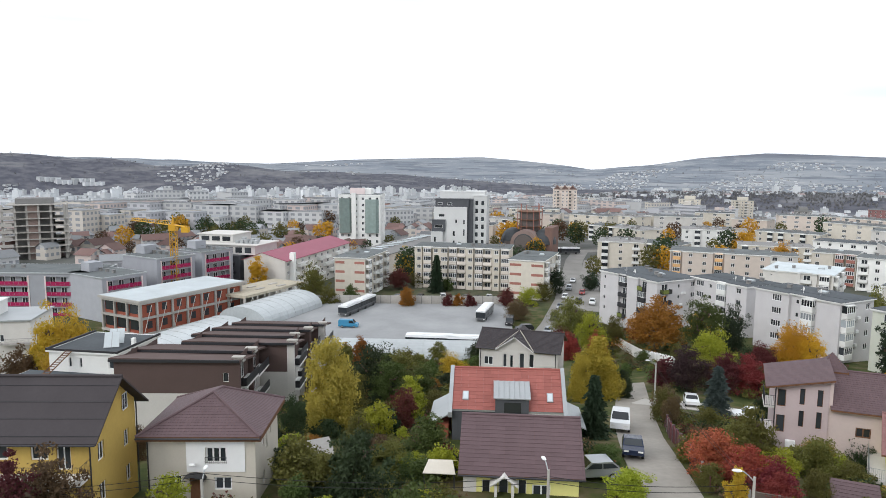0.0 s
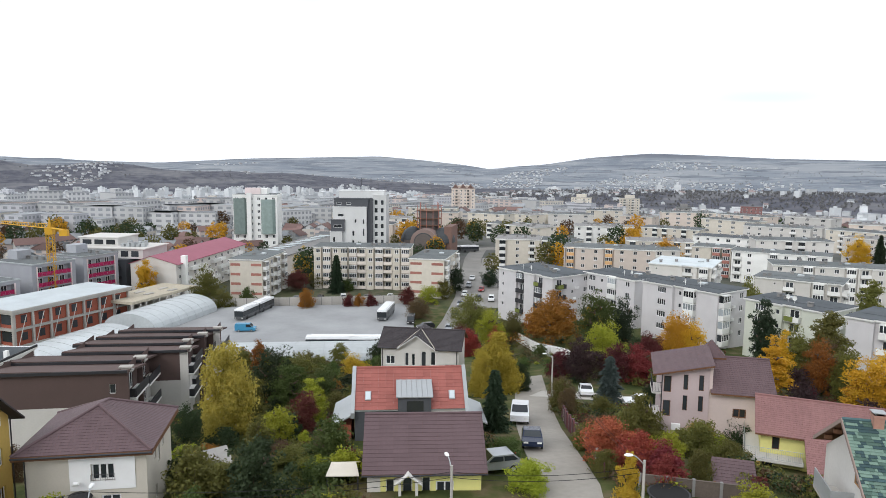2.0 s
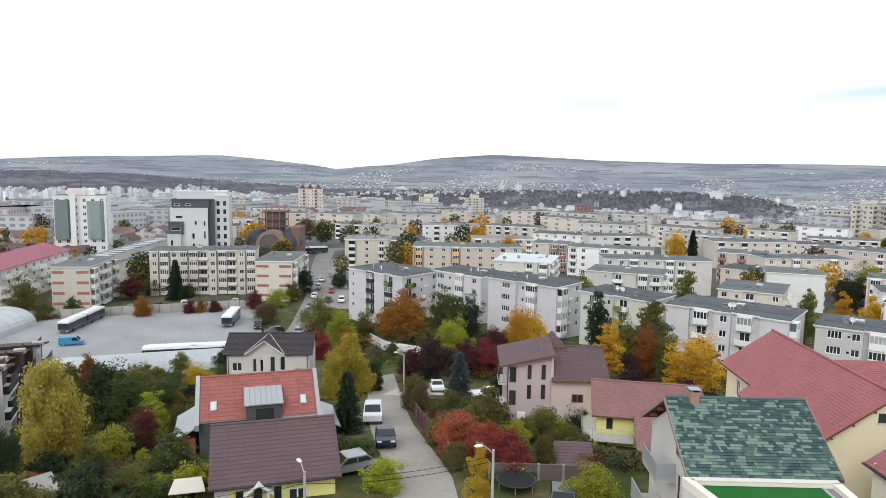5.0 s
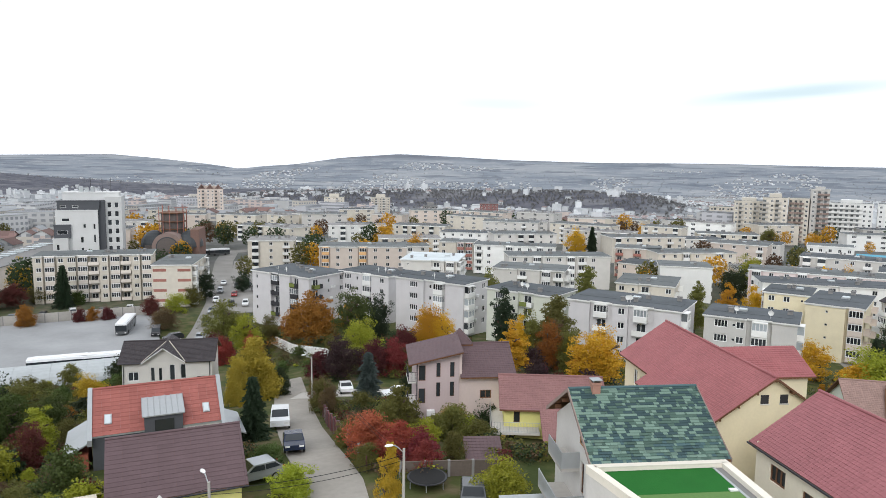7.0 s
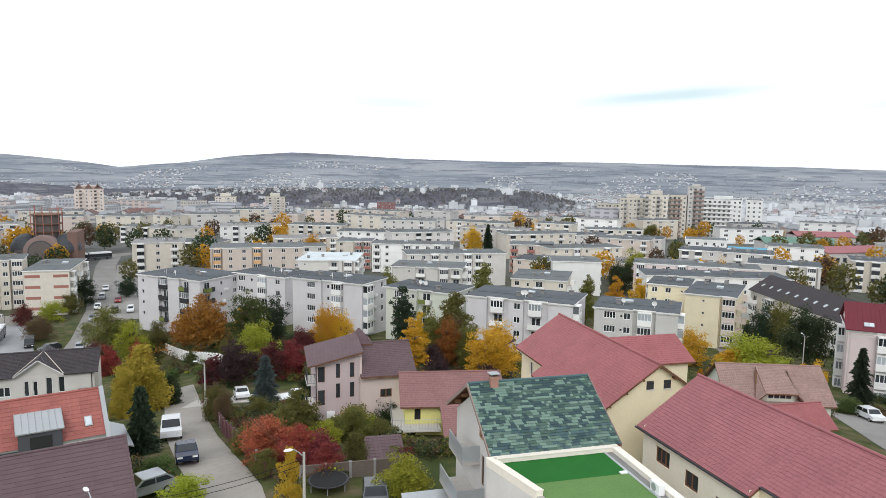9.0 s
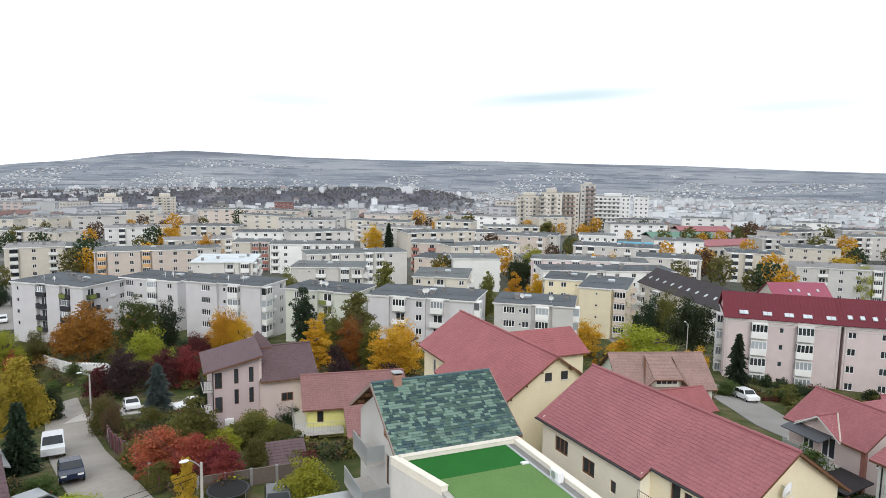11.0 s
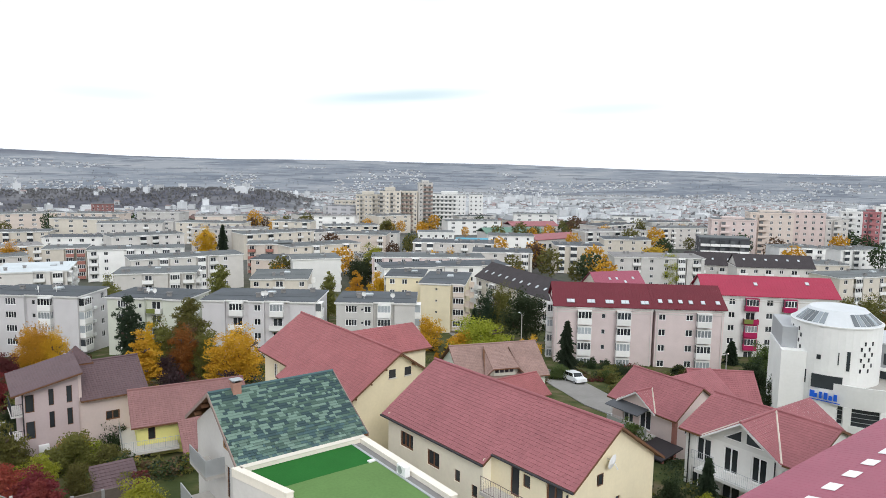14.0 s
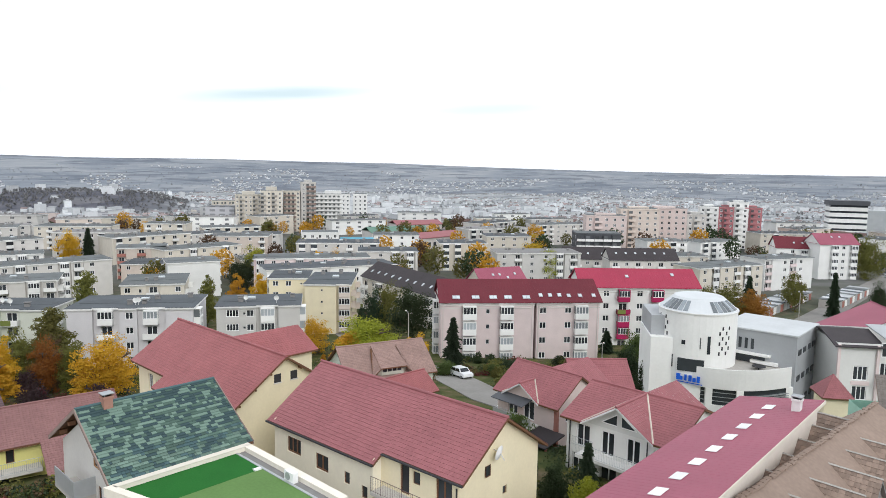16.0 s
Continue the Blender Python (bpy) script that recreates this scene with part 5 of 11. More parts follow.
def house_terraces():
    """Six narrow units stepping down the slope; brown above, white below, balconies on the free end."""
    for i in range(6):
        x1, y = -24.4 + 1.15 * i + (2.0, 0.5, 2.8, 0.6, 0.1, -0.1)[i], 71.0 + 6.1 * i
        L, D = 12.6, 5.9
        zt = 22.0 - 0.68 * i
        h = house(x1 - L, y, zt - 7.2, 0, "brown and white terraced house with single-pitch roof")
        wins = [("r", 0.7, 4.6, 0.5, 1.1, 1), ("r", 2.2, 4.0, 2.2, 1.9, 3), ("r", 0.7, 1.8, 0.5, 1.1, 1), ("r", 2.2, 1.2, 2.2, 1.9, 3)]
        if i == 0:
            wins += [("f", 11.6, 4.7, 0.6, 1.0, 1)]
        low = MB(); holes = {}
        for s, u, z, w, hh, k in wins:
            holes.setdefault(s, []).append((u, u + w, z, z + hh))
        shell(low, L, D, -5, 3.4, {s: [q for q in v if q[2] < 3.3] for s, v in holes.items()}, 0)
        part("wall", low, WARMWHITE, h)
        part("upper_wall", shell(MB(), L, D, 3.4, 6.9, {s: [q for q in v if q[2] >= 3.3] for s, v in holes.items()}, 0, "frl"), BROWNWALL, h, "chocolate brown render")
        for s, u, z, w, hh, k in wins:
            window(h, on_wall(s, L, D, u, z), w, hh, k)
        part("roof", MB().plate([(-0.4, -0.3, 7.35), (L + 0.9, -0.3, 7.15), (L + 0.9, D + 0.2, 6.0), (-0.4, D + 0.2, 6.2)], 0.22), BROWNWALL, h)
        part("roof_edge", MB().box(-0.4, L + 0.9, -0.42, -0.3, 6.9, 7.2), DARKMETAL, h)
        part("roof_ledge", MB().box(L - 0.2, L + 1.1, 0.5, 1.3, 6.72, 6.9).box(L - 0.2, L + 1.1, 0.5, 1.3, 7.16, 7.3).box(L, L + 0.9, 0.6, 1.2, 6.9, 7.16), CONCRETE, h)
        for z in (3.9, 1.0):
            part("balcony", MB().box(L, L + 1.3, 0.9, D - 0.3, z - 0.2, z), WHITE, h)
            part("balcony_front", MB().box(L + 1.22, L + 1.3, 0.95, D - 0.3, z + 0.05, z + 0.95).box(L, L + 1.22, 0.9, 0.97, z + 0.05, z + 0.95), DARKMETAL, h)
        part("end_fin", MB().box(L - 0.05, L + 0.85, -0.02, 0.25, -5, 7.0), WARMWHITE if i in (2, 3, 5) else BROWNWALL, h)


def house_modern():
    h = house(-54.4, 92.4, 10.0, -9, "white flat-roofed modern house with roof stair")
    L, D, he = 10.2, 10, 6.6
    w = [("r", 1.2, 5.0, 2.4, 1.2, 3), ("f", 3.0, 4.6, 0.4, 1.3, 1), ("f", 4.6, 4.6, 0.4, 1.3, 1), ("f", 9.0, 4.6, 1.6, 1.2), ("l", 3.0, 4.6, 1.6, 1.2)]
    house_walls(h, L, D, he, he, WHITE, w)
    part("roof", MB().box(-0.3, L + 0.3, -0.3, D + 0.3, he, he + 0.25).box(0.2, L - 0.2, 0.2, D - 0.2, he + 0.25, he + 0.29, 1), [WHITE, BITUMEN], h)
    part("parapet", MB().box(-0.3, L + 0.3, -0.3, -0.1, he + 0.25, he + 0.55).box(-0.3, -0.1, -0.1, D + 0.3, he + 0.25, he + 0.55).box(L + 0.1, L + 0.3, -0.1, D + 0.3, he + 0.25, he + 0.55), DARKMETAL, h)
    part("lower_wing", MB().box(-3, 8.5, -5, 0, -3, 3.6).box(-3.2, 8.7, -5.2, 0, 3.6, 3.8), WHITE, h)
    part("lower_roof", MB().box(-3, 8.5, -5, -0.02, 3.8, 3.85), BITUMEN, h)
    st = MB()
    st.bar((1.3, -4.4, 3.8), (2.9, -0.4, 6.9), 0.12).bar((2.2, -4.4, 3.8), (3.8, -0.4, 6.9), 0.12)
    for i in range(14):
        t = i / 13
        st.box(1.3 + 1.6 * t, 2.2 + 1.6 * t, -4.5 + 4 * t, -4.25 + 4 * t, 3.9 + 3 * t, 3.94 + 3 * t)
    part("roof_stair", st, WOOD, h, "brown steel stair")
    for i, (x, y) in enumerate(((6.6, 3.6), (7.2, 1.6))):
        p = MB().box(0, 2.0, 0, 2.4, 0, 0.06).box(0.04, 0.94, 0.04, 2.36, 0.06, 0.07, 1).box(1.06, 1.96, 0.04, 2.36, 0.06, 0.07, 1)
        part("solar_collector", p, [METAL, WHITEROOF], h, m=pose(x, y, he + 0.4, 50, 0, 25))
    part("chimney", MB().box(9.8, 10.3, 4, 4.5, he, he + 1.3), WHITE, h)


def house_red_grey():
    h = house(0.9, 60.2, 16.2, -4, "grey clad house with orange-red tiled roof and dormer")
    L, D, he, hr = 10.0, 7.4, 4.6, 7.3
    house_walls(h, L, D, he, hr, ANTHRA, [("f", 1.2, 1.2, 1.0, 2.0), ("f", 7.0, 1.0, 1.8, 1.4)])
    gable(h, L, D, he, hr, 0.1, 0.0, TILE_ORANGE, METAL, "x", 0.7, 0.40)
    k = (hr - he) / 3.7
    for x in (-0.35, L):
        part("gable_upstand", MB().plate([(x, -0.5, he - 0.2), (x + 0.35, -0.5, he - 0.2), (x + 0.35, 3.7, hr + 0.2), (x, 3.7, hr + 0.2)], 0.5).plate([(x + 0.35, 7.9, he - 0.2), (x, 7.9, he - 0.2), (x, 3.7, hr + 0.2), (x + 0.35, 3.7, hr + 0.2)], 0.5), METAL, h)
    d = part("dormer", MB().box(3.9, 6.9, -0.25, 2.2, he - 0.7, he + 1.15), ANTHRA, h)
    part("dormer_window", MB().box(4.7, 6.2, -0.3, -0.24, he - 0.2, he + 0.75), GLASS, d)
    rf = MB().plate([(3.75, -0.45, he + 1.2), (7.05, -0.45, he + 1.2), (7.05, 2.6, he + 1.9), (3.75, 2.6, he + 1.9)], 0.1)
    for i in range(8):
        x = 3.75 + 3.3 * i / 7
        rf.bar((x, -0.45, he + 1.22), (x, 2.6, he + 1.92), 0.03)
    part("dormer_roof", rf, METAL, d, "pale standing-seam metal")
    for x in (0.9, 8.6):
        skylight(h, (x, 0.7, he + 0.7 * k), (0, 1, k), w=0.55, h=0.95)
    part("front_panel", MB().box(6.9, L, -0.06, -0.0, he - 1.2, he - 0.15), WARMWHITE, h)
    wing = part("wing", MB().box(-1.9, -0.36, 0.5, 6, -2, 2.9), BRICK, h, "red timber-clad wing")
    part("wing_roof", MB().plate([(-2.2, 0, 3.0), (-0.36, 0, 4.0), (-0.36, 6.2, 4.0), (-2.2, 6.2, 3.0)], 0.12), METAL, wing)
    w2 = part("wing", MB().box(L + 0.36, L + 1.8, 1.0, 6, -2, 2.6), WARMWHITE, h)
    part("wing_roof", MB().plate([(L + 0.36, 0.6, 3.6), (L + 2.2, 0.6, 2.8), (L + 2.2, 6.2, 2.8), (L + 0.36, 6.2, 3.6)], 0.12), METAL, w2)


def house_brown():
    h = house(1.6, 47.2, 18.0, -5, "cream bungalow with broad brown tiled roof")
    L, D, he, hr = 8.2, 7.6, 3.3, 5.75
    w = [("f", 1.3, 0.8, 0.6, 1.5, 1), ("f", 2.5, 0.5, 0.7, 1.9, 1), ("f", 3.9, 0.6, 0.6, 1.8, 1), ("f", 4.9, 1.0, 1.3, 1.1), ("f", 0.4, 0.8, 0.5, 1.5, 1)]
    house_walls(h, L, D, he, hr, LEMON, w)
    gable(h, L, D, he, hr, 0.6, 0.4, TILE_BROWN, WOOD, "x", 1.1, 0.35)
    part("entrance_gable", MB().box(2.2, 2.4, -0.9, 0, -1, 2.4).box(3.4, 3.6, -0.9, 0, -1, 2.4).plate([(1.9, -1.1, 2.35), (2.9, -1.1, 3.1), (2.9, 0.5, 3.1), (1.9, 0.5, 2.35)], 0.1).plate([(2.9, -1.1, 3.1), (3.9, -1.1, 2.35), (3.9, 0.5, 2.35), (2.9, 0.5, 3.1)], 0.1), WARMWHITE, h)
    gutter(h, (-0.4, -0.68, he - 0.45), (L + 0.4, -0.68, he - 0.45))
    part("corner_wall", MB().box(-0.05, 0.9, -0.05, 0.03, -2.5, he - 0.2), WARMWHITE, h)


def house_pink():
    h = house(30.3, 60.4, 16.2, -22, "lilac and pale pink house with split brown roof")
    # tall left half with a roof that falls to the left, lower right half with a roof that falls to the front, a small peak behind
    L, D, R = 4.3, 7.5, 9.8
    w = [("f", 1.95, 5.35, 0.42, 1.5, 1), ("f", 3.35, 5.35, 0.45, 1.55, 1), ("f", 1.95, 3.3, 0.42, 1.5, 1), ("f", 3.35, 3.3, 0.45, 1.55, 1), ("f", 0.15, 5.0, 0.7, 1.6, 1), ("f", 0.15, 2.6, 0.7, 1.6, 1)]
    holes = [(u, u + ww, z, z + hh) for s, u, z, ww, hh, k in w]
    mb = MB()
    mb.wall((0, 0), (1, 0), L, -3, 7.0, holes)
    mb.face([(0, 0, 7.0), (L, 0, 7.0), (L, 0, 7.95)])
    mb.wall((L, 0), (0, 1), D, -3, 7.0, []); mb.wall((L, D), (-1, 0), L, -3, 7.0, []); mb.wall((0, D), (0, -1), D, -3, 7.0, [])
    mb.face([(L, 0, 7.0), (L, D, 7.0), (L, D, 7.95), (L, 0, 7.95)])
    part("wall", mb, LILAC, h)
    for s, u, z, ww, hh, k in w:
        window(h, pose(u, 0.1, z), ww, hh, k, WOOD)
    slope(h, "roof_slope", (-0.9, 4.6, 7.55), (-0.9, -0.7, 6.85), (L + 0.3, -0.7, 8.1), (L + 0.3, 4.6, 8.8), TILE_BROWN, WOOD)
    part("wall", MB().wall((L, 0.2), (1, 0), R - L, -3, 5.4, [(2.2, 3.4, 2.95, 3.85)], 0.12).box(L, R, 0.34, D + 1, -3, 5.4).box(L, L + 0.25, -0.1, D, 5.4, 8.0), PALEPINK, h)
    window(h, pose(L + 2.2, 0.3, 2.95), 1.2, 0.9, 2, WOOD)
    slope(h, "roof_slope", (L + 0.1, -0.5, 5.4), (R + 0.4, -0.5, 5.4), (R + 0.4, 3.8, 7.85), (L - 0.2, 3.8, 7.85), TILE_BROWN, WOOD)
    slope(h, "roof_slope", (R + 0.4, 8.4, 5.4), (L + 0.1, 8.4, 5.4), (L - 0.2, 3.8, 7.85), (R + 0.4, 3.8, 7.85), TILE_BROWN, WOOD)
    part("gable_wall", MB().prism([(R - 0.1, 0.2), (R, 0.2), (R, 8.0), (R - 0.1, 8.0)], 5.0, 5.4).face([(R, 0.2, 5.4), (R, 8.0, 5.4), (R, 3.9, 7.6)]), PALEPINK, h)
    peak = [(L - 0.6, 3.4, 7.8), (L + 1.9, 3.4, 7.8), (L + 1.9, 5.8, 7.8), (L - 0.6, 5.8, 7.8)]
    for p, q in zip(peak, peak[1:] + peak[:1]):
        slope(h, "roof_slope", p, q, (L + 0.6, 4.6, 9.3), (L + 0.6, 4.6, 9.3), TILE_BROWN, WOOD)
    part("ridge_cap", MB().tube((L + 1.6, 3.8, 7.9), (R + 0.4, 3.8, 7.9), 0.1, 0.1, 8), TILE_BROWN, h)
    for z in (2.4, 4.8):
        bal = part("balcony", MB().box(-0.9, 0.0, 0.3, 3.5, z - 0.15, z), WARMWHITE, h)
        railing(bal, -0.85, 0.3, -0.85, 3.5, z); railing(bal, -0.85, 0.32, 0, 0.32, z)
    part("outdoor_unit", MB().box(1.0, 1.8, -0.4, -0.05, 1.4, 2.0).box(1.05, 1.5, -0.42, -0.4, 1.5, 1.9), PVC, h, "white air conditioner")
    pipe(h, R - 0.2, 0.1, -1, 5.2); pipe(h, -0.02, -0.05, -1, 6.8)


def house_lemon():
    h = house(36.0, 53.0, 15.35, -31, "lemon yellow house with red-brown tiled roof and balcony")
    L, D, he, hr = 9.5, 8.0, 4.9, 6.6
    w = [("f", 0.9, 3.1, 0.6, 1.4, 1), ("f", 2.2, 0.5, 0.7, 1.0, 1), ("f", 0.2, 0.0, 0.9, 1.9, 1)]
    house_walls(h, L, D, he, hr, LEMON, w, frame_mat=WOOD)
    k = (hr - he) / 4
    slope(h, "roof_slope", (-0.5, -0.7, he - 0.7 * k), (3.3, -0.7, he - 0.7 * k), (3.3, 4, hr), (-0.5, 4, hr), TILE_ROSE, WOOD)
    slope(h, "roof_slope", (3.3, -5.5, he - 5.5 * k), (L + 0.5, -5.5, he - 5.5 * k), (L + 0.5, 4, hr), (3.3, 4, hr), TILE_ROSE, WOOD)
    slope(h, "roof_slope", (L + 0.5, D + 0.6, he - 0.6 * k), (-0.5, D + 0.6, he - 0.6 * k), (-0.5, 4, hr), (L + 0.5, 4, hr), TILE_ROSE, WOOD)
    part("ridge_cap", MB().tube((-0.5, 4, hr + 0.04), (L + 0.5, 4, hr + 0.04), 0.1, 0.1, 8), TILE_ROSE, h)
    part("side_wall", MB().prism([(3.35, -5.1), (9.4, -5.1), (9.4, 0), (3.35, 0)], -3, 1.6), LEMON, h)
    part("balcony", MB().box(-1.3, 3.3, -1.5, 0, 2.45, 2.7).box(-1.3, 0, 0, 5, 2.45, 2.7), WARMWHITE, h)
    railing(h, -1.25, -1.45, 3.3, -1.45, 2.7, 0.95, METAL); railing(h, -1.25, -1.45, -1.25, 5, 2.7, 0.95, METAL)
    part("pillar", MB().box(-0.3, 0.0, -1.4, -1.1, -2, 2.45), OCHRE, h)


SHINGLES = [mat("green shingle", (0.088, 0.145, 0.12), 0.8, 0.15, 14, 0.2, tint=0.3), mat("slate-green shingle", (0.06, 0.105, 0.112), 0.8, 0.15, 14, 0.2, tint=0.3), mat("pale green shingle", (0.15, 0.225, 0.185), 0.8, 0.15, 14, 0.2, tint=0.22)]


def house_green():
    """The green shingled gable, with the white terrace in front of it."""
    h = house(25.47, 28.0, 19.48, -21.9, "white house with green shingle roof and turfed terrace")
    # the roof's own corner lies at (-0.55, -0.12); eaves 0.45 out, verge 0.55 out on the free gable
    L, D, ze, run, rise = 7.5, 8.3, 7.05, 4.6, 2.83
    k = rise / run
    x0, x1, y0 = -0.5, 7.8, -0.12
    yr, hr = y0 + run, ze + rise
    y2 = y0 + 2 * run
    he = ze + (0 - y0) * k - 0.16
    w = [("l", 5.3, 3.9, 0.62, 2.0, 1), ("l", 6.9, 3.4, 0.7, 2.1, 1), ("l", 5.3, 0.9, 0.62, 1.8, 1), ("l", 6.9, 0.6, 0.7, 1.8, 1)]
    house_walls(h, L, D, he, he + D / 2 * k, WARMWHITE, w, frame_mat=WOOD)
    tw = part("gable_window", MB().face([(-0.03, 3.0, he + 0.05), (-0.03, 0.75, he + 0.05), (-0.03, 3.0, he + 1.3)]), GLASS, h, "triangular glazing in a timber frame")
    part("window_frame", MB().bar((-0.05, 3.1, he), (-0.05, 0.6, he), 0.07).bar((-0.05, 0.6, he), (-0.05, 3.1, he + 1.45), 0.07).bar((-0.05, 3.1, he), (-0.05, 3.1, he + 1.45), 0.07).bar((-0.05, 1.9, he), (-0.05, 1.9, he + 0.75), 0.06), mat("light oak timber", (0.34, 0.19, 0.09), 0.7, 0.2, 5, 0.1), tw)
    a, b, c, d = (x0, y0, ze), (x1, y0, ze), (x1, yr, hr), (x0, yr, hr)
    deck = part("roof_slope", MB().plate([a, b, c, d], 0.14), WOOD, h)
    part("roof_slope", MB().plate([(x1, y2, ze), (x0, y2, ze), d, c], 0.14), WOOD, h)
    for y in (yr - 1.5, yr - 0.1, yr + 1.4, yr + 2.9):
        part("purlin_end", MB().box(x0 + 0.1, 0, y, y + 0.2, hr - abs(y + 0.1 - yr) * k - 0.42, hr - abs(y + 0.1 - yr) * k - 0.18), WOOD, h)
    # single shingles on the front slope
    v = Vector((0, 1, k)).normalized()
    nn = Vector((0, -v.z, v.y))
    rows, span = 27, (Vector(d) - Vector(a)).length
    course = span / rows
    rnd = random.Random(4)
    shared, pieces = {}, []
    for r in range(rows):
        x = x0 - rnd.uniform(0, 0.25)
        while x < x1:
            wd = rnd.choice((0.14, 0.2, 0.28, 0.42, 0.56))
            a0, a1 = max(x, x0), min(x + wd, x1)
            if a1 - a0 > 0.05:
                patch = noise.noise((x * 0.55, r * 0.2, 2.0)) * 0.45 + noise.noise((x * 2.2, r * 0.6, 5.0)) * 0.3 + rnd.uniform(-0.8, 0.8)
                pieces.append((r, a0, round(a1 - a0, 2), 1 if patch < -0.22 else 2 if patch > 0.3 else 0))
            x += wd
    rest = [MB(), MB(), MB()]
    near = 0
    for r, a0, wd, s in pieces:
        p = Vector(a) + Vector((a0 - x0, 0, 0)) + v * (course * r)
        if r < 9 and near < 300 and wd in (0.14, 0.2, 0.28, 0.42, 0.56):
            key = (wd, s)
            if key not in shared:
                shared[key] = MB().plate([(0, 0, 0.06), (wd - 0.012, 0, 0.06), (wd - 0.012, course + 0.03, 0.012), (0, course + 0.03, 0.012)], 0.03).mesh("shingle", [SHINGLES[s]])
            m = Matrix((Vector((1, 0, 0)), v, nn)).transposed().to_4x4(); m.translation = p
            part("shingle", shared[key], SHINGLES[s], deck, m=m)
            near += 1
        else:
            e = Vector((wd - 0.012, 0, 0))
            rest[s].plate([p + nn * 0.06, p + e + nn * 0.06, p + e + v * (course + 0.03) + nn * 0.012, p + v * (course + 0.03) + nn * 0.012], 0.03)
    for s in range(3):
        part("shingle_field", rest[s], SHINGLES[s], deck)["kind"] = "stuff"
    part("ridge_cap", MB().tube((x0, yr, hr + 0.04), (x1, yr, hr + 0.04), 0.09, 0.09, 6), SHINGLES[1], h)
    for x in (x0 - 0.06, x1):
        part("verge_board", MB().plate([(x, y0, ze + 0.06), (x + 0.06, y0, ze + 0.06), (x + 0.06, yr, hr + 0.06), (x, yr, hr + 0.06)], 0.24).plate([(x + 0.06, y2, ze + 0.06), (x, y2, ze + 0.06), (x, yr, hr + 0.06), (x + 0.06, yr, hr + 0.06)], 0.24), LOGGIA, h)
    chimney(h, 1.15, yr - 0.2, hr - 0.9, hr + 0.5, mat("salmon brick", (0.40, 0.22, 0.17), 0.85, 0.15, 6, 0.2), 0.5)
    # terrace storey; its back parapet stands under the eaves
    tx0, tx1, ty, tz, yb = -0.75, 7.35, -9.6, 7.1, -0.2
    sx, sy = 0.47, -4.6  # the side runs inwards to here
    part("terrace_wall", MB().prism([(tx0, yb), (sx, sy), (sx, ty), (tx1, ty), (tx1, yb)], -3, tz - 0.5), WARMWHITE, h)
    ter = part("terrace", MB().prism([(tx0, yb), (sx, sy), (sx, ty), (tx1, ty), (tx1, yb)], tz - 0.5, tz - 0.34), CONCRETE, h)
    part("turf", MB().prism([(tx0 + 0.42, yb - 0.35), (sx + 0.02, -3.35), (tx1 - 0.95, -3.35), (tx1 - 0.95, yb - 0.35)], tz - 0.34, tz - 0.28), TURF, ter, "bright green artificial turf")
    part("faded_turf", MB().prism([(sx + 0.02, -3.35), (sx + 0.36, sy), (sx + 0.36, ty + 0.3), (tx1 - 0.95, ty + 0.3), (tx1 - 0.95, -3.35)], tz - 0.34, tz - 0.285), TURF_OLD, ter, "faded olive turf")
    part("turf_edging", MB().box(tx1 - 0.95, tx1 - 0.8, ty + 0.3, yb - 0.35, tz - 0.34, tz - 0.25), METAL, ter)
    cop = mat("cream coping", (0.74, 0.69, 0.60), 0.8, 0.06, 6, 0.1)
    side = [(tx0 - 0.05, yb), (sx - 0.05, sy), (sx + 0.33, sy), (tx0 + 0.35, yb)]
    par = part("parapet", MB().prism(side, tz - 0.5, tz - 0.06), cop, ter, "cream rendered parapet")
    part("coping", MB().prism([(side[0][0] - 0.03, yb), (sx - 0.08, sy - 0.03), (sx + 0.36, sy - 0.03), (tx0 + 0.38, yb)], tz - 0.06, tz), cop, par)
    for bx in ((tx0 + 0.4, tx1 + 0.05, yb - 0.35, yb), (tx1 - 0.35, tx1 + 0.05, ty, yb - 0.35)):
        par = part("parapet", MB().box(*bx, tz - 0.5, tz - 0.06), cop, ter, "cream rendered parapet")
        part("coping", MB().box(bx[0] - 0.03, bx[1] + 0.03, bx[2] - 0.03, bx[3] + 0.03, tz - 0.06, tz), cop, par)
    part("skirting", MB().box(tx1 - 0.8, tx1 - 0.36, ty, yb - 0.36, tz - 0.34, tz - 0.3), DARKCONC, ter)
    part("mat", MB().box(tx1 - 1.4, tx1 - 0.98, -3.4, -3.15, tz - 0.28, tz - 0.2), PVC, ter, "small white box on the turf")
    ac = part("outdoor_unit", MB().box(tx1 - 0.8, tx1 - 0.45, -6.1, -5.3, tz - 0.3, tz + 0.26), PVC, ter, "white air conditioner")
    part("fan_grille", MB().tube((tx1 - 0.82, -5.62, tz), (tx1 - 0.79, -5.62, tz), 0.22, 0.22, 14), METAL, ac)
    part("lower_terrace", MB().box(-3.4, tx0 - 0.06, -6.4, -2.1, -3, 4.6).box(-3.4, -3.1, -6.4, -2.1, 4.6, 5.2).box(-3.1, tx0 - 0.06, -2.4, -2.1, 4.6, 5.2), cop, h, "cream lower terrace")
    for z, xx, ya, yb2 in ((5.3, -1.15, 3.2, 6.2), (3.0, -1.75, 2.2, 6.2)):
        bal = part("side_balcony", MB().box(xx, 0, ya, yb2, z - 0.2, z), CONCRETE, h)
        part("balcony_front", MB().box(xx, xx + 0.06, ya, yb2, z, z + 1.0).box(xx + 0.06, 0, ya, ya + 0.06, z, z + 1.0), METAL, bal, "grey steel balcony sheet")
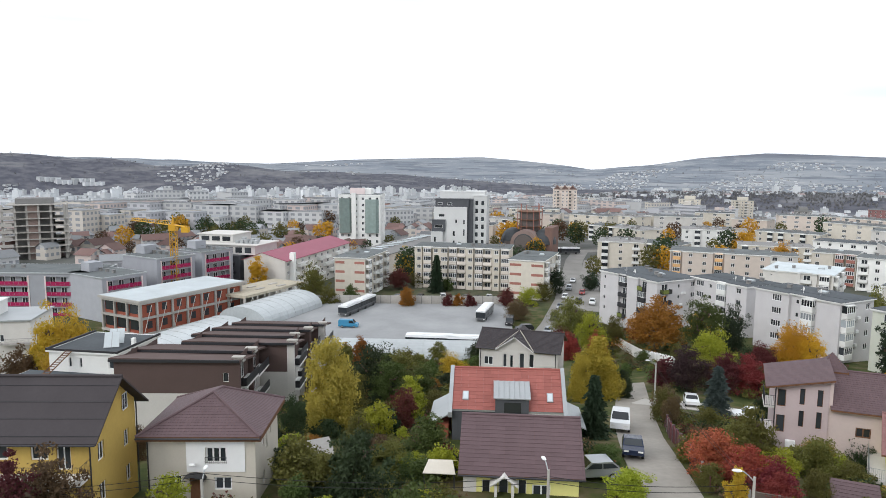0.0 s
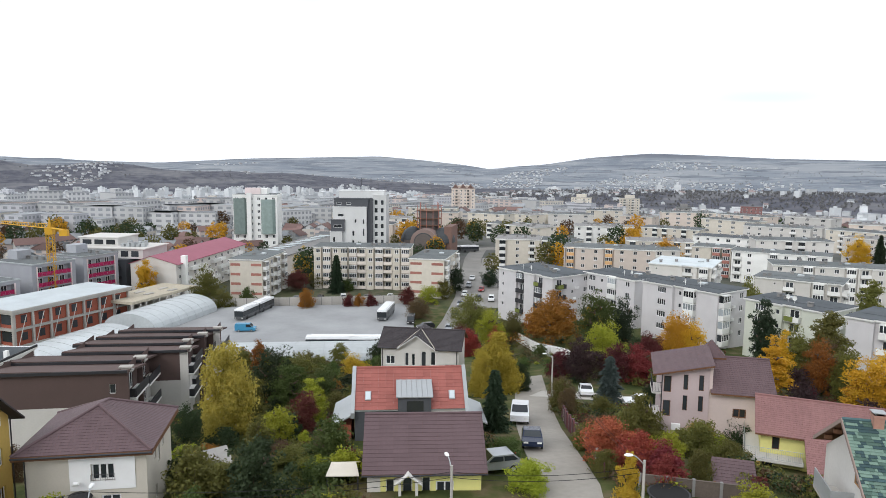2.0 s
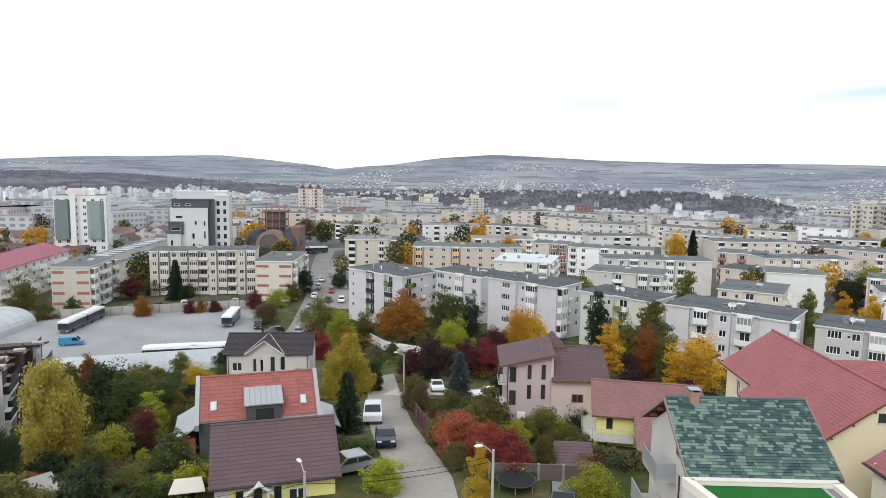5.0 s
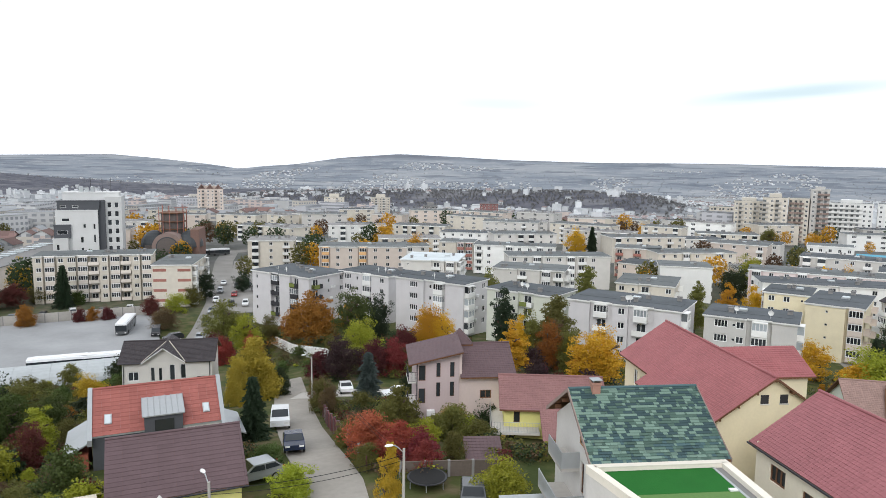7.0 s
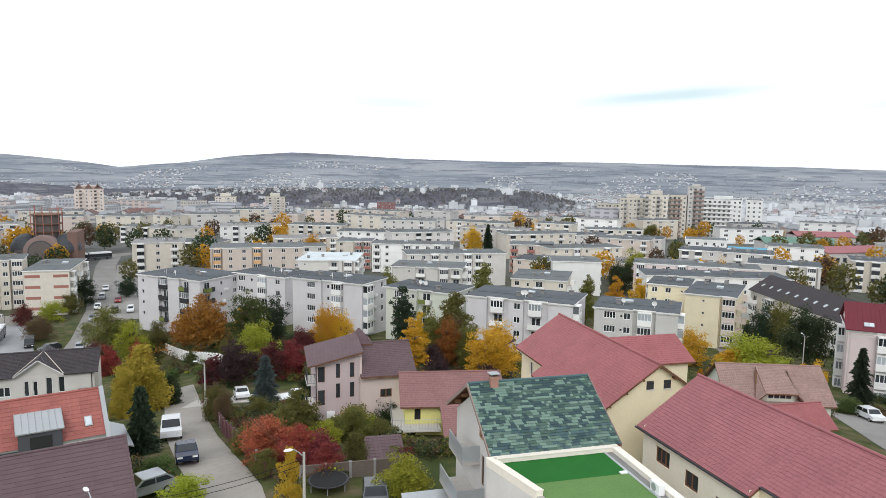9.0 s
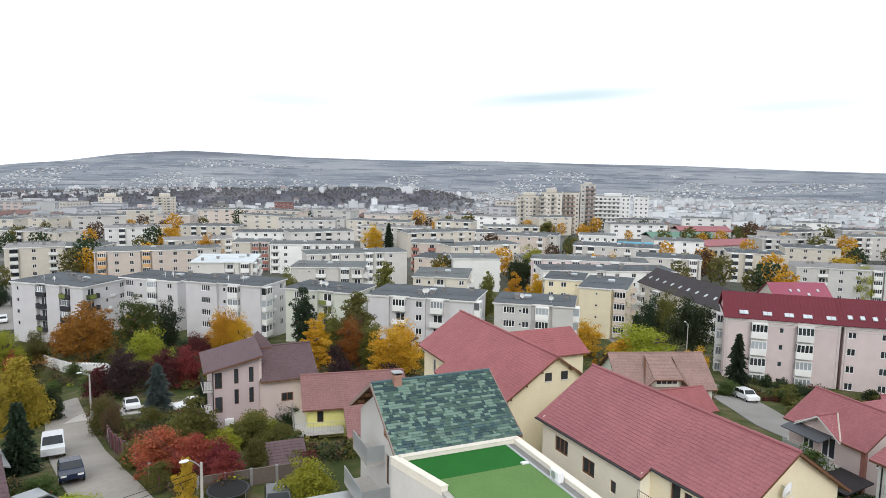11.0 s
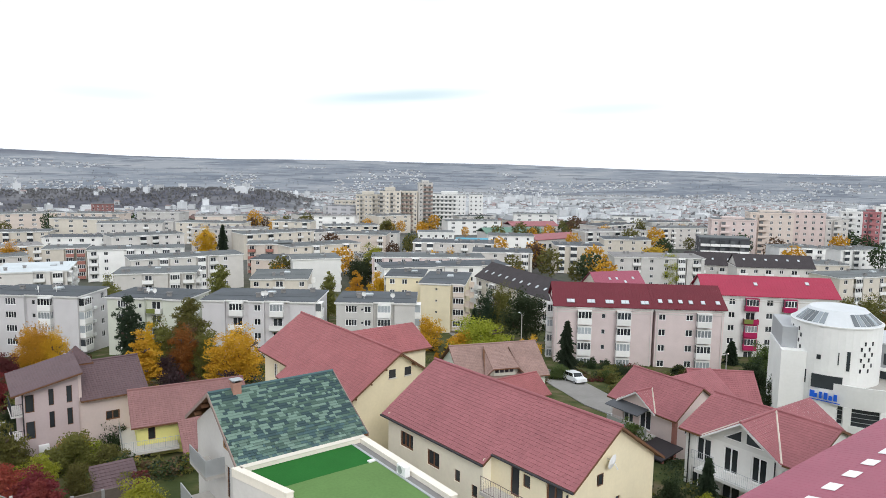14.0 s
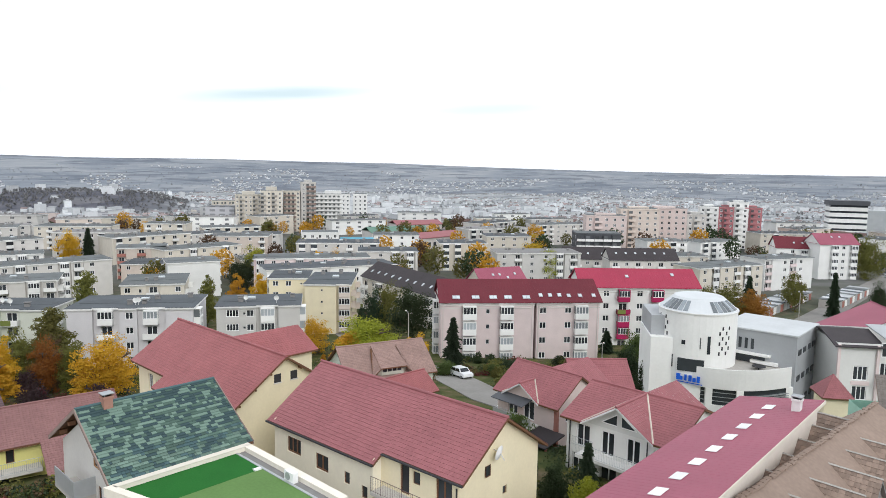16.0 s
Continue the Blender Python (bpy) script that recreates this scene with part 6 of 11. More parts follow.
    part("garage", MB().wall((-4.6, 1.2), (1, 0), 3.6, -3, 1.0, [(1.0, 2.6, -0.1, 0.4)], 0.3).box(-4.6, -1.0, 1.6, 5.5, -3, 1.0).box(-4.7, -0.9, 1.1, 5.6, 1.0, 1.15), CONCRETE, h, "bare block garage with a slot window")
    part("garage_roof", MB().plate([(-4.4, 2.6, 1.2), (-0.1, 2.6, 1.2), (-0.1, 5.9, 2.4), (-4.4, 5.9, 2.4)], 0.1), METAL, h)


def house_long(ridge_a, ridge_b, zr, w, he_drop, ground, label):
    """A long gabled house: its ridge from a to b (the near end), half width w; local x runs along the ridge, y away from the lit slope."""
    turn = math.degrees(math.atan2(ridge_b[1] - ridge_a[1], ridge_b[0] - ridge_a[0]))
    L = math.hypot(ridge_b[0] - ridge_a[0], ridge_b[1] - ridge_a[1])
    d = Vector((math.cos(radians(turn)), math.sin(radians(turn))))
    n = Vector((d.y, -d.x))
    o = Vector(ridge_a) + n * w
    h = house(o.x, o.y, ground, turn, label)
    he, hr = zr - he_drop - ground, zr - ground
    return h, L, 2 * w, he, hr
def house_long_far():
    h, L, D, he, hr = house_long((50.6, 46.8), (44.2, 30.8), 28.2, 4.1, 2.8, 15.8, "pale yellow three-storey house with long red tiled roof")
    gov, ov = 0.5, 0.5
    w = [("f", 2.0, 7.0, 0.9, 1.5), ("f", 3.5, 7.3, 0.5, 0.9, 1), ("f", 2.0, 4.0, 0.9, 1.4), ("r", 4.6, 7.2, 0.7, 0.7, 1), ("r", 4.6, 3.8, 0.7, 0.8, 1)]
    house_walls(h, L, D, he, hr, YELLOW, w)
    for u in (3.25, 4.75):
        g = part("gable_opening", MB().box(L - 0.02, L + 0.02, u, u + 0.62, he + 0.75, he + 1.42), DARKMETAL, h, "dark unglazed gable opening")
        part("sill", MB().box(L, L + 0.1, u - 0.05, u + 0.67, he + 0.68, he + 0.75), WARMWHITE, g)
    k = (hr - he) / (D / 2)
    j = 6.2
    slope(h, "roof_slope", (-gov, -ov, he - ov * k), (j, -ov, he - ov * k), (j, D / 2, hr), (-gov, D / 2, hr), TILE_RED, WOOD, 0.25, 0.26)
    slope(h, "roof_slope", (j, -1.6, he - 1.6 * k), (L + gov, -1.6, he - 1.6 * k), (L + gov, D / 2, hr), (j, D / 2, hr), TILE_RED, WOOD, 0.25, 0.26)
    slope(h, "roof_slope", (L + gov, D + ov, he - ov * k), (-gov, D + ov, he - ov * k), (-gov, D / 2, hr), (L + gov, D / 2, hr), TILE_RED, WOOD, 0.25, 0.26)
    part("ridge_cap", MB().tube((-gov, D / 2, hr + 0.04), (L + gov, D / 2, hr + 0.04), 0.11, 0.11, 8), TILE_RED, h)
    part("projecting_wall", MB().prism([(j + 0.2, -1.1), (L, -1.1), (L, 0), (j + 0.2, 0)], -3, he - 1.1 * k - 0.15), YELLOW, h)
    part("balcony", MB().box(0, j, -1.2, 0, 5.6, 5.8), WARMWHITE, h)
    railing(h, 0, -1.15, j, -1.15, 5.8)
    wing = part("wing", MB().prism([(3.0, D), (9.0, D), (9.0, D + 4.5), (3.0, D + 4.5)], -3, he + 0.2), YELLOW, h)
    slope(h, "roof_slope", (9.4, D - 2, he + 0.1), (9.4, D + 5, he + 0.1), (6.0, D + 5, he + 1.9), (6.0, D - 2, he + 1.9), TILE_RED, WOOD, 0.25, 0.26)
    slope(h, "roof_slope", (2.6, D + 5, he + 0.1), (2.6, D - 2, he + 0.1), (6.0, D - 2, he + 1.9), (6.0, D + 5, he + 1.9), TILE_RED, WOOD, 0.25, 0.26)
    for i in range(7):
        part("rafter_end", MB().box(L + 0.05, L + gov, i * D / 6 - 0.06, i * D / 6 + 0.06, 0, 0.14), WOOD, h, m=pose(0, 0, (he + min(i, 6 - i) * D / 6 * k) - 0.3))


def house_long_near():
    h, L, D, he, hr = house_long((42.6, 26.0), (37.3, 10.9), 28.65, 3.95, 2.62, 18.8, "pale yellow house with long wine-red tiled roof and dish")
    gov, ov = 0.45, 0.5
    k = (hr - he) / (D / 2)
    j = 10.2
    w = [("f", 11.6, 5.15, 0.75, 1.85, 1), ("f", 12.6, 6.0, 0.6, 0.8, 1), ("f", 14.4, 5.15, 1.2, 1.85, 2), ("f", 11.2, 2.2, 1.8, 2.0, 3), ("f", 14.0, 2.2, 1.0, 2.0, 2), ("r", 2.4, 6.6, 0.5, 0.7, 1), ("r", 4.2, 4.9, 0.45, 0.55, 1), ("r", 4.2, 2.4, 0.5, 0.7, 1)]
    house_walls(h, L, D, he, hr, YELLOW, w, frame_mat=WOOD)
    slope(h, "roof_slope", (-gov, -0.85, he - 0.85 * k), (j, -0.85, he - 0.85 * k), (j, D / 2, hr), (-gov, D / 2, hr), TILE_WINE, WOOD)
    slope(h, "roof_slope", (j, -0.1, he - 0.1 * k), (L + gov, -0.1, he - 0.1 * k), (L + gov, D / 2, hr), (j, D / 2, hr), TILE_WINE, WOOD)
    slope(h, "roof_slope", (L + gov, D + ov, he - ov * k), (-gov, D + ov, he - ov * k), (-gov, D / 2, hr), (L + gov, D / 2, hr), TILE_WINE, WOOD)
    part("ridge_cap", MB().tube((-gov, D / 2, hr + 0.04), (L + gov, D / 2, hr + 0.04), 0.11, 0.11, 8), TILE_WINE, h)
    front = [(1.6, 5.0, 1.5, 1.1, 3), (4.6, 4.7, 1.3, 1.1, 2), (7.4, 4.6, 0.55, 0.8, 1), (9.0, 4.2, 0.55, 0.8, 1), (1.6, 1.8, 1.5, 1.3, 3), (4.6, 1.8, 1.4, 1.3, 3)]
    part("projecting_wall", MB().wall((0.2, -0.7), (1, 0), 9.8, -3, he - 0.75 * k, [(u - 0.2, u - 0.2 + ww, z, z + hh) for u, z, ww, hh, s in front], 0.2).wall((10.0, -0.7), (0, 1), 0.7, -3, he - 0.3, []).wall((0.2, 0), (0, -1), 0.7, -3, he - 0.3, []), PALEWALL, h)
    for u, z, ww, hh, s in front:
        window(h, pose(u, -0.6, z), ww, hh, s, WOOD)
    part("balcony", MB().box(j, L, -1.1, 0, 4.9, 5.1), WARMWHITE, h)
    railing(h, j, -1.05, L, -1.05, 5.1, 0.95, TILE_BROWN); railing(h, L, -1.05, L, 0, 5.1, 0.95, TILE_BROWN)
    gutter(h, (-gov, -0.95, he - 0.85 * k - 0.05), (j, -0.95, he - 0.85 * k - 0.05)); gutter(h, (j, -0.2, he - 0.1 * k - 0.05), (L + gov, -0.2, he - 0.1 * k - 0.05))
    pipe(h, 0.3, -0.6, -1, he - 0.8); pipe(h, L, -0.1, -1, he - 0.4)
    dish = MB()
    n = 14
    for i in range(n):
        a, b = 2 * math.pi * i / n, 2 * math.pi * (i + 1) / n
        dish.face([(0, 0, 0), (0.45 * math.cos(a), 0.12, 0.45 * math.sin(a)), (0.45 * math.cos(b), 0.12, 0.45 * math.sin(b))])
    dd = part("satellite_dish", dish, PVC, h, m=pose(L + 0.45, 3.3, 7.9, 10, 0, 100))
    part("dish_arm", MB().bar((0, 0, 0), (0, 0.6, 0.1), 0.03).bar((0, 0, 0), (0, -0.3, -0.3), 0.04), METAL, dd)


def house_dormer():
    h = house(76.5, 43.0, 11.8, -41, "low house with faded brown tiled roof and dormer")
    L, D, he, hr = 12.0, 9, 3.6, 6.8
    house_walls(h, L, D, he, hr, OFFGREEN, [("f", 2, 1.2, 1.2, 1.2), ("f", 9, 1.2, 1.2, 1.2)])
    gable(h, L, D, he, hr, 0.5, 0.5, TILE_FADED, WOOD, "x", 0.25, 0.26)
    part("dormer", MB().prism([(3.6, 0.4), (4.4, -0.2), (7.4, -0.2), (8.2, 0.4), (8.2, 3), (3.6, 3)], 3.6, 4.7), OFFGREEN, h)
    for x in (4.5, 5.2, 5.9, 6.6):
        part("dormer_window", MB().box(x, x + 0.55, -0.26, -0.18, 4.05, 4.55), GLASS, h)
    slope(h, "roof_slope", (4.0, -0.7, 4.7), (7.8, -0.7, 4.7), (7.6, 3.6, 6.75), (4.2, 3.6, 6.75), TILE_FADED, WOOD, 0.25, 0.26)
    slope(h, "roof_slope", (3.0, -0.5, 3.6), (4.1, -0.7, 4.7), (4.4, 3.2, 6.6), (4.0, 3.2, 6.4), TILE_FADED, WOOD, 0.25, 0.26)
    slope(h, "roof_slope", (7.7, -0.7, 4.7), (8.8, -0.5, 3.6), (8.0, 3.2, 6.4), (7.5, 3.2, 6.6), TILE_FADED, WOOD, 0.25, 0.26)
    p = house(74.2, 35.0, 11.6, -25, "porch wing with wine-red tiled roof")
    house_walls(p, 6, 5, 3.2, 5.0, OFFGREEN, [])
    gable(p, 6, 5, 3.2, 5.0, 0.5, 0.5, TILE_RED, WOOD, "x", 0.25, 0.26)


def cross_house(h, L, D, he, hr, xc, hw, hc, wall_mat, tile, wins, ov, gov, back, frame_mat=None):
    """A gabled house with a lower or equal gable crossing it at xc, half as wide as hw, ridge at hc; pale valley flashings."""
    R = D / 2
    k = (hr - he) / R
    e = he - ov * k
    yv = (hc - he) / k
    house_walls(h, L, D, he, hr, wall_mat, wins, frame_mat=frame_mat)
    slope(h, "roof_slope", (-gov, -ov, e), (xc - hw, -ov, e), (xc, yv, hc), (-gov, yv, hc), tile, WOOD)
    slope(h, "roof_slope", (xc + hw, -ov, e), (L + gov, -ov, e), (L + gov, yv, hc), (xc, yv, hc), tile, WOOD)
    if hc < hr - 0.1:
        slope(h, "roof_slope", (-gov, yv, hc), (L + gov, yv, hc), (L + gov, R, hr), (-gov, R, hr), tile, WOOD)
    slope(h, "roof_slope", (L + gov, D + ov, e), (-gov, D + ov, e), (-gov, R, hr), (L + gov, R, hr), tile, WOOD)
    f = -ov - 0.15
    slope(h, "roof_slope", (xc - hw, yv, e), (xc - hw, f, e), (xc, f, hc), (xc, yv, hc), tile, PVC)
    slope(h, "roof_slope", (xc + hw, f, e), (xc + hw, yv, e), (xc, yv, hc), (xc, f, hc), tile, PVC)
    q = hw * (hc - he) / (hc - e)
    part("gable_wall", MB().prism([(xc - q, -0.004), (xc + q, -0.004), (xc + q, 0.2), (xc - q, 0.2)], he - 0.3, he).face([(xc - q, -0.004, he), (xc + q, -0.004, he), (xc, -0.004, hc)]), wall_mat, h)
    for s in (-1, 1):
        part("valley_flashing", MB().bar((xc + s * hw, -ov, e + 0.06), (xc, yv, hc + 0.06), 0.1), CREAM, h)
    part("ridge_cap", MB().tube((-gov, R, hr + 0.03), (L + gov, R, hr + 0.03), 0.11, 0.11, 8), tile, h)
    part("ridge_cap", MB().tube((xc, f, hc + 0.03), (xc, yv, hc + 0.03), 0.11, 0.11, 8), tile, h)
    if back:
        y1 = R + back
        slope(h, "roof_slope", (xc + hw, R, e), (xc + hw, y1, e), (xc, y1, hc), (xc, R, hc), tile, PVC)
        slope(h, "roof_slope", (xc - hw, y1, e), (xc - hw, R, e), (xc, R, hc), (xc, y1, hc), tile, PVC)
        w = MB().prism([(xc - q, R), (xc + q, R), (xc + q, y1 - 0.5), (xc - q, y1 - 0.5)], -2, he)
        w.face([(xc - q, y1 - 0.5, he), (xc + q, y1 - 0.5, he), (xc, y1 - 0.5, hc)])
        part("rear_wing", w, wall_mat, h)


def house_dark():
    h = house(5.4, 98.8, 8.0, -16.7, "white house with dark tiled roof and cross gable")
    L, D, he, hr = 11.5, 7.4, 8.2, 10.0
    w = [("f", 0.7, 5.4, 1.4, 1.3), ("f", 3.6, 5.3, 0.5, 1.9, 1), ("f", 4.6, 5.3, 0.45, 1.8, 1), ("f", 6.0, 5.3, 0.7, 2.2, 1), ("f", 7.4, 5.5, 0.7, 2.0, 1), ("f", 9.4, 4.6, 1.5, 1.2), ("f", 3.6, 2.8, 0.5, 1.6, 1), ("f", 4.6, 2.8, 0.5, 1.6, 1), ("f", 6.0, 2.8, 0.6, 1.6, 1), ("f", 7.4, 2.8, 0.6, 1.6, 1)]
    cross_house(h, L, D, he, hr, 5.3, 2.8, 10.0, WARMWHITE, TILE_DARK, w, 0.45, 0.5, 3.4)
    gutter(h, (-0.5, -0.5, he - 0.25), (2.5, -0.5, he - 0.25)); gutter(h, (8.2, -0.5, he - 0.25), (L + 0.5, -0.5, he - 0.25))
    pipe(h, 0.2, -0.12, -1, he - 0.3); pipe(h, L - 0.3, -0.12, -1, he - 0.3)


def house_rose():
    h = house(64.3, 19.25, 16.3, -116, "pale pink house with wine-red cross-gabled roof")
    L, D, he, hr = 7.4, 6.4, 5.0, 7.2
    w = [("f", 1.4, 2.7, 1.2, 1.9, 2), ("f", 3.3, 2.7, 1.4, 1.9, 2), ("r", 1.4, 3.0, 1.1, 1.3), ("f", 1.4, 0.0, 1.6, 2.0, 3), ("r", 3.6, 3.0, 1.0, 1.3)]
    cross_house(h, L, D, he, hr, 3.2, 2.3, 6.2, PALEPINK, TILE_WINE, w, 0.4, 0.4, 0)
    part("rear_wing", MB().box(0.8, 6.2, D - 1, D + 3.2, -2, he), PALEPINK, h)
    slope(h, "roof_slope", (6.6, 3, he - 0.2), (6.6, D + 3.6, he - 0.2), (3.5, D + 3.6, 7.0), (3.5, 3, 7.0), TILE_WINE, WOOD)
    slope(h, "roof_slope", (0.4, D + 3.6, he - 0.2), (0.4, 3, he - 0.2), (3.5, 3, 7.0), (3.5, D + 3.6, 7.0), TILE_WINE, WOOD)
    part("balcony", MB().box(0.6, 5.4, -1.4, 0, 2.35, 2.55), WARMWHITE, h)
    part("balcony_front", MB().box(0.6, 5.4, -1.4, -1.34, 2.55, 3.35), METAL, h, "grey balcony sheet")
    railing(h, 0.6, -1.37, 5.4, -1.37, 2.6, 0.95, METAL)
    part("awning", MB().plate([(0.4, -1.5, 4.4), (4.4, -1.5, 4.4), (4.4, 0, 4.75), (0.4, 0, 4.75)], 0.08), ANTHRA, h, "dark balcony awning")
    part("terrace_roof", MB().plate([(3.4, -2.8, 1.9), (8.4, -2.8, 1.9), (8.4, 0, 2.5), (3.4, 0, 2.5)], 0.12), TILE_DARK, h)
    for x in (3.5, 5.9, 8.3):
        part("post", MB().box(x - 0.1, x + 0.1, -2.7, -2.5, -2, 1.85), STONEBAND, h)
    part("corner_pillar", MB().box(L - 0.3, L + 0.04, -0.05, 0.3, -2, he), STONEBAND, h)
    for z in (2.2, 3.8):
        part("outdoor_unit", MB().box(-0.45, -0.05, 0.3, 1.1, z, z + 0.6), PVC, h, "white air conditioner")
    p = house(73.5, 13.2, 15.0, -66, "low pale house with wine-red roof behind")
    house_walls(p, 6, 6, 4.6, 6.6, PALEPINK, [])
    gable(p, 6, 6, 4.6, 6.6, 0.5, 0.5, TILE_WINE, WOOD, "x", 0.25, 0.26)


def house_white_gables():
    h = house(54.45, 10.35, 18.0, -112.9, "white house with wine-red cross-gabled roof and triangular windows")
    L, D, he, hr = 9.2, 8.4, 5.2, 7.0
    w = [("f", 0.9, 2.75, 1.3, 1.9, 2), ("f", 3.2, 2.65, 1.2, 2.0, 2), ("f", 5.4, 2.65, 1.2, 2.0, 2), ("f", 0.6, 0.1, 1.1, 2.0, 2), ("f", 3.2, 0.1, 1.5, 2.1, 2), ("f", 5.6, 0.1, 1.2, 2.0, 2), ("f", 7.7, 2.7, 1.1, 1.7, 2), ("r", 1.0, 3.0, 1.1, 1.6, 2)]
    cross_house(h, L, D, he, hr, 4.75, 3.1, 7.0, WHITE, TILE_WINE, w, 0.5, 0.4, 5.2)
    for s in (-1, 1):
        x0 = 4.75 + 0.22 * s
        part("gable_window", MB().face([(x0, -0.02, 5.35), (x0 + s * 1.25, -0.02, 5.35), (x0, -0.02, 6.15)][::s]), GLASS, h)
        part("window_trim", MB().bar((x0, -0.04, 5.33), (x0 + s * 1.3, -0.04, 5.33), 0.05).bar((x0 + s * 1.3, -0.04, 5.33), (x0, -0.04, 6.2), 0.05), PVC, h)
    part("balcony", MB().box(1.6, L + 0.2, -1.2, 0, 2.3, 2.55), WHITE, h)
    railing(h, 1.6, -1.15, L + 0.2, -1.15, 2.55, 0.9, METAL)
    railing(h, 0.6, -0.1, 2.5, -0.1, 2.75, 0.7, METAL)
    for x in (0.35, 7.2):
        pipe(h, x, -0.1, -1, he - 0.2)


def house_red_sheet():
    """A long pink-red pitched roof with a row of skylights, its wall to the unfinished house."""
    h = house(27.6, -0.6, 17.6, -20.5, "long house with rose-red sheet roof and skylights")
    L, D = 22, 6.0
    y0, z0 = 1.3, 10.87
    part("wall", shell(MB(), L, 4.4, -2, 9.6, {"f": [(x, x + 0.5, 7.2, 8.6) for x in (3.0, 7.5, 12.0, 16.5)]}), BEIGE, h, m=pose(0, 1.6, 0))
    part("roof", MB().plate([(-0.4, y0, z0), (L + 0.4, y0, z0), (L + 0.4, D + 0.6, 9.9), (-0.4, D + 0.6, 9.9)], 0.2), PINK_SHEET, h)
    part("front_wall", MB().box(0, L, 1.59, 1.85, 9.6, 10.6), BEIGE, h)
    part("eave_board", MB().box(-0.4, L + 0.4, y0 - 0.06, y0 - 0.005, z0 - 0.24, z0 - 0.02), CREAM, h)
    seam = MB()
    for i in range(61):
        x = -0.4 + (L + 0.8) * i / 60
        seam.bar((x, y0, z0), (x, D + 0.6, 9.9), 0.007)
    ob = part("roof_seams", seam, PINK_SHEET, h); ob["kind"] = "stuff"
    for i in range(8):
        part("roof_window", MB().plate([(0, 0, 0), (1.0, 0, 0), (1.0, 0.62, -0.1135), (0, 0.62, -0.1135)], 0.03), PVC, h, "white flush roof window", m=pose(3.2 + 2.3 * i, 3.6, 11.2 - 4.1 * 0.183 + 0.05))
    chimney(h, L - 2.5, 2.2, 10.4, 11.5, WHITE, 0.5)


def house_unfinished():
    h = house(34.3, -1.84, 17.0, -25.7, "unfinished house with bare clay-brown roof and tiled dormers")
    part("wall", shell(MB(), 26, 8.2, -2, 7.6, {}), BEIGE, h, m=pose(-5.6, -5.6, 0))
    part("roof_slope", MB().plate([(21, 2.6, 8.4), (-6, 2.6, 8.4), (-6, 0, 10.5), (21, 0, 10.5)], 0.2), TILE_OLD, h, "bare clay-brown roof sheet")
    part("roof_slope", MB().plate([(-6, -6.2, 7.0), (21, -6.2, 7.0), (21, 0, 10.5), (-6, 0, 10.5)], 0.2), TILE_OLD, h, "bare clay-brown roof sheet")
    rnd = random.Random(4)
    for i in range(54):
        x = -6 + 0.5 * i
        part("ridge_tile", MB().box(0, 0.44, -0.14, 0.14, 0, 0.1), TILE_OLD, h, m=pose(x, rnd.uniform(-0.05, 0.05), 10.46 + rnd.uniform(0, 0.04), 0, 0, rnd.uniform(-9, 9)))
    def dormer(x, s, hw, zt, y0, y1, drop):
        d = part("dormer", MB().box(x - hw + 0.2, x + hw - 0.2, min(y0, y1 * 0.94), max(y0, y1 * 0.94), 7.2, zt - drop), CONCRETE, h, "bare block dormer")
        a, b = (y0, y1) if s > 0 else (y1, y0)
        slope(d, "dormer_roof", (x - hw, b, zt - drop), (x - hw, a, zt - drop), (x, a, zt), (x, b, zt), TILE_OLD, DARKCONC, 0.3, 0.3)
        slope(d, "dormer_roof", (x + hw, a, zt - drop), (x + hw, b, zt - drop), (x, b, zt), (x, a, zt), TILE_OLD, DARKCONC, 0.3, 0.3)
        part("dormer_gable", MB().face([(x - hw + 0.2, y1 * 0.94, zt - drop), (x + hw - 0.2, y1 * 0.94, zt - drop), (x, y1 * 0.94, zt - 0.1)]), DARKCONC, d)
        part("dormer_ridge", MB().bar((x, y0, zt + 0.04), (x, y1, zt + 0.04), 0.09), CONCRETE, d)
    for x in (16.9, 14.1, 11.1, 8.1, 5.1, 2.1):
        dormer(x, 1, 1.35, 10.1, 0.3, 3.2, 1.3)
    for x in (14.6, 11.9, 9.1, 6.3, 3.5):
        dormer(x, -1, 1.15, 9.9, -0.9, -3.6, 1.3)


house_ochre(); house_beige(); house_terraces(); house_modern(); house_red_grey(); house_brown(); house_dark(); house_pink(); house_lemon()
house_green(); house_long_far(); house_long_near(); house_dormer(); house_rose(); house_white_gables(); house_red_sheet(); house_unfinished()


# ---- the white office with the round tower ----
CLAD = mat("pale grey metal cladding", (0.36, 0.375, 0.39), 0.5, 0.06, 3, 0.05)
SLATEGLASS = glass_mat("grey roof glass", (0.22, 0.25, 0.27), 0.15)


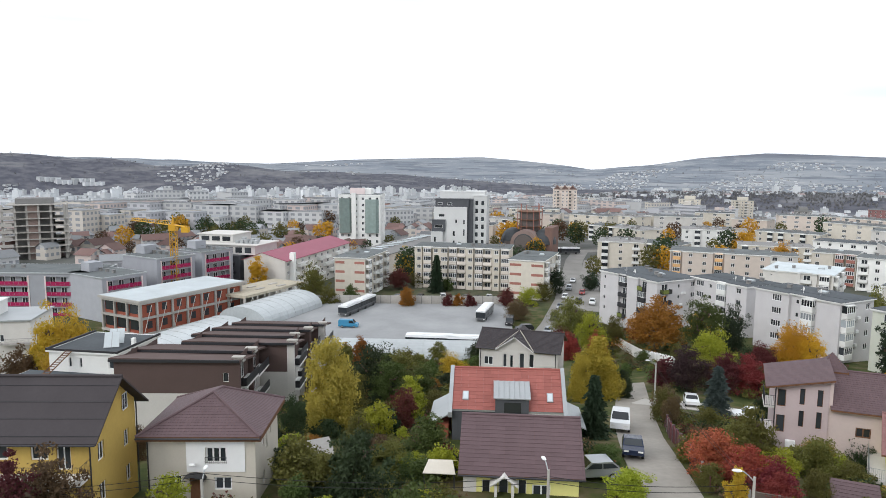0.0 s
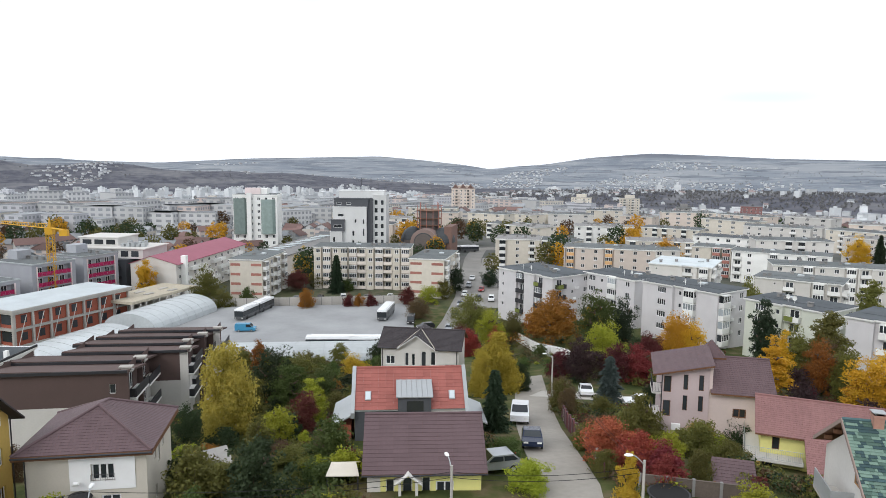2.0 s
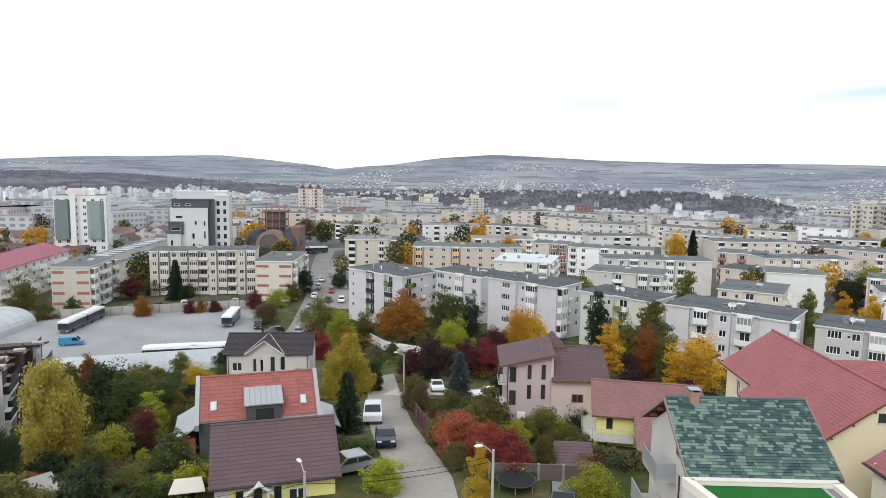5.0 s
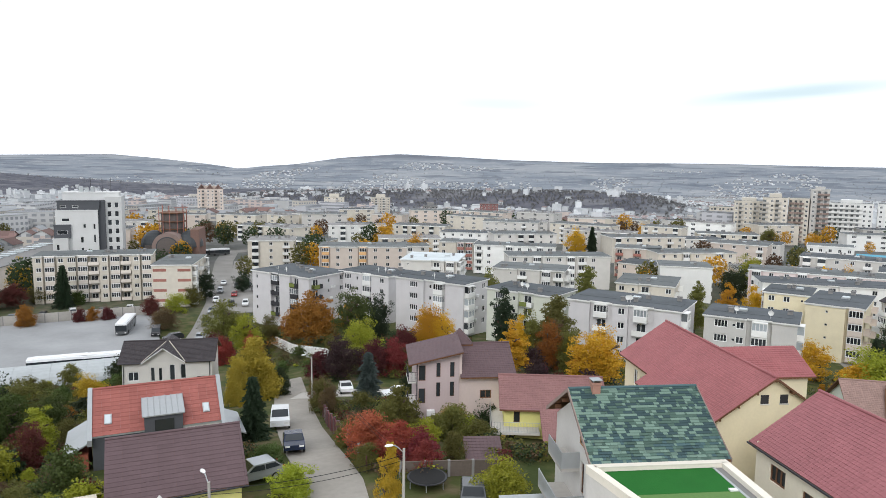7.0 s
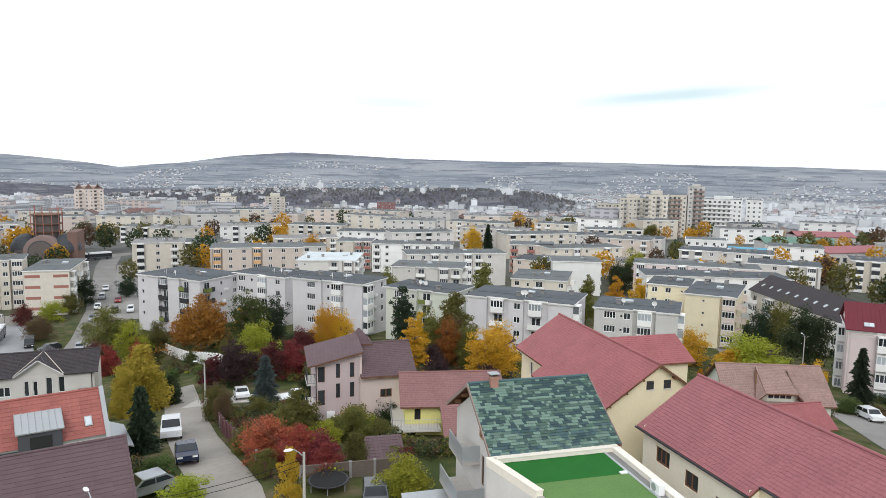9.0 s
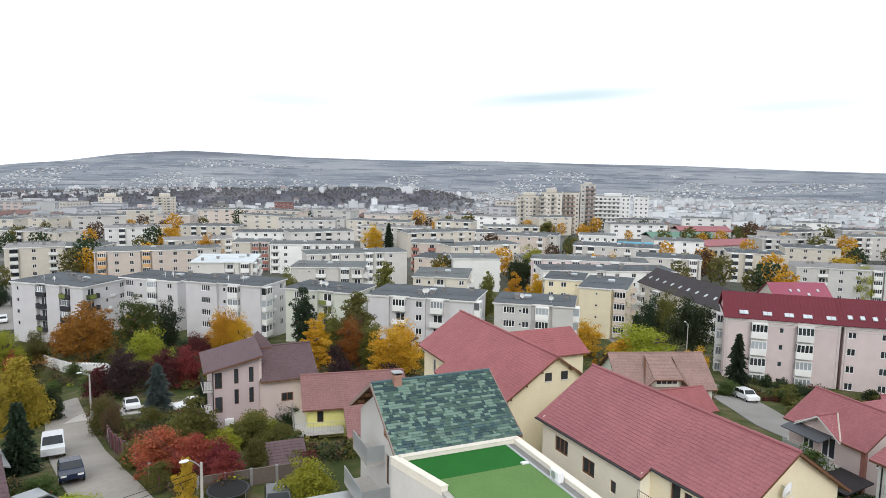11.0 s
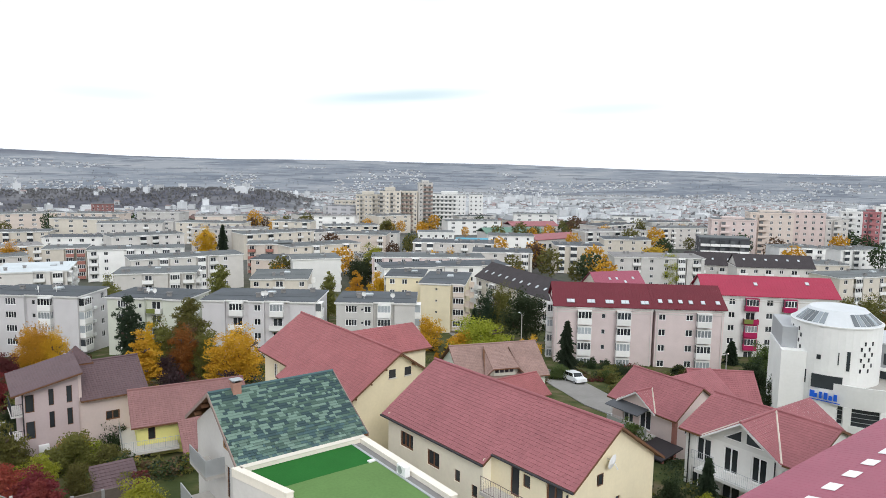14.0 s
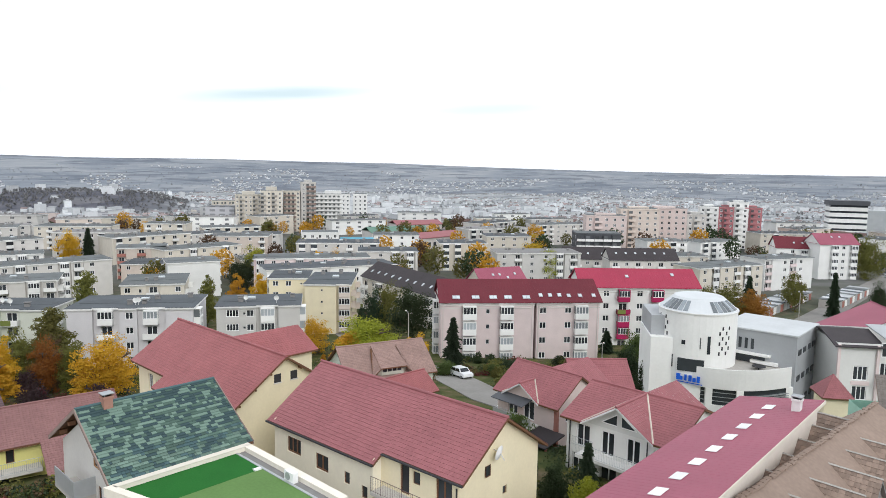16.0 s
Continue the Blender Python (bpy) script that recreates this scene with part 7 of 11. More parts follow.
def office():
    h = thing("office_building", pose(97, 6.5, 8.2, 0, 0, -76), "white and grey office with round glazed-topped tower", "office building")
    n = 40
    R0, zt = 5.35, 15.4
    cx, cy = 6.45, 5.6
    ring = lambda r: [(cx + r * math.cos(2 * math.pi * i / n), cy + r * math.sin(2 * math.pi * i / n)) for i in range(n)]
    part("tower", MB().prism(ring(R0), -3, zt), WHITE, h, smooth=False)
    cap = MB()
    a, b = ring(R0 + 0.05), ring(R0 * 0.62)
    for i in range(n):
        j = (i + 1) % n
        cap.face([(*a[i], zt), (*a[j], zt), (*b[j], zt + 1.75), (*b[i], zt + 1.75)])
    cap.face([(*p, zt + 1.75) for p in b])
    crown = part("tower_roof", cap, mat("pale grey roof metal", (0.56, 0.585, 0.60), 0.5, 0.06, 3, 0.05), h)
    part("roof_rim", MB().prism(ring(R0 + 0.12), zt - 0.12, zt + 0.06), WHITE, crown)
    for i in list(range(21, 27)) + list(range(31, 38)):
        lerp = lambda p, q, t: tuple(p[m] + (q[m] - p[m]) * t for m in range(3))
        j = (i + 1) % n
        A0, A1, B1, B0 = (*a[i], zt), (*a[j], zt), (*b[j], zt + 1.75), (*b[i], zt + 1.75)
        l0, l1, u0, u1 = lerp(A0, B0, 0.12), lerp(A1, B1, 0.12), lerp(A0, B0, 0.8), lerp(A1, B1, 0.8)
        quad = [lerp(l0, l1, 0.1), lerp(l0, l1, 0.9), lerp(u0, u1, 0.9), lerp(u0, u1, 0.1)]
        part("roof_pane", MB().plate([(x, y, z + 0.08) for x, y, z in quad], 0.05), SLATEGLASS, crown)
    slots = [(190 + 16 * c + 4 * (k % 2), 7.9 + 0.78 * k) for k in range(9) for c in (0, 1) if (k + c) % 2 == 0 or k > 1] + [(291 + 12 * c + 5 * (k % 2), 9.7 + 0.7 * k) for k in range(6) for c in (0, 1)]
    for ang, z in slots:
        p = (cx + R0 * math.cos(radians(ang)), cy + R0 * math.sin(radians(ang)))
        part("slot_window", MB().box(-0.05, 0.04, -0.11, 0.11, 0, 0.5), DARKMETAL, h, m=pose(p[0], p[1], z, 0, 0, ang))
    for ang, z, w, hh in ((251, 7.3, 3.5, 1.75), (221, 7.5, 0.5, 1.8), (275, 9.9, 0.4, 2.5), (239, 11.0, 0.5, 0.6), (263, 10.6, 0.12, 1.6)):
        p = (cx + (R0 - 0.1) * math.cos(radians(ang)), cy + (R0 - 0.1) * math.sin(radians(ang)))
        part("tower_window", MB().box(-0.4, 0.14, -w / 2, w / 2, 0, hh), GLASS, h, m=pose(p[0], p[1], z, 0, 0, ang))
    part("left_wing", MB().box(-0.5, 4.6, 2.0, 12, -3, 11.6).box(-0.3, 3.0, 3.5, 12, 11.6, 14.4, 1), [WHITE, CLAD], h)
    bm = pose(97, 6.5, 8.2, 0, 0, -76).inverted() @ pose(107.2, -1.6, 8.2, 0, 0, -110)
    blk = part("block", MB().box(0, 10.4, 0, 10.8, -3, 12.4), CLAD, h, "grey metal-clad block", m=bm)
    part("block_roof", MB().box(-0.15, 10.55, -0.15, 10.95, 12.4, 12.6), ROOFSHEET, blk)
    for i in range(5):
        part("block_window", MB().box(1.0 + i * 0.85, 1.4 + i * 0.85, -0.06, 0.06, 9.7, 11.2), GLASS, blk)
    for i in range(4):
        for z in (2.4, 5.9, 9.6):
            part("side_window", MB().box(10.36, 10.46, 1.0 + i * 2.4, 2.4 + i * 2.4, z, z + 0.8), GLASS, blk)
    part("loggia", MB().box(0.4, 6.4, -0.05, 0.1, 6.6, 8.8), GLASS, blk)
    part("loggia_lintel", MB().box(0.2, 7.2, -0.9, 0.1, 9.0, 9.25), WHITE, blk)
    part("low_canopy", MB().box(4.6, 8.2, -0.7, 0.1, 7.9, 8.3), WHITE, blk)
    curve = lambda t: (2.9 + 15.6 * t, 1.6 - 2.9 * math.sin(math.pi * t) + 0.4 * t)
    pod = [curve(i / 16) for i in range(17)] + [(18.5, 5.0), (2.9, 5.0)]
    ins = [(x, y + 0.35 if y < 4 else y - 0.05) for x, y in pod]
    part("podium_glass", MB().prism(ins, -3, 5.6), GLASS, h)
    for z0, z1 in ((1.5, 3.1), (5.4, 7.7)):
        part("podium_band", MB().prism(pod, z0, z1), WHITE, h)
    for t in (0.02, 0.27, 0.52, 0.99):
        x, y = curve(t)
        part("podium_pier", MB().box(x - 0.45, x + 0.45, y - 0.05, y + 0.7, -3, 5.4), WHITE, h)
    for z in (3.6, 4.2, 4.8):
        part("glazing_bar", MB().prism([(x, y + 0.3) for x, y in pod if x < 11], z, z + 0.07), METAL, h)
    for z in (3.3, 3.6, 3.9, 4.2, 4.5):
        part("louvre", MB().prism([(x, y - 0.02) for x, y in pod if x > 11], z, z + 0.1), METAL, h)
    front = pod[:-2]
    part("parapet", MB().prism(front + [(x, y + 0.3) for x, y in reversed(front)], 7.7, 8.2), WHITE, h)
    part("terrace", MB().prism([(x, y + 0.3 if y < 4 else y + 3) for x, y in pod], 7.7, 7.76), CONCRETE, h)
    sm = mat("blue sign", (0.02, 0.12, 0.62), 0.4, 0.05, 3, 0)
    ang = -28
    sign = part("sign", MB().box(0, 3.6, -0.08, 0.02, 0, 0.1), sm, h, "blue plain sign bars", m=pose(3.0, 1.2, 5.7, 0, 0, ang))
    for i, w in enumerate((0.55, 0.3, 0.3, 0.42, 0.42, 0.4)):
        part("sign_bar", MB().box(0.05 + i * 0.56, 0.05 + i * 0.56 + w, -0.1, 0.02, 0.3, 1.15 - 0.3 * (i in (1, 4))), sm, sign)
    part("terrace_table", MB().tube((14, 1.6, 7.4), (14, 1.6, 8.2), 0.1, 0.1, 8).tube((14, 1.6, 8.2), (14, 1.6, 8.3), 0.9, 0.9, 12), DARKMETAL, h)


office()
# ---- trees and shrubs ----
tree("weep", "birch", -11.2, 65.0, 9.2, 0.98)
tree("round", "dark", -8.6, 79.5, 7.7, 0.92)
tree("round", "olive", -5.9, 89.8, 6.5, 1.23)
tree("tall", "orange", -12.5, 103.3, 7.8, 0.88)
tree("round", "green", -6.1, 77.8, 6.4, 0.91)
tree("round", "green", -2.7, 86.0, 4.5, 1.08)
tree("round", "wine", -3.8, 63.9, 4.2, 0.89)
tree("tall", "lime", -3.2, 68.9, 5.0, 1.25)
tree("round", "yellow", 1.8, 108.0, 5.1, 0.99)
tree("weep", "willow", 22.2, 95.4, 8.8, 1.45)
tree("weep", "willow", 18.8, 90.1, 6.2, 1.0)
tree("spruce", "pine", 14.5, 63.4, 6.2, 1.06)
tree("bush", "green", 13.1, 52.4, 2.0, 1.31)
tree("bush", "lime", 13.2, 46.2, 2.2, 1.43)
tree("tall", "yellow", 16.9, 37.4, 5.8, 0.60)
tree("bush", "red", 21.6, 52.0, 3.6, 1.25)
tree("bush", "olive", 20.9, 55.6, 2.4, 1.0)
tree("bush", "red", 22.9, 49.2, 3.3, 1.1)
tree("bush", "crimson", 24.1, 47.4, 3.1, 1.15)
tree("bush", "crimson", 23.6, 45.6, 2.6, 1.0)
tree("bush", "olive", 19.9, 48.6, 2.0, 1.0)
tree("bush", "olive", 30.4, 65.6, 2.5, 1.5)
tree("bush", "olive", 29.4, 73.4, 2.4, 1.3)
tree("bush", "brown", 33.6, 64.0, 2.6, 1.3)
tree("bush", "dark", 36.2, 63.6, 3.0, 1.2)
tree("bush", "gold", 33.6, 58.6, 2.3, 1.2)
tree("bush", "dark", 37.0, 58.8, 3.6, 1.0)
tree("bush", "olive", 30.6, 53.6, 3.4, 1.1)
tree("bush", "lime", 27.0, 52.0, 2.4, 1.1)
tree("bush", "olive", 28.6, 58.6, 2.6, 1.2)
tree("poplar", "dark", 37.4, 74.2, 4.3, 1.0)
tree("bush", "brown", 28.4, 85.0, 3.2, 1.0)
tree("spruce", "spruce", 33.9, 81.9, 6.4, 1.25)
tree("round", "purple", 36.6, 99.4, 6.6, 1.15)
tree("round", "wine", 41.8, 98.6, 6.2, 1.0)
tree("round", "crimson", 45.4, 98.4, 6.2, 1.0)
tree("round", "lime", 45.2, 113.3, 8.1, 0.95)
tree("round", "orange", 46.1, 144.8, 11.7, 1.28)
tree("round", "orange", 45.2, 155.6, 6.6, 1.07)
tree("round", "green", 53.0, 136.1, 11.4, 0.89)
tree("round", "pine", 58.7, 135.9, 10.2, 0.63)
tree("round", "gold", 61.4, 119.1, 9.0, 0.69)
tree("round", "gold", 63.8, 115.6, 8.1, 0.71)
tree("bush", "wine", 54.3, 113.7, 5.9, 0.78)
tree("round", "wine", 18.8, 199.1, 6.4, 0.93)
tree("round", "lime", 25.7, 204.4, 5.5, 1.45)
tree("round", "brown", 20.3, 184.9, 5.9, 1.40)
tree("round", "pine", 36.8, 221.0, 8.9, 0.83)
tree("round", "olive", 31.4, 211.7, 6.2, 1.08)
tree("round", "pine", 49.7, 228.7, 6.7, 1.07)
tree("round", "olive", 30.8, 163.1, 10.2, 1.11)
tree("round", "lime", 32.5, 148.5, 9.2, 0.81)
tree("round", "olive", 39.2, 155.1, 7.3, 0.87)
tree("bush", "wine", 25.4, 149.9, 5.4, 0.72)
tree("bush", "red", 27.1, 143.5, 5.8, 0.72)
tree("bush", "orange", -10.6, 198.7, 6.2, 0.72)
tree("bush", "wine", 1.3, 199.0, 4.5, 0.72)
tree("bush", "orange", 4.3, 199.0, 4.5, 0.72)
tree("bush", "wine", 8.0, 198.8, 4.5, 0.72)
tree("round", "olive", -39.6, 205.2, 12.2, 0.85)
tree("bush", "olive", -34.4, 202.1, 6.7, 0.88)
tree("bush", "green", -28.0, 205.1, 5.9, 0.72)
tree("spruce", "pine", -2.3, 225.0, 12.4, 0.94)
tree("round", "wine", -15.1, 229.5, 7.1, 1.37)
tree("round", "olive", -9.0, 234.8, 5.5, 1.80)
tree("bush", "green", 1.1, 228.0, 4.0, 1.06)
tree("round", "yellow", -13.9, 251.6, 11.9, 0.72)
tree("tall", "gold", -58.5, 214.1, 12.8, 0.91)
tree("round", "yellow", -66.7, 113.9, 15.5, 0.60)
tree("round", "yellow", -62.3, 114.1, 14.6, 0.61)
tree("bush", "yellow", -61.1, 103.3, 7.4, 0.72)
tree("bush", "brown", -69.6, 109.8, 8.8, 0.72)
tree("bush", "brown", -63.4, 101.9, 5.4, 0.72)
tree("round", "brown", -22.7, 37.1, 6.9, 0.87)
tree("tall", "wine", -23.7, 35.9, 7.2, 0.84)
tree("bush", "gold", -22.4, 74.7, 3.0, 0.72)
tree("bush", "olive", -42.1, 110.2, 5.4, 0.72)
tree("bush", "brown", -26.0, 56.3, 2.7, 0.72)
tree("round", "gold", 63.1, 118.2, 9.0, 0.73)
tree("tall", "gold", 63.8, 92.0, 8.7, 1.30)
tree("round", "gold", 72.1, 80.5, 8.7, 1.21)
tree("tall", "gold", 71.5, 83.6, 5.1, 1.72)
tree("round", "olive", 73.3, 100.0, 9.7, 0.71)
tree("round", "brown", 73.6, 93.5, 8.4, 0.78)
tree("tall", "olive", 79.3, 100.5, 12.3, 1.18)
tree("round", "olive", 73.8, 89.5, 8.1, 0.65)
tree("tall", "pine", 78.7, 117.0, 12.5, 0.85)
tree("bush", "lime", 25.9, 38.0, 3.0, 1.25)
tree("round", "gold", 54.4, 141.9, 7.5, 0.93)
tree("bush", "olive", 32.2, 57.6, 1.2, 1.90)
tree("bush", "lime", 33.1, 54.8, 1.8, 1.59)
tree("bush", "brown", 30.6, 60.7, 1.4, 1.90)
tree("tall", "dark", 36.5, 75.6, 5.6, 0.74)
tree("round", "olive", 33.0, 52.5, 1.9, 1.85)
tree("bush", "olive", 29.5, 59.0, 1.2, 1.88)
tree("round", "olive", 75.8, 98.1, 9.4, 1.01)
tree("tall", "gold", 70.4, 99.7, 8.9, 0.97)
tree("round", "orange", 70.9, 91.8, 8.8, 0.60)
tree("round", "lime", 113.2, 59.8, 8.0, 1.62)
tree("bush", "gold", 110.7, 62.3, 5.3, 1.40)
tree("round", "gold", 114.7, 73.1, 7.1, 1.21)
tree("round", "olive", 143.7, 70.3, 11.7, 0.77)
tree("round", "dark", 133.2, 59.7, 12.1, 0.90)
tree("round", "pine", 140.3, 72.7, 10.9, 0.62)
tree("spruce", "pine", 121.4, 65.7, 9.0, 0.78)
tree("bush", "gold", 111.8, 48.9, 5.6, 0.74)
tree("spruce", "pine", 109.5, 41.2, 9.4, 0.83)
tree("bush", "dark", 110.4, 35.5, 1.2, 1.90)
tree("bush", "dark", 113.5, 32.3, 2.4, 1.90)
tree("bush", "green", 104.4, 40.5, 2.3, 1.84)
tree("round", "yellow", 276.3, 70.0, 15.3, 1.14)
tree("round", "lime", 255.5, 58.0, 12.3, 0.86)
tree("round", "olive", 206.0, -4.4, 11.6, 1.35)
tree("round", "olive", 200.0, 0.7, 10.8, 0.76)
tree("round", "orange", 204.7, -10.9, 10.2, 1.10)
tree("spruce", "pine", 221.8, -10.5, 12.3, 0.78)
tree("round", "olive", 236.8, -23.9, 12.0, 0.73)
tree("spruce", "pine", 231.5, -34.2, 13.7, 0.60)
tree("bush", "dark", 117.3, 12.7, 5.7, 1.00)
tree("bush", "green", 129.4, 12.1, 6.7, 0.80)
tree("bush", "olive", 109.1, 14.3, 3.9, 1.18)
tree("bush", "dark", 104.7, 8.0, 5.2, 0.82)
tree("bush", "olive", 119.7, 23.7, 2.4, 1.90)
tree("spruce", "pine", 143.7, 19.7, 4.8, 1.47)
tree("bush", "dark", 45.5, 7.0, 2.7, 0.72)
tree("spruce", "pine", 46.4, 7.3, 4.8, 0.80)
tree("bush", "dark", 47.0, 9.7, 2.9, 0.72)
tree("bush", "lime", 43.5, 6.8, 3.1, 0.72)
tree("bush", "olive", 43.7, 5.1, 2.6, 0.72)
tree("round", "olive", 324.7, -59.0, 17.1, 0.91)
tree("round", "dark", 235.4, -46.7, 11.0, 0.60)
tree("bush", "wine", 114.1, 14.1, 3.7, 0.88)
tree("bush", "gold", 80.0, 36.6, 1.7, 1.17)
tree("tall", "gold", 148.9, 118.1, 12.0, 0.90)
tree("tall", "gold", 149.3, 111.0, 12.4, 0.83)
tree("round", "lime", 203.7, 153.3, 13.5, 0.88)
tree("round", "dark", 188.8, 148.1, 12.1, 0.94)
tree("round", "gold", 211.8, 125.2, 13.1, 0.65)
tree("tall", "olive", 136.5, 117.4, 13.0, 0.81)
tree("round", "olive", 94.8, 147.1, 14.0, 0.60)
tree("round", "gold", 133.2, 268.8, 12.5, 1.08)
tree("tall", "olive", 112.2, 130.4, 15.6, 0.88)
tree("spruce", "pine", 216.3, 249.3, 15.0, 0.79)
tree("round", "gold", 213.9, 257.8, 13.6, 0.89)
tree("round", "gold", 137.1, 311.2, 12.5, 1.26)
tree("round", "olive", 340.0, 246.5, 10.7, 1.20)
tree("spruce", "pine", -2.0, 224.0, 12.5, 0.66)
tree("bush", "wine", 27.3, 147.5, 5.6, 0.72)
tree("bush", "red", 33.5, 146.2, 5.8, 0.72)
tree("round", "olive", -9.8, 71.3, 6.4, 0.72)
tree("bush", "dark", -6.8, 55.6, 1.6, 1.90)
tree("bush", "olive", -9.4, 49.1, 2.2, 1.90)
tree("round", "dark", -13.5, 60.5, 4.2, 0.79)
tree("bush", "dark", -7.1, 45.4, 1.8, 1.90)
tree("bush", "olive", -4.2, 53.8, 1.5, 1.90)
tree("bush", "lime", -2.0, 50.0, 1.7, 1.34)
tree("bush", "dark", -12.2, 50.5, 2.6, 0.84)
tree("bush", "brown", -1.1, 58.0, 1.2, 1.90)
tree("round", "olive", -0.8, 74.0, 2.9, 1.20)
tree("bush", "orange", -11.5, 56.8, 1.2, 1.90)
tree("bush", "dark", 25.9, 96.6, 4.1, 0.85)
tree("bush", "olive", 25.6, 75.8, 3.9, 0.84)
tree("round", "brown", 24.9, 71.8, 4.3, 0.60)
tree("bush", "olive", 26.9, 46.8, 2.6, 0.72)
# ---- keep plants out of the buildings ----
def footprints():
    out = []
    for ob in list(scene.collection.objects):
        if ob.parent is None and ob.type == "EMPTY" and ob.children:
            if ob.name.startswith(("house", "apartment", "office", "greenhouse", "film_tent", "tower", "hall", "church")):
                lo, hi = [1e9, 1e9], [-1e9, -1e9]
                for c in ob.children:
                    if c.type == "MESH" and c.name.startswith(("wall", "tower", "block", "cover", "roof", "upper_wall", "terrace", "podium")):
                        for b in c.bound_box:
                            p = c.matrix_basis @ Vector(b)
                            lo = [min(lo[0], p.x), min(lo[1], p.y)]; hi = [max(hi[0], p.x), max(hi[1], p.y)]
                if hi[0] > lo[0]:
                    out.append((ob.matrix_basis.inverted(), lo, hi))
    return out


def free(prints, x, y, m):
    for inv, lo, hi in prints:
        p = inv @ Vector((x, y, 0))
        if lo[0] - m < p.x < hi[0] + m and lo[1] - m < p.y < hi[1] + m:
            return False
    return True


# ---- towers and special buildings ----
def tower(x, y, z, turn, L, D, floors, wall_mat, cols, label, ledge=None, ledge_cols=(), top=None, fh=2.9, side_cols=3, glass=None, name="tower_block"):
    """A tall block: a grid of windows on the front and the right side, ledges or loggias in the named columns."""
    root = thing(name, pose(x, y, z, 0, 0, turn), label, "tower block", "tall buildings")
    H = floors * fh + 0.5
    holes, wins = {}, []
    w, h = 1.3, 1.4
    for f in range(floors):
        zz = f * fh + 1.3
        for i in range(cols):
            if i in ledge_cols:
                continue
            u = L * (i + 0.5) / cols - w / 2
            holes.setdefault("f", []).append((u, u + w, zz, zz + h)); wins.append(("f", u, zz))
        for sd in ("r", "l"):
            for i in range(side_cols):
                u = D * (i + 0.5) / side_cols - w / 2
                holes.setdefault(sd, []).append((u, u + w, zz, zz + h)); wins.append((sd, u, zz))
    part("wall", shell(MB(), L, D, -14, H, holes), wall_mat, root)
    far = MB()
    for sd, u, zz in wins:
        add_window(far, on_wall(sd, L, D, u, zz), w, h, 2, 0, 1)
    ob = part("window_grid", far, [PVC, GLASS], root); ob["kind"] = "stuff"
    lm = ledge or DARKCONC
    cw = L / cols
    for i in ledge_cols:
        key = ("loggia", round(cw, 2), lm.name, wall_mat.name)
        if key not in BAL:
            BAL[key] = MB().box(0.05, cw - 0.05, -1.2, 0.0, -0.1, 0.08).box(0.05, cw - 0.05, -1.2, -1.1, 0.08, 1.0).box(0.15, cw * 0.55, -0.06, -0.02, 1.0, 2.3, 1).box(0.0, 0.12, -1.2, 0.0, -0.1, 2.8, 2).mesh("balcony", [lm, PALEGLASS, wall_mat])
        for f in range(floors):
            part("balcony", BAL[key], lm, root, m=pose(cw * i, 0, f * fh + 0.4))
    part("roof", MB().box(-0.2, L + 0.2, -0.2, D + 0.2, H, H + 0.6), wall_mat, root)
    part("roof_felt", MB().box(0.1, L - 0.1, 0.1, D - 0.1, H + 0.6, H + 0.65), BITUMEN2, root)
    if top:
        part("roof_house", MB().box(L * 0.25, L * 0.75, D * 0.25, D * 0.8, H + 0.6, H + top), wall_mat, root)
    return root


def tower_glass():
    t = tower(-50, 327, 0, -3, 20, 15, 9, WHITE, 6, "white and green glass tower with corner bays", GLASS_GREEN, (), 3.2, side_cols=3)
    part("glass_bay", MB().prism([(1, -1.6), (5.5, -1.6), (6.4, 0), (0.2, 0)], 9, 25.5), GLASS_GREEN, t, "green glazed bay")
    part("glass_bay", MB().prism([(13.5, -1.6), (18, -1.6), (19.2, 0), (12.6, 0)], 9, 25), GLASS_GREEN, t, "green glazed bay")
    part("roof_sign", MB().box(5, 12, 3, 5, 27, 30.2), ROSE, t)
    part("corner_pier", MB().box(6.5, 8.5, -1.8, 0.2, -2, 28), WHITE, t)
    part("mast", MB().tube((10, 4, 30), (10, 4, 34), 0.1, 0.05, 6), DARKMETAL, t)


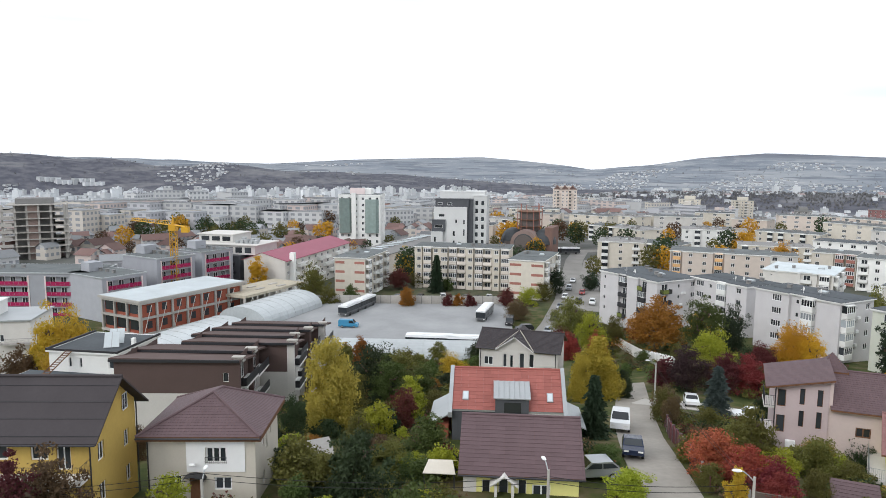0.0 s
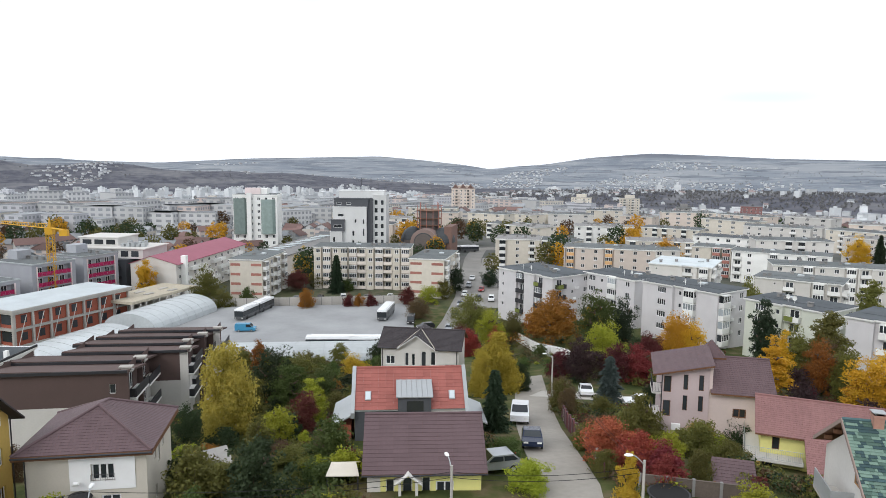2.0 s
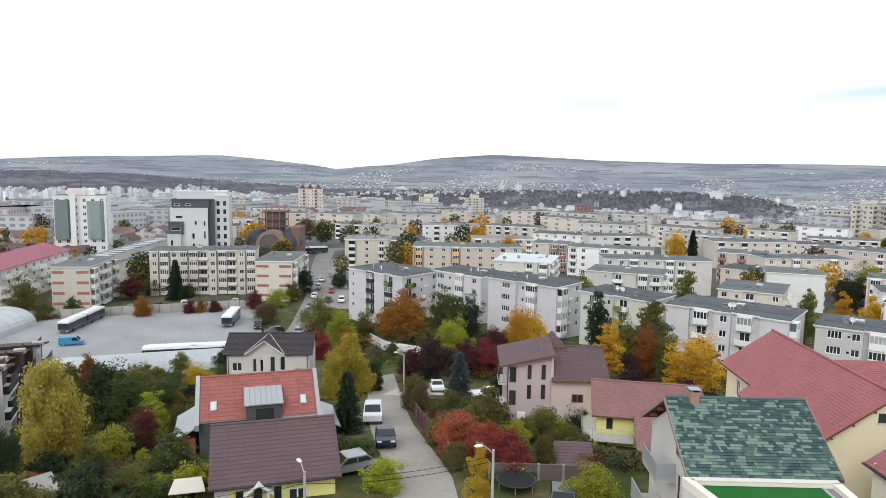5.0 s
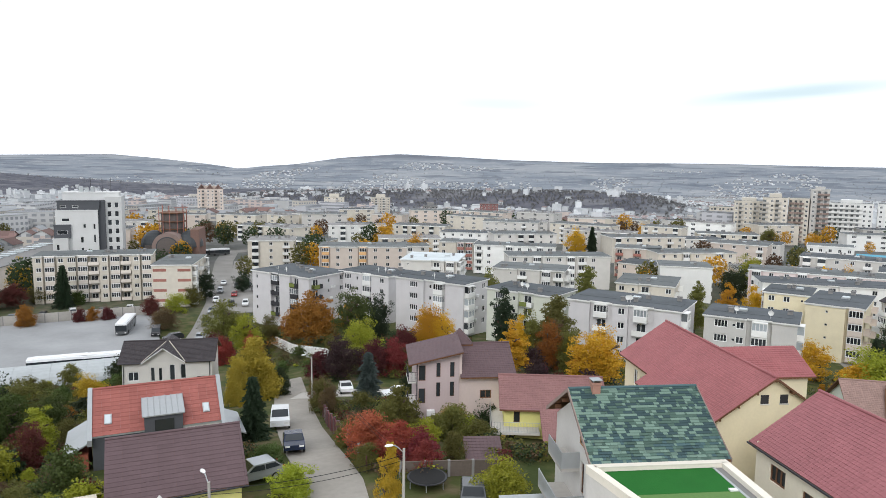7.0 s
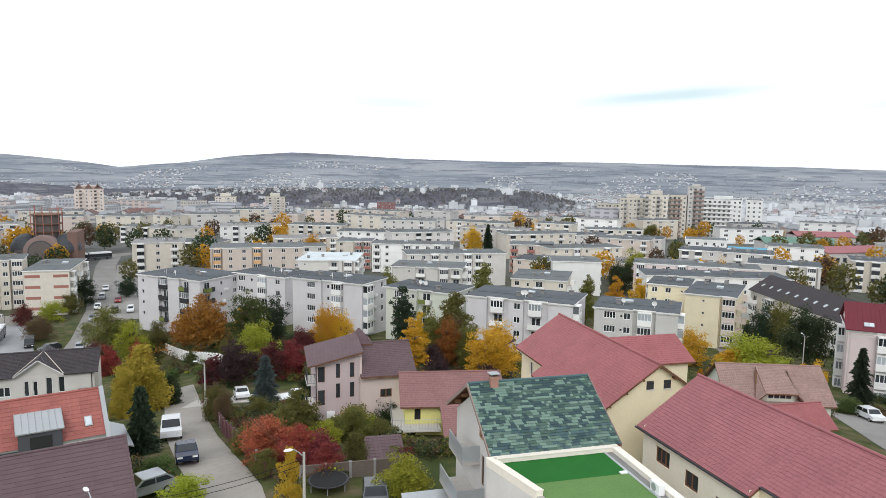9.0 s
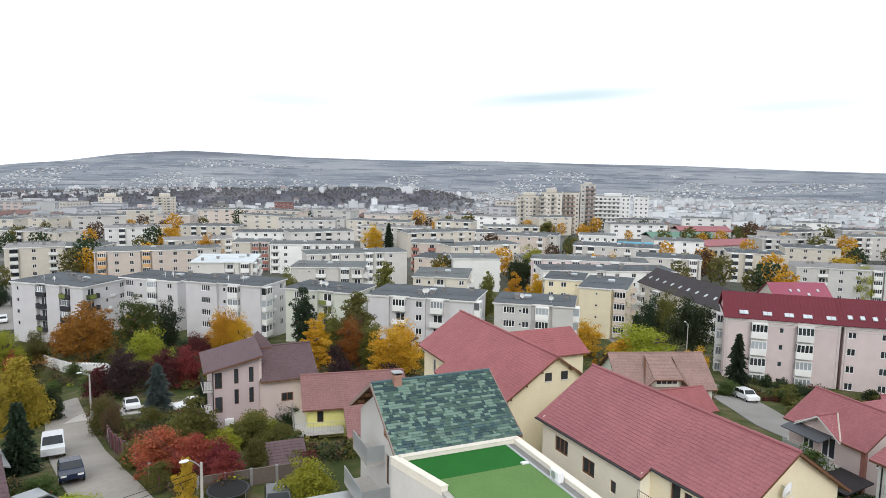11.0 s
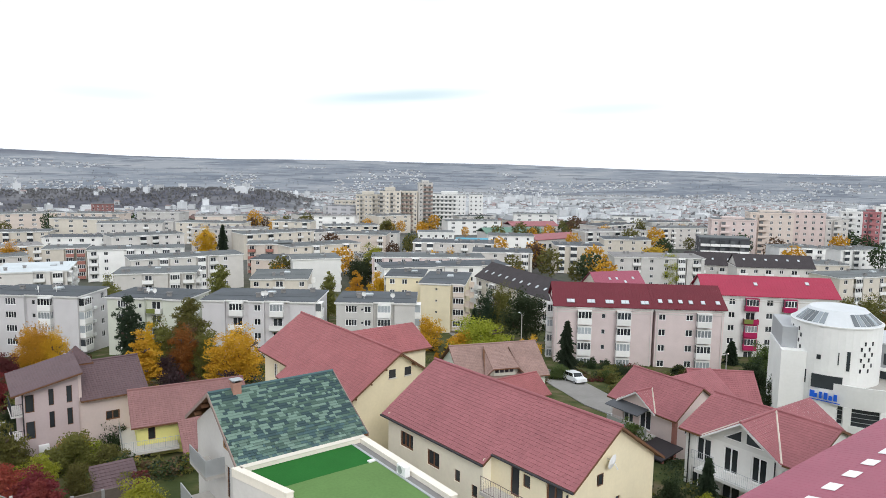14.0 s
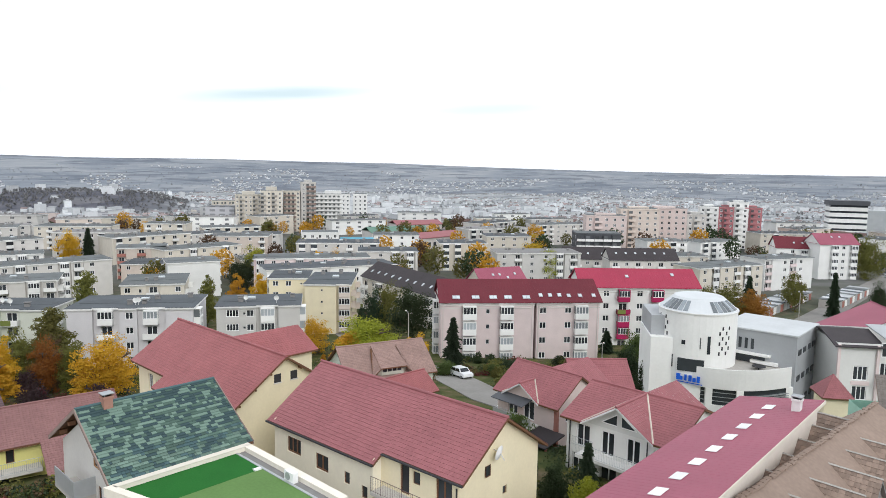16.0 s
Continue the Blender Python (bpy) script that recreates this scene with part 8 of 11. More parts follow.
def tower_office():
    t = thing("office_tower", pose(-4.8, 291, 0, 0, 0, -8), "white office tower with dark grey clad upper floors", "office building", "tall buildings")
    def block(x0, x1, y0, y1, z0, z1, mt, wins=()):
        ob = part("block", shell(MB(), x1 - x0, y1 - y0, z0, z1, {"f": [(u, u + w, z, z + h) for u, z, w, h in wins]}), mt, t, m=pose(x0, y0, 0))
        part("block_roof", MB().box(x0 - 0.1, x1 + 0.1, y0 - 0.1, y1 + 0.1, z1, z1 + 0.4), mt, t)
        for u, z, w, h in wins:
            window(ob, pose(u, 0.1, z), w, h, 1, None, False)
    block(0, 5.0, -4, 8, -4, 13.5, OFFWHITE, ((1.2, 5, 1, 2.2), (1.2, 9.5, 1, 2.2)))
    block(0.4, 5.9, -3.2, 8, 13.9, 18.5, ANTHRA, ((1, 15.4, 3.5, 1.3),))
    block(1.0, 15, -2.4, 12, -4, 23.8, OFFWHITE, ((8.0, 8, 1, 2.2), (8.0, 12, 1, 2.2), (9.0, 17.5, 0.9, 1.5), (12.4, 6, 0.7, 3), (12.4, 12, 0.7, 3), (12.4, 17, 0.7, 2), (2, 20, 2.6, 1.2)))
    block(1.6, 15.6, -2.0, 12, 24.2, 27.2, ANTHRA, ((1, 25, 2, 1), (5, 25, 2, 1)))
    block(15.0, 17.4, -1.2, 14, -4, 27.0, ANTHRA)
    block(17.4, 23.0, 0, 15, -4, 28.6, OFFWHITE, tuple((0.7 + 2.5 * (k % 2), 5 + 3.3 * (k // 2), 1.4, 2.1) for k in range(14)))
    block(3, 22, 2, 14, 27.6, 30.2, OFFWHITE)
    for x, z in ((8, 32.5), (10, 32), (12, 32.5)):
        part("roof_unit", MB().box(x, x + 1.4, 6, 8, 30.2, z), METAL, t)
    for x in (12, 16, 19):
        part("mast", MB().tube((x, 7, 30), (x, 7, 36), 0.09, 0.05, 6), DARKMETAL, t)


def church():
    c = thing("church", pose(34.2, 292, 0, 0, 0, -20), "unfinished church with great arch and scaffolded drum", "church")
    raw = mat("dark bare masonry", (0.13, 0.112, 0.105), 0.9, 0.2, 2, 0.2)
    part("block", MB().box(-9, 9, 2, 20, -3, 9), raw, c)
    part("brick_wall", MB().box(8.2, 11.5, 4, 18, -3, 15.2), mat("brown brick", (0.20, 0.125, 0.105), 0.9, 0.2, 2, 0.2), c)
    n = 20
    def archface(r, y0, y1, mt, nm, z=8.3):
        mb = MB()
        pr = [(-r * math.cos(math.pi * i / n), z + r * math.sin(math.pi * i / n)) for i in range(n + 1)]
        for i in range(n):
            (a, b), (e, d) = pr[i], pr[i + 1]
            mb.face([(a, y0, b), (e, y0, d), (e, y1, d), (a, y1, b)])
        mb.face([(a, y0, b) for a, b in pr] + [(r, y0, -3), (-r, y0, -3)])
        part(nm, mb, mt, c)
    archface(5.9, 0.2, 8, mat("pinkish brick arch", (0.27, 0.20, 0.18), 0.9, 0.15, 4, 0.1), "great_arch")
    archface(4.3, -0.2, 1, COPPER, "arch_window")
    archface(3.9, -0.35, 0.2, raw, "arch_glazing")
    for sx in (-7, 7):
        mb = MB()
        for i in range(n):
            for j in range(6):
                a0, a1, e0, e1 = 2 * math.pi * i / n, 2 * math.pi * (i + 1) / n, math.pi / 2 * j / 6, math.pi / 2 * (j + 1) / 6
                q = lambda a, e: (sx + 5.2 * math.cos(e) * math.cos(a), 9 + 7 * math.cos(e) * math.sin(a), 8 + 6.5 * math.sin(e))
                mb.face([q(a0, e0), q(a1, e0), q(a1, e1), q(a0, e1)])
        part("half_dome", mb, COPPER, c)
    part("drum", MB().prism([(4.6 * math.cos(2 * math.pi * i / 16), 11 + 4.6 * math.sin(2 * math.pi * i / 16)) for i in range(16)], 10, 21.5), raw, c)
    for z in (15.0, 18.0, 21.5):
        part("scaffold_deck", MB().prism([(5.6 * math.cos(2 * math.pi * i / 16), 11 + 5.6 * math.sin(2 * math.pi * i / 16)) for i in range(16)], z, z + 0.25), WOOD, c)
    for i in range(12):
        a = 2 * math.pi * i / 12
        part("scaffold_pole", MB().tube((5.5 * math.cos(a), 11 + 5.5 * math.sin(a), 11), (5.5 * math.cos(a), 11 + 5.5 * math.sin(a), 23 + i % 3), 0.14, 0.14, 6), STONEBAND, c)


def skeleton_tower():
    s = thing("tower_shell", pose(-186, 288, -9, 0, 0, 26), "bare concrete tower under construction", "tower block", "tall buildings")
    L, D, n, fh = 24, 18, 11, 2.95
    for f in range(n + 1):
        k = 0 if f < n - 1 else 3
        part("floor_slab", MB().box(-1.2 + k, L + 1.2 - k, -1.3, D, f * fh - 0.2, f * fh + 0.12), CONCRETE, s)
    part("core", MB().box(5, L - 5, 4, D - 3, -6, n * fh + 2.5), DARKCONC, s)
    for x in (0, 4.6, 9, 13.4, 18, L - 0.8):
        part("column", MB().box(x, x + 0.8, -0.2, 0.6, -6, n * fh), CONCRETE, s)
    for f in range(n):
        part("infill", MB().box(9.8, 13.3, 0.1, 0.4, f * fh + 0.12, f * fh + 2.7), LOGGIA, s)
        part("infill", MB().box(L - 0.8, L + 0.2, 0.5, D, f * fh + 0.12, f * fh + 2.7), CONCRETE, s)
        part("parapet", MB().box(-1.2, 4, -1.3, -1.15, f * fh + 0.12, f * fh + 1.0), CONCRETE, s)


def crane():
    c = thing("crane", pose(-79, 200, 0), "yellow tower crane over the building site", "crane")
    m = MB()
    zt = 24
    for x in (-0.8, 0.8):
        for y in (-0.8, 0.8):
            m.bar((x, y, -1), (x, y, zt), 0.16)
    for i in range(16):
        z = i * 1.5
        for a, b in (((-0.8, -0.8), (0.8, -0.8)), ((0.8, -0.8), (0.8, 0.8)), ((0.8, 0.8), (-0.8, 0.8)), ((-0.8, 0.8), (-0.8, -0.8))):
            m.bar((*a, z), (*b, z + 1.5), 0.1)
    part("mast", m, CRANE_Y, c)
    j = MB()
    d = Vector((-0.75, 0.62, 0))
    for s in (-0.45, 0.45):
        j.bar((s, 0, zt), tuple(d * 26 + Vector((s, 0, zt))), 0.12)
    j.bar((0, 0, zt + 1.2), tuple(d * 26 + Vector((0, 0, zt + 0.6))), 0.12)
    for i in range(17):
        p, q = d * (i * 1.5), d * (i * 1.5 + 1.5)
        j.bar((p.x - 0.45, p.y, zt), (q.x, q.y, zt + 1.1), 0.07); j.bar((q.x, q.y, zt + 1.1), (q.x + 0.45, q.y, zt), 0.07)
    part("jib", j, CRANE_Y, c)
    part("cabin", MB().box(-1, 1, -1, 1, zt - 1.6, zt + 0.3).tube((0, 0, zt), (0, 0, zt + 3), 0.6, 0.1, 6), CRANE_Y, c)
    k = d * -7
    part("counter_jib", MB().bar((0, 0, zt), (k.x, k.y, zt), 0.4).box(k.x - 1, k.x + 1, k.y - 0.8, k.y + 0.8, zt - 1.6, zt), CRANE_Y, c)


def magenta_flats():
    """Three staggered blue-grey blocks with magenta balconies."""
    for (x, y, turn, L, D, n, nb) in ((-139, 186, 40, 42, 16, 4, 3), (-104, 187, 46, 17, 13, 4, 1), (-95.5, 203, 46, 16, 13, 5, 1), (-84.5, 216, 46, 12, 12, 5, 1)):
        r = thing("apartment_building", pose(x, y, -0.5, 0, 0, turn - 40 if L > 30 else -32), "blue-grey flats with magenta balconies", "apartment building", "magenta flats")
        L2, D2 = (L, D)
        fh = 2.9
        H = n * fh
        holes, items = {}, []
        for f in range(n):
            for side, w in (("f", L2), ("r", D2)):
                if side == "f" and L2 < 30:
                    continue
                for b in range(nb if side == "f" else 1):
                    u = 2.0 + b * (L2 / nb) if side == "f" else D2 * 0.12
                    ww = D2 * 0.76 if side == "r" else 9
                    holes.setdefault(side, []).append((u, u + ww, f * fh + 0.3, f * fh + 2.7)); items.append((side, u, f * fh + 0.3, ww))
        mb = MB()
        for s, o, dd, w in (("f", (0, 0), (1, 0), L2), ("r", (L2, 0), (0, 1), D2), ("b", (L2, D2), (-1, 0), L2), ("l", (0, D2), (0, -1), D2)):
            mb.wall(o, dd, w, -4, H + 0.6, holes.get(s, []), 1.2)
        part("wall", mb, LAVENDER, r)
        for s, u, z, ww in items:
            p = on_wall(s, L2, D2, u, z, 0)
            part("balcony_back", MB().box(0, ww, 1.15, 1.25, 0, 2.4), LAVENDER, r, m=p)
            for i in range(3):
                window(r, p @ pose(0.5 + i * ww / 3, 1.08, 0.3), 1.6, 1.9, 2, None, False)
            k = max(4, int(ww / 1.2))
            b = part("balcony", MB().box(0, ww, -0.1, 0.05, -0.1, 0.1).box(0, ww, -0.1, 0.0, 0.95, 1.02), MAGENTA, r, m=p)
            for i in range(k):
                part("balcony_panel", MB().box(i * ww / k + 0.05, (i + 1) * ww / k - 0.05, -0.08, -0.02, 0.15, 0.93), MAGENTA, b)
            part("balcony_frame", MB().box(-0.35, 0, -0.15, 0.3, -0.4, 2.6).box(ww, ww + 0.35, -0.15, 0.3, -0.4, 2.6), ROSE, r, m=p)
        part("roof", MB().box(-0.2, L2 + 0.2, -0.2, D2 + 0.2, H + 0.6, H + 0.9), METAL, r)
        part("roof_felt", MB().box(0.3, L2 - 0.3, 0.3, D2 - 0.3, H + 0.9, H + 0.95), BITUMEN2, r)
        part("stair_head", MB().box(L2 * 0.05, L2 * 0.05 + 4, D2 * 0.3, D2 * 0.3 + 4, H + 0.9, H + 3.4), LAVENDER, r)
        for i in range(3):
            part("roof_vent", VENT, DARKCONC, r, m=pose(L2 * 0.3 + i * 3, D2 * 0.5, H + 0.95))


def site_building():
    """A concrete frame with brick infill and a white roof."""
    s = thing("construction_building", pose(-86.0, 170.0, 0.5, 0, 0, -30), "raw concrete frame with brick infill and white roof", "building")
    L, D, H = 15.0, 33, 8.2
    part("core", MB().box(0.5, L - 0.5, 0.6, D - 0.4, -3, H - 0.8), BRICK, s)
    holes = []
    for f in range(2):
        z = 0.3 + f * 4.0
        for i in range(3):
            part("opening", MB().box(0.8 + i * 4.8, 4.4 + i * 4.8, 0.5, 0.62, z + 0.8, z + 3.2), GLASS, s)
        for i in range(7):
            part("opening", MB().box(L - 0.52, L - 0.42, 2.2 + i * 4.4, 3.6 + i * 4.4, z + 1.0, z + 2.8), DARKMETAL, s)
    for z in (-0.2, 3.8, 7.6):
        part("floor_slab", MB().box(-0.2, L + 0.2, -0.2, D + 0.2, z, z + 0.5), CONCRETE, s)
    for i in range(4):
        part("column", MB().box(i * 4.8, i * 4.8 + 0.5, -0.1, 0.4, -3, H), CONCRETE, s)
    for i in range(8):
        part("column", MB().box(L - 0.4, L + 0.1, i * 4.6, i * 4.6 + 0.5, -3, H), CONCRETE, s)
    for i in range(7):
        part("prop", MB().bar((L + 0.3, i * 4.4 + 0.6, 0), (L + 0.9, i * 4.4 + 2.6, 7.4), 0.12), WARMWHITE, s)
    part("roof", MB().box(-0.6, L + 0.6, -0.6, D + 0.6, 8.1, 8.7), CONCRETE, s)
    part("roof_membrane", MB().box(-0.3, L + 0.3, -0.3, D + 0.3, 8.7, 8.76), WHITEROOF, s)
    t = thing("construction_building", pose(-64.5, 188.5, 0.5, 0, 0, -26), "concrete frame under timber formwork", "building")
    part("deck", MB().box(0, 12, 0, 26, 5.2, 5.9), mat("formwork boards", (0.48, 0.43, 0.34), 0.9, 0.3, 2, 0.2), t)
    for i in range(6):
        part("column", MB().box(11.4, 11.9, i * 5, i * 5 + 0.5, -2, 5.2), CONCRETE, t)
        part("prop", MB().bar((12.1, i * 5, 0), (12.5, i * 5 + 2.5, 5.2), 0.12).bar((12.1, i * 5 + 5, 0), (12.5, i * 5 + 2.5, 5.2), 0.12), WARMWHITE, t)
    part("back_wall", MB().box(0.5, 1, 0.5, 25.5, -2, 5.2), CONCRETE, t)
    for i in range(5):
        part("timber_stack", MB().box(1.5 + i * 2, 2.7 + i * 2, 3 + (i * 7) % 15, 6 + (i * 7) % 15, 5.9, 6.15), CONCRETE, t)


def red_long_block():
    r = thing("apartment_building", pose(-64.3, 219.3, 0, 0, 0, -14), "long white block with rose-red roof and galleries", "apartment building", "blocks of flats")
    L, D, fh, n = 14.6, 54, 2.7, 4
    H = n * fh + 0.6
    holes, items = {"r": []}, []
    for f in range(n):
        for i in range(10):
            u = 1.5 + i * 5.2
            holes["r"].append((u, u + 1.6, f * fh + 1.2, f * fh + 2.4)); items.append((u, f * fh + 1.2))
    part("wall", shell(MB(), L, D, -3, H, holes), WARMWHITE, r)
    for u, z in items:
        window(r, on_wall("r", L, D, u, z), 1.6, 1.2, 2, None, False)
    for f in range(1, n):
        for i in range(9):
            if (i + f) % 3:
                part("gallery", MB().box(L, L + 1.2, 3.4 + i * 5.2, 8.0 + i * 5.2, f * fh + 0.2, f * fh + 1.2), WHITE, r)
    part("stair_pier", MB().box(L, L + 1.6, 3.0, 4.4, -2, H + 2.2), WHITE, r)
    part("roof_slope", MB().plate([(L + 0.8, -0.3, H - 0.1), (L + 0.8, D + 0.3, H - 0.1), (L * 0.45, D + 0.3, H + 2.4), (L * 0.45, -0.3, H + 2.4)], 0.15), PINK_SHEET, r)
    part("roof_slope", MB().plate([(-0.6, D + 0.3, H - 0.1), (-0.6, -0.3, H - 0.1), (L * 0.45, -0.3, H + 2.4), (L * 0.45, D + 0.3, H + 2.4)], 0.15), PINK_SHEET, r)
    g = MB(); g.face([(0, 0, H), (L, 0, H), (L * 0.45, 0, H + 2.3)])
    part("gable_wall", g, WARMWHITE, r)
    k = thing("apartment_building", pose(-82, 226, 0, 0, 0, -14), "dark grey block with small balconies", "apartment building", "blocks of flats")
    part("wall", MB().box(0, 16, 0, 14, -3, 12), ANTHRA, k)
    for f in range(4):
        for u in (9.5, 12.5):
            part("balcony", MB().box(u, u + 1.8, -0.9, 0, f * 2.9 + 0.3, f * 2.9 + 1.2), DARKMETAL, k)
    part("penthouse", MB().box(-2, 20, 3, 18, 12, 15), GREYWALL, k); part("penthouse_roof", MB().box(-2.5, 21, 2.4, 18, 15, 15.3), WARMWHITE, k)
    for i in range(6):
        part("penthouse_window", MB().box(-0.8 + i * 3.4, 1.6 + i * 3.4, 2.94, 3.06, 12.6, 14.4), GLASS, k)
    part("penthouse", MB().box(-4, 9, 8, 20, 15.3, 17.8), GREYWALL, k); part("penthouse_roof", MB().box(-4.4, 9.4, 7.6, 20.4, 17.8, 18.05), WARMWHITE, k)
    for i in range(3):
        part("penthouse_window", MB().box(-3 + i * 4, 0 + i * 4, 7.94, 8.06, 15.7, 17.2), GLASS, k)
    for i in range(9):
        part("roof_unit", MB().box(11 + (i % 5) * 1.7, 12.2 + (i % 5) * 1.7, 6 + (i // 5) * 4, 7.4 + (i // 5) * 4, 15.3, 16.2 + 0.3 * (i % 3)), METAL, k)
    s = thing("hall", pose(-38, 262, 0, 0, 0, -26), "long grey hall with rows of skylights", "hall")
    part("wall", MB().box(0, 16, 0, 62, -2, 7.6), BEIGE, s)
    part("roof_slope", MB().plate([(-0.5, -0.5, 7.6), (16.5, -0.5, 7.6), (16.5, 62.5, 9.6), (-0.5, 62.5, 9.6)], 0.3), DARKCONC, s)
    for i in range(14):
        part("skylight", MB().box(3, 8, 1.5 + i * 4.2, 3.0 + i * 4.2, 0, 0.3), WHITEROOF, s, m=pose(0, 0, 7.75 + (2.2 + i * 4.2) * 0.0318))


def left_white_house():
    h = house(-92.5, 122, 3.6, 12, "white rendered flat-roofed house with roof terrace")
    house_walls(h, 16, 12, 9.4, 9.4, WARMWHITE, [("f", 2, 5.6, 1.4, 1.4), ("f", 5, 5.6, 3.2, 1.6, 4), ("f", 10, 5.6, 1.4, 1.4), ("r", 3, 5.2, 1.4, 1.4), ("f", 2, 2, 1.4, 1.4), ("r", 7, 5.2, 2.4, 1.6, 3)])
    part("roof", MB().box(-0.3, 16.3, -0.3, 12.3, 9.4, 9.7), METAL, h)
    part("stair_head", MB().box(3, 9, 4, 9, 9.7, 12.2).box(2.7, 9.3, 3.7, 9.3, 12.2, 12.4), WHITE, h)
    part("balcony", MB().box(11, 16.5, -1.4, 0, 5.2, 5.4), CONCRETE, h)
    railing(h, 11, -1.35, 16.5, -1.35, 5.4)
    g = house(-64, 55.5, 16.2, 8, "low white outbuilding with flat roof")
    house_walls(g, 9, 7, 3.4, 3.4, WHITE, [])
    part("roof", MB().box(-0.3, 9.3, -0.3, 7.3, 3.4, 3.65), BITUMEN, g)


REDPINK = mat("faded red render", (0.40, 0.17, 0.18), 0.85, 0.1, 5, 0.1)


def right_cluster():
    """White and pink houses behind the office, garages and a parking place."""
    h = house(105.8, -16.6, 11.6, -76, "white and pink house with dark grey roofs")
    w = [("f", 2.2, 3.2, 1.9, 2.0, 3), ("f", 2.2, 0.4, 1.9, 2.0, 3), ("f", 5.6, 3.6, 1.9, 2.2, 3), ("f", 5.6, 6.6, 1.9, 2.0, 3), ("f", 9.6, 3.6, 1.8, 1.0, 2), ("f", 10.6, 6.8, 0.7, 1.2, 1)]
    house_walls(h, 14, 11, 8.4, 8.4, WHITE, w)
    part("wall_panel", MB().box(2.0, 4.4, -0.05, 0.0, 2.5, 3.1).box(5.2, 7.8, -0.05, 0, 2.6, 3.5), ROSE, h)
    part("roof_slope", MB().plate([(-0.5, -0.6, 8.0), (6.0, -0.6, 8.0), (6.0, 5, 9.4), (-0.5, 5, 9.4)], 0.15), TILE_DARK, h)
    part("roof_slope", MB().plate([(6.0, -0.2, 9.2), (14.5, -0.2, 9.2), (14.5, 6, 9.9), (6.0, 6, 9.9)], 0.15), METAL, h)
    part("rear_roof", MB().plate([(-0.5, 5, 9.4), (6.0, 5, 9.4), (6.0, 11.5, 8.2), (-0.5, 11.5, 8.2)], 0.15), TILE_DARK, h)
    for x in (0.0, 5.0, 8.1, 12.4):
        part("pier", MB().box(x, x + 0.35, -0.3, 0, -2, 8.2), ROSE, h)
    part("balcony", MB().box(5.2, 12.6, -1.2, 0, 2.9, 3.1), WHITE, h)
    part("balcony_front", MB().box(5.2, 12.6, -1.2, -1.1, 3.1, 3.9), GLASS_GREEN, h)
    s = house(122.3, -19.8, 8.4, -78, "white house with red roof and triangular gable windows")
    house_walls(s, 16, 10, 9.0, 13.0, WHITE, [], "y")
    gable(s, 16, 10, 9.0, 13.0, 0.5, 0.8, PINK_SHEET, PINK_SHEET, "y", 0)
    t = MB(); t.face([(6.4, -0.03, 10.2), (7.8, -0.03, 10.2), (7.8, -0.03, 11.4)]); t.face([(8.2, -0.03, 10.2), (9.6, -0.03, 10.2), (8.2, -0.03, 11.4)])
    part("gable_window", t, GLASS, s)
    part("front_roof", MB().plate([(-3, -4, 9.2), (7, -4, 9.2), (7, 0, 9.6), (-3, 0, 9.6)], 0.3), BITUMEN, s)
    k = house(90.0, -13.2, 14.2, -78, "small house with wine-red pyramid roof")
    house_walls(k, 2.8, 3.4, 2.6, 2.6, YELLOW, [])
    for a, b in (((-0.4, -0.4), (3.2, -0.4)), ((3.2, -0.4), (3.2, 3.8)), ((3.2, 3.8), (-0.4, 3.8)), ((-0.4, 3.8), (-0.4, -0.4))):
        slope(k, "roof_slope", (*a, 2.5), (*b, 2.5), (1.4, 1.7, 4.9), (1.4, 1.7, 4.9), TILE_WINE, WOOD)
    v = house(69.8, -15.2, 15.8, -78, "house with grey tiled mansard roof and green glazed wall")
    house_walls(v, 12, 8, 4.6, 4.6, mat("pale green glazing", (0.35, 0.58, 0.48), 0.4, 0.1, 2, 0), [])
    slope(v, "roof_slope", (-0.5, -0.5, 4.4), (12.5, -0.5, 4.4), (12.0, 4.0, 8.4), (0.5, 4.0, 8.4), TILE_GREY, WOOD)
    d = part("dormer", MB().box(3.6, 5.0, 0.6, 2.6, 5.4, 6.9), WOOD, v)
    part("dormer_window", MB().box(3.9, 4.7, 0.54, 0.6, 5.6, 6.4), PVC, d)
    part("dormer_roof", MB().plate([(3.2, 0.3, 6.6), (4.3, 0.3, 7.4), (4.3, 3, 7.4), (3.2, 3, 6.6)], 0.1).plate([(4.3, 0.3, 7.4), (5.4, 0.3, 6.6), (5.4, 3, 6.6), (4.3, 3, 7.4)], 0.1), TILE_BROWN, d)
    bd = thing("billboard", pose(66.2, -10.6, 15.5, 0, 0, -78), "dark billboard with pale unreadable bars", "billboard")
    part("panel", MB().box(0, 2.4, 0, 0.12, 0.6, 4.2), DARKMETAL, bd)
    for z, a, b in ((2.6, 0.5, 1.9), (2.2, 0.6, 1.8), (1.8, 0.6, 1.5)):
        part("bar", MB().box(a, b, -0.02, 0, z, z + 0.14), CONCRETE, bd)
    for x in (0.2, 2.1):
        part("post", MB().box(x, x + 0.12, 0.02, 0.1, -2, 0.6), METAL, bd)
    gw = MB().box(0, 3.0, 0, 6, -2, 2.6).mesh("wall", [CONCRETE])
    gr = [MB().box(-0.05, 3.05, -0.3, 6.3, 2.6, 2.8).mesh("roof", [m]) for m in (BITUMEN2, ROOFSHEET, METAL, BITUMEN)]
    gd = [MB().box(0.3, 2.7, -0.05, 0.05, 0, 2.2).mesh("door", [m]) for m in (METAL, STONEBAND, WHITE)]
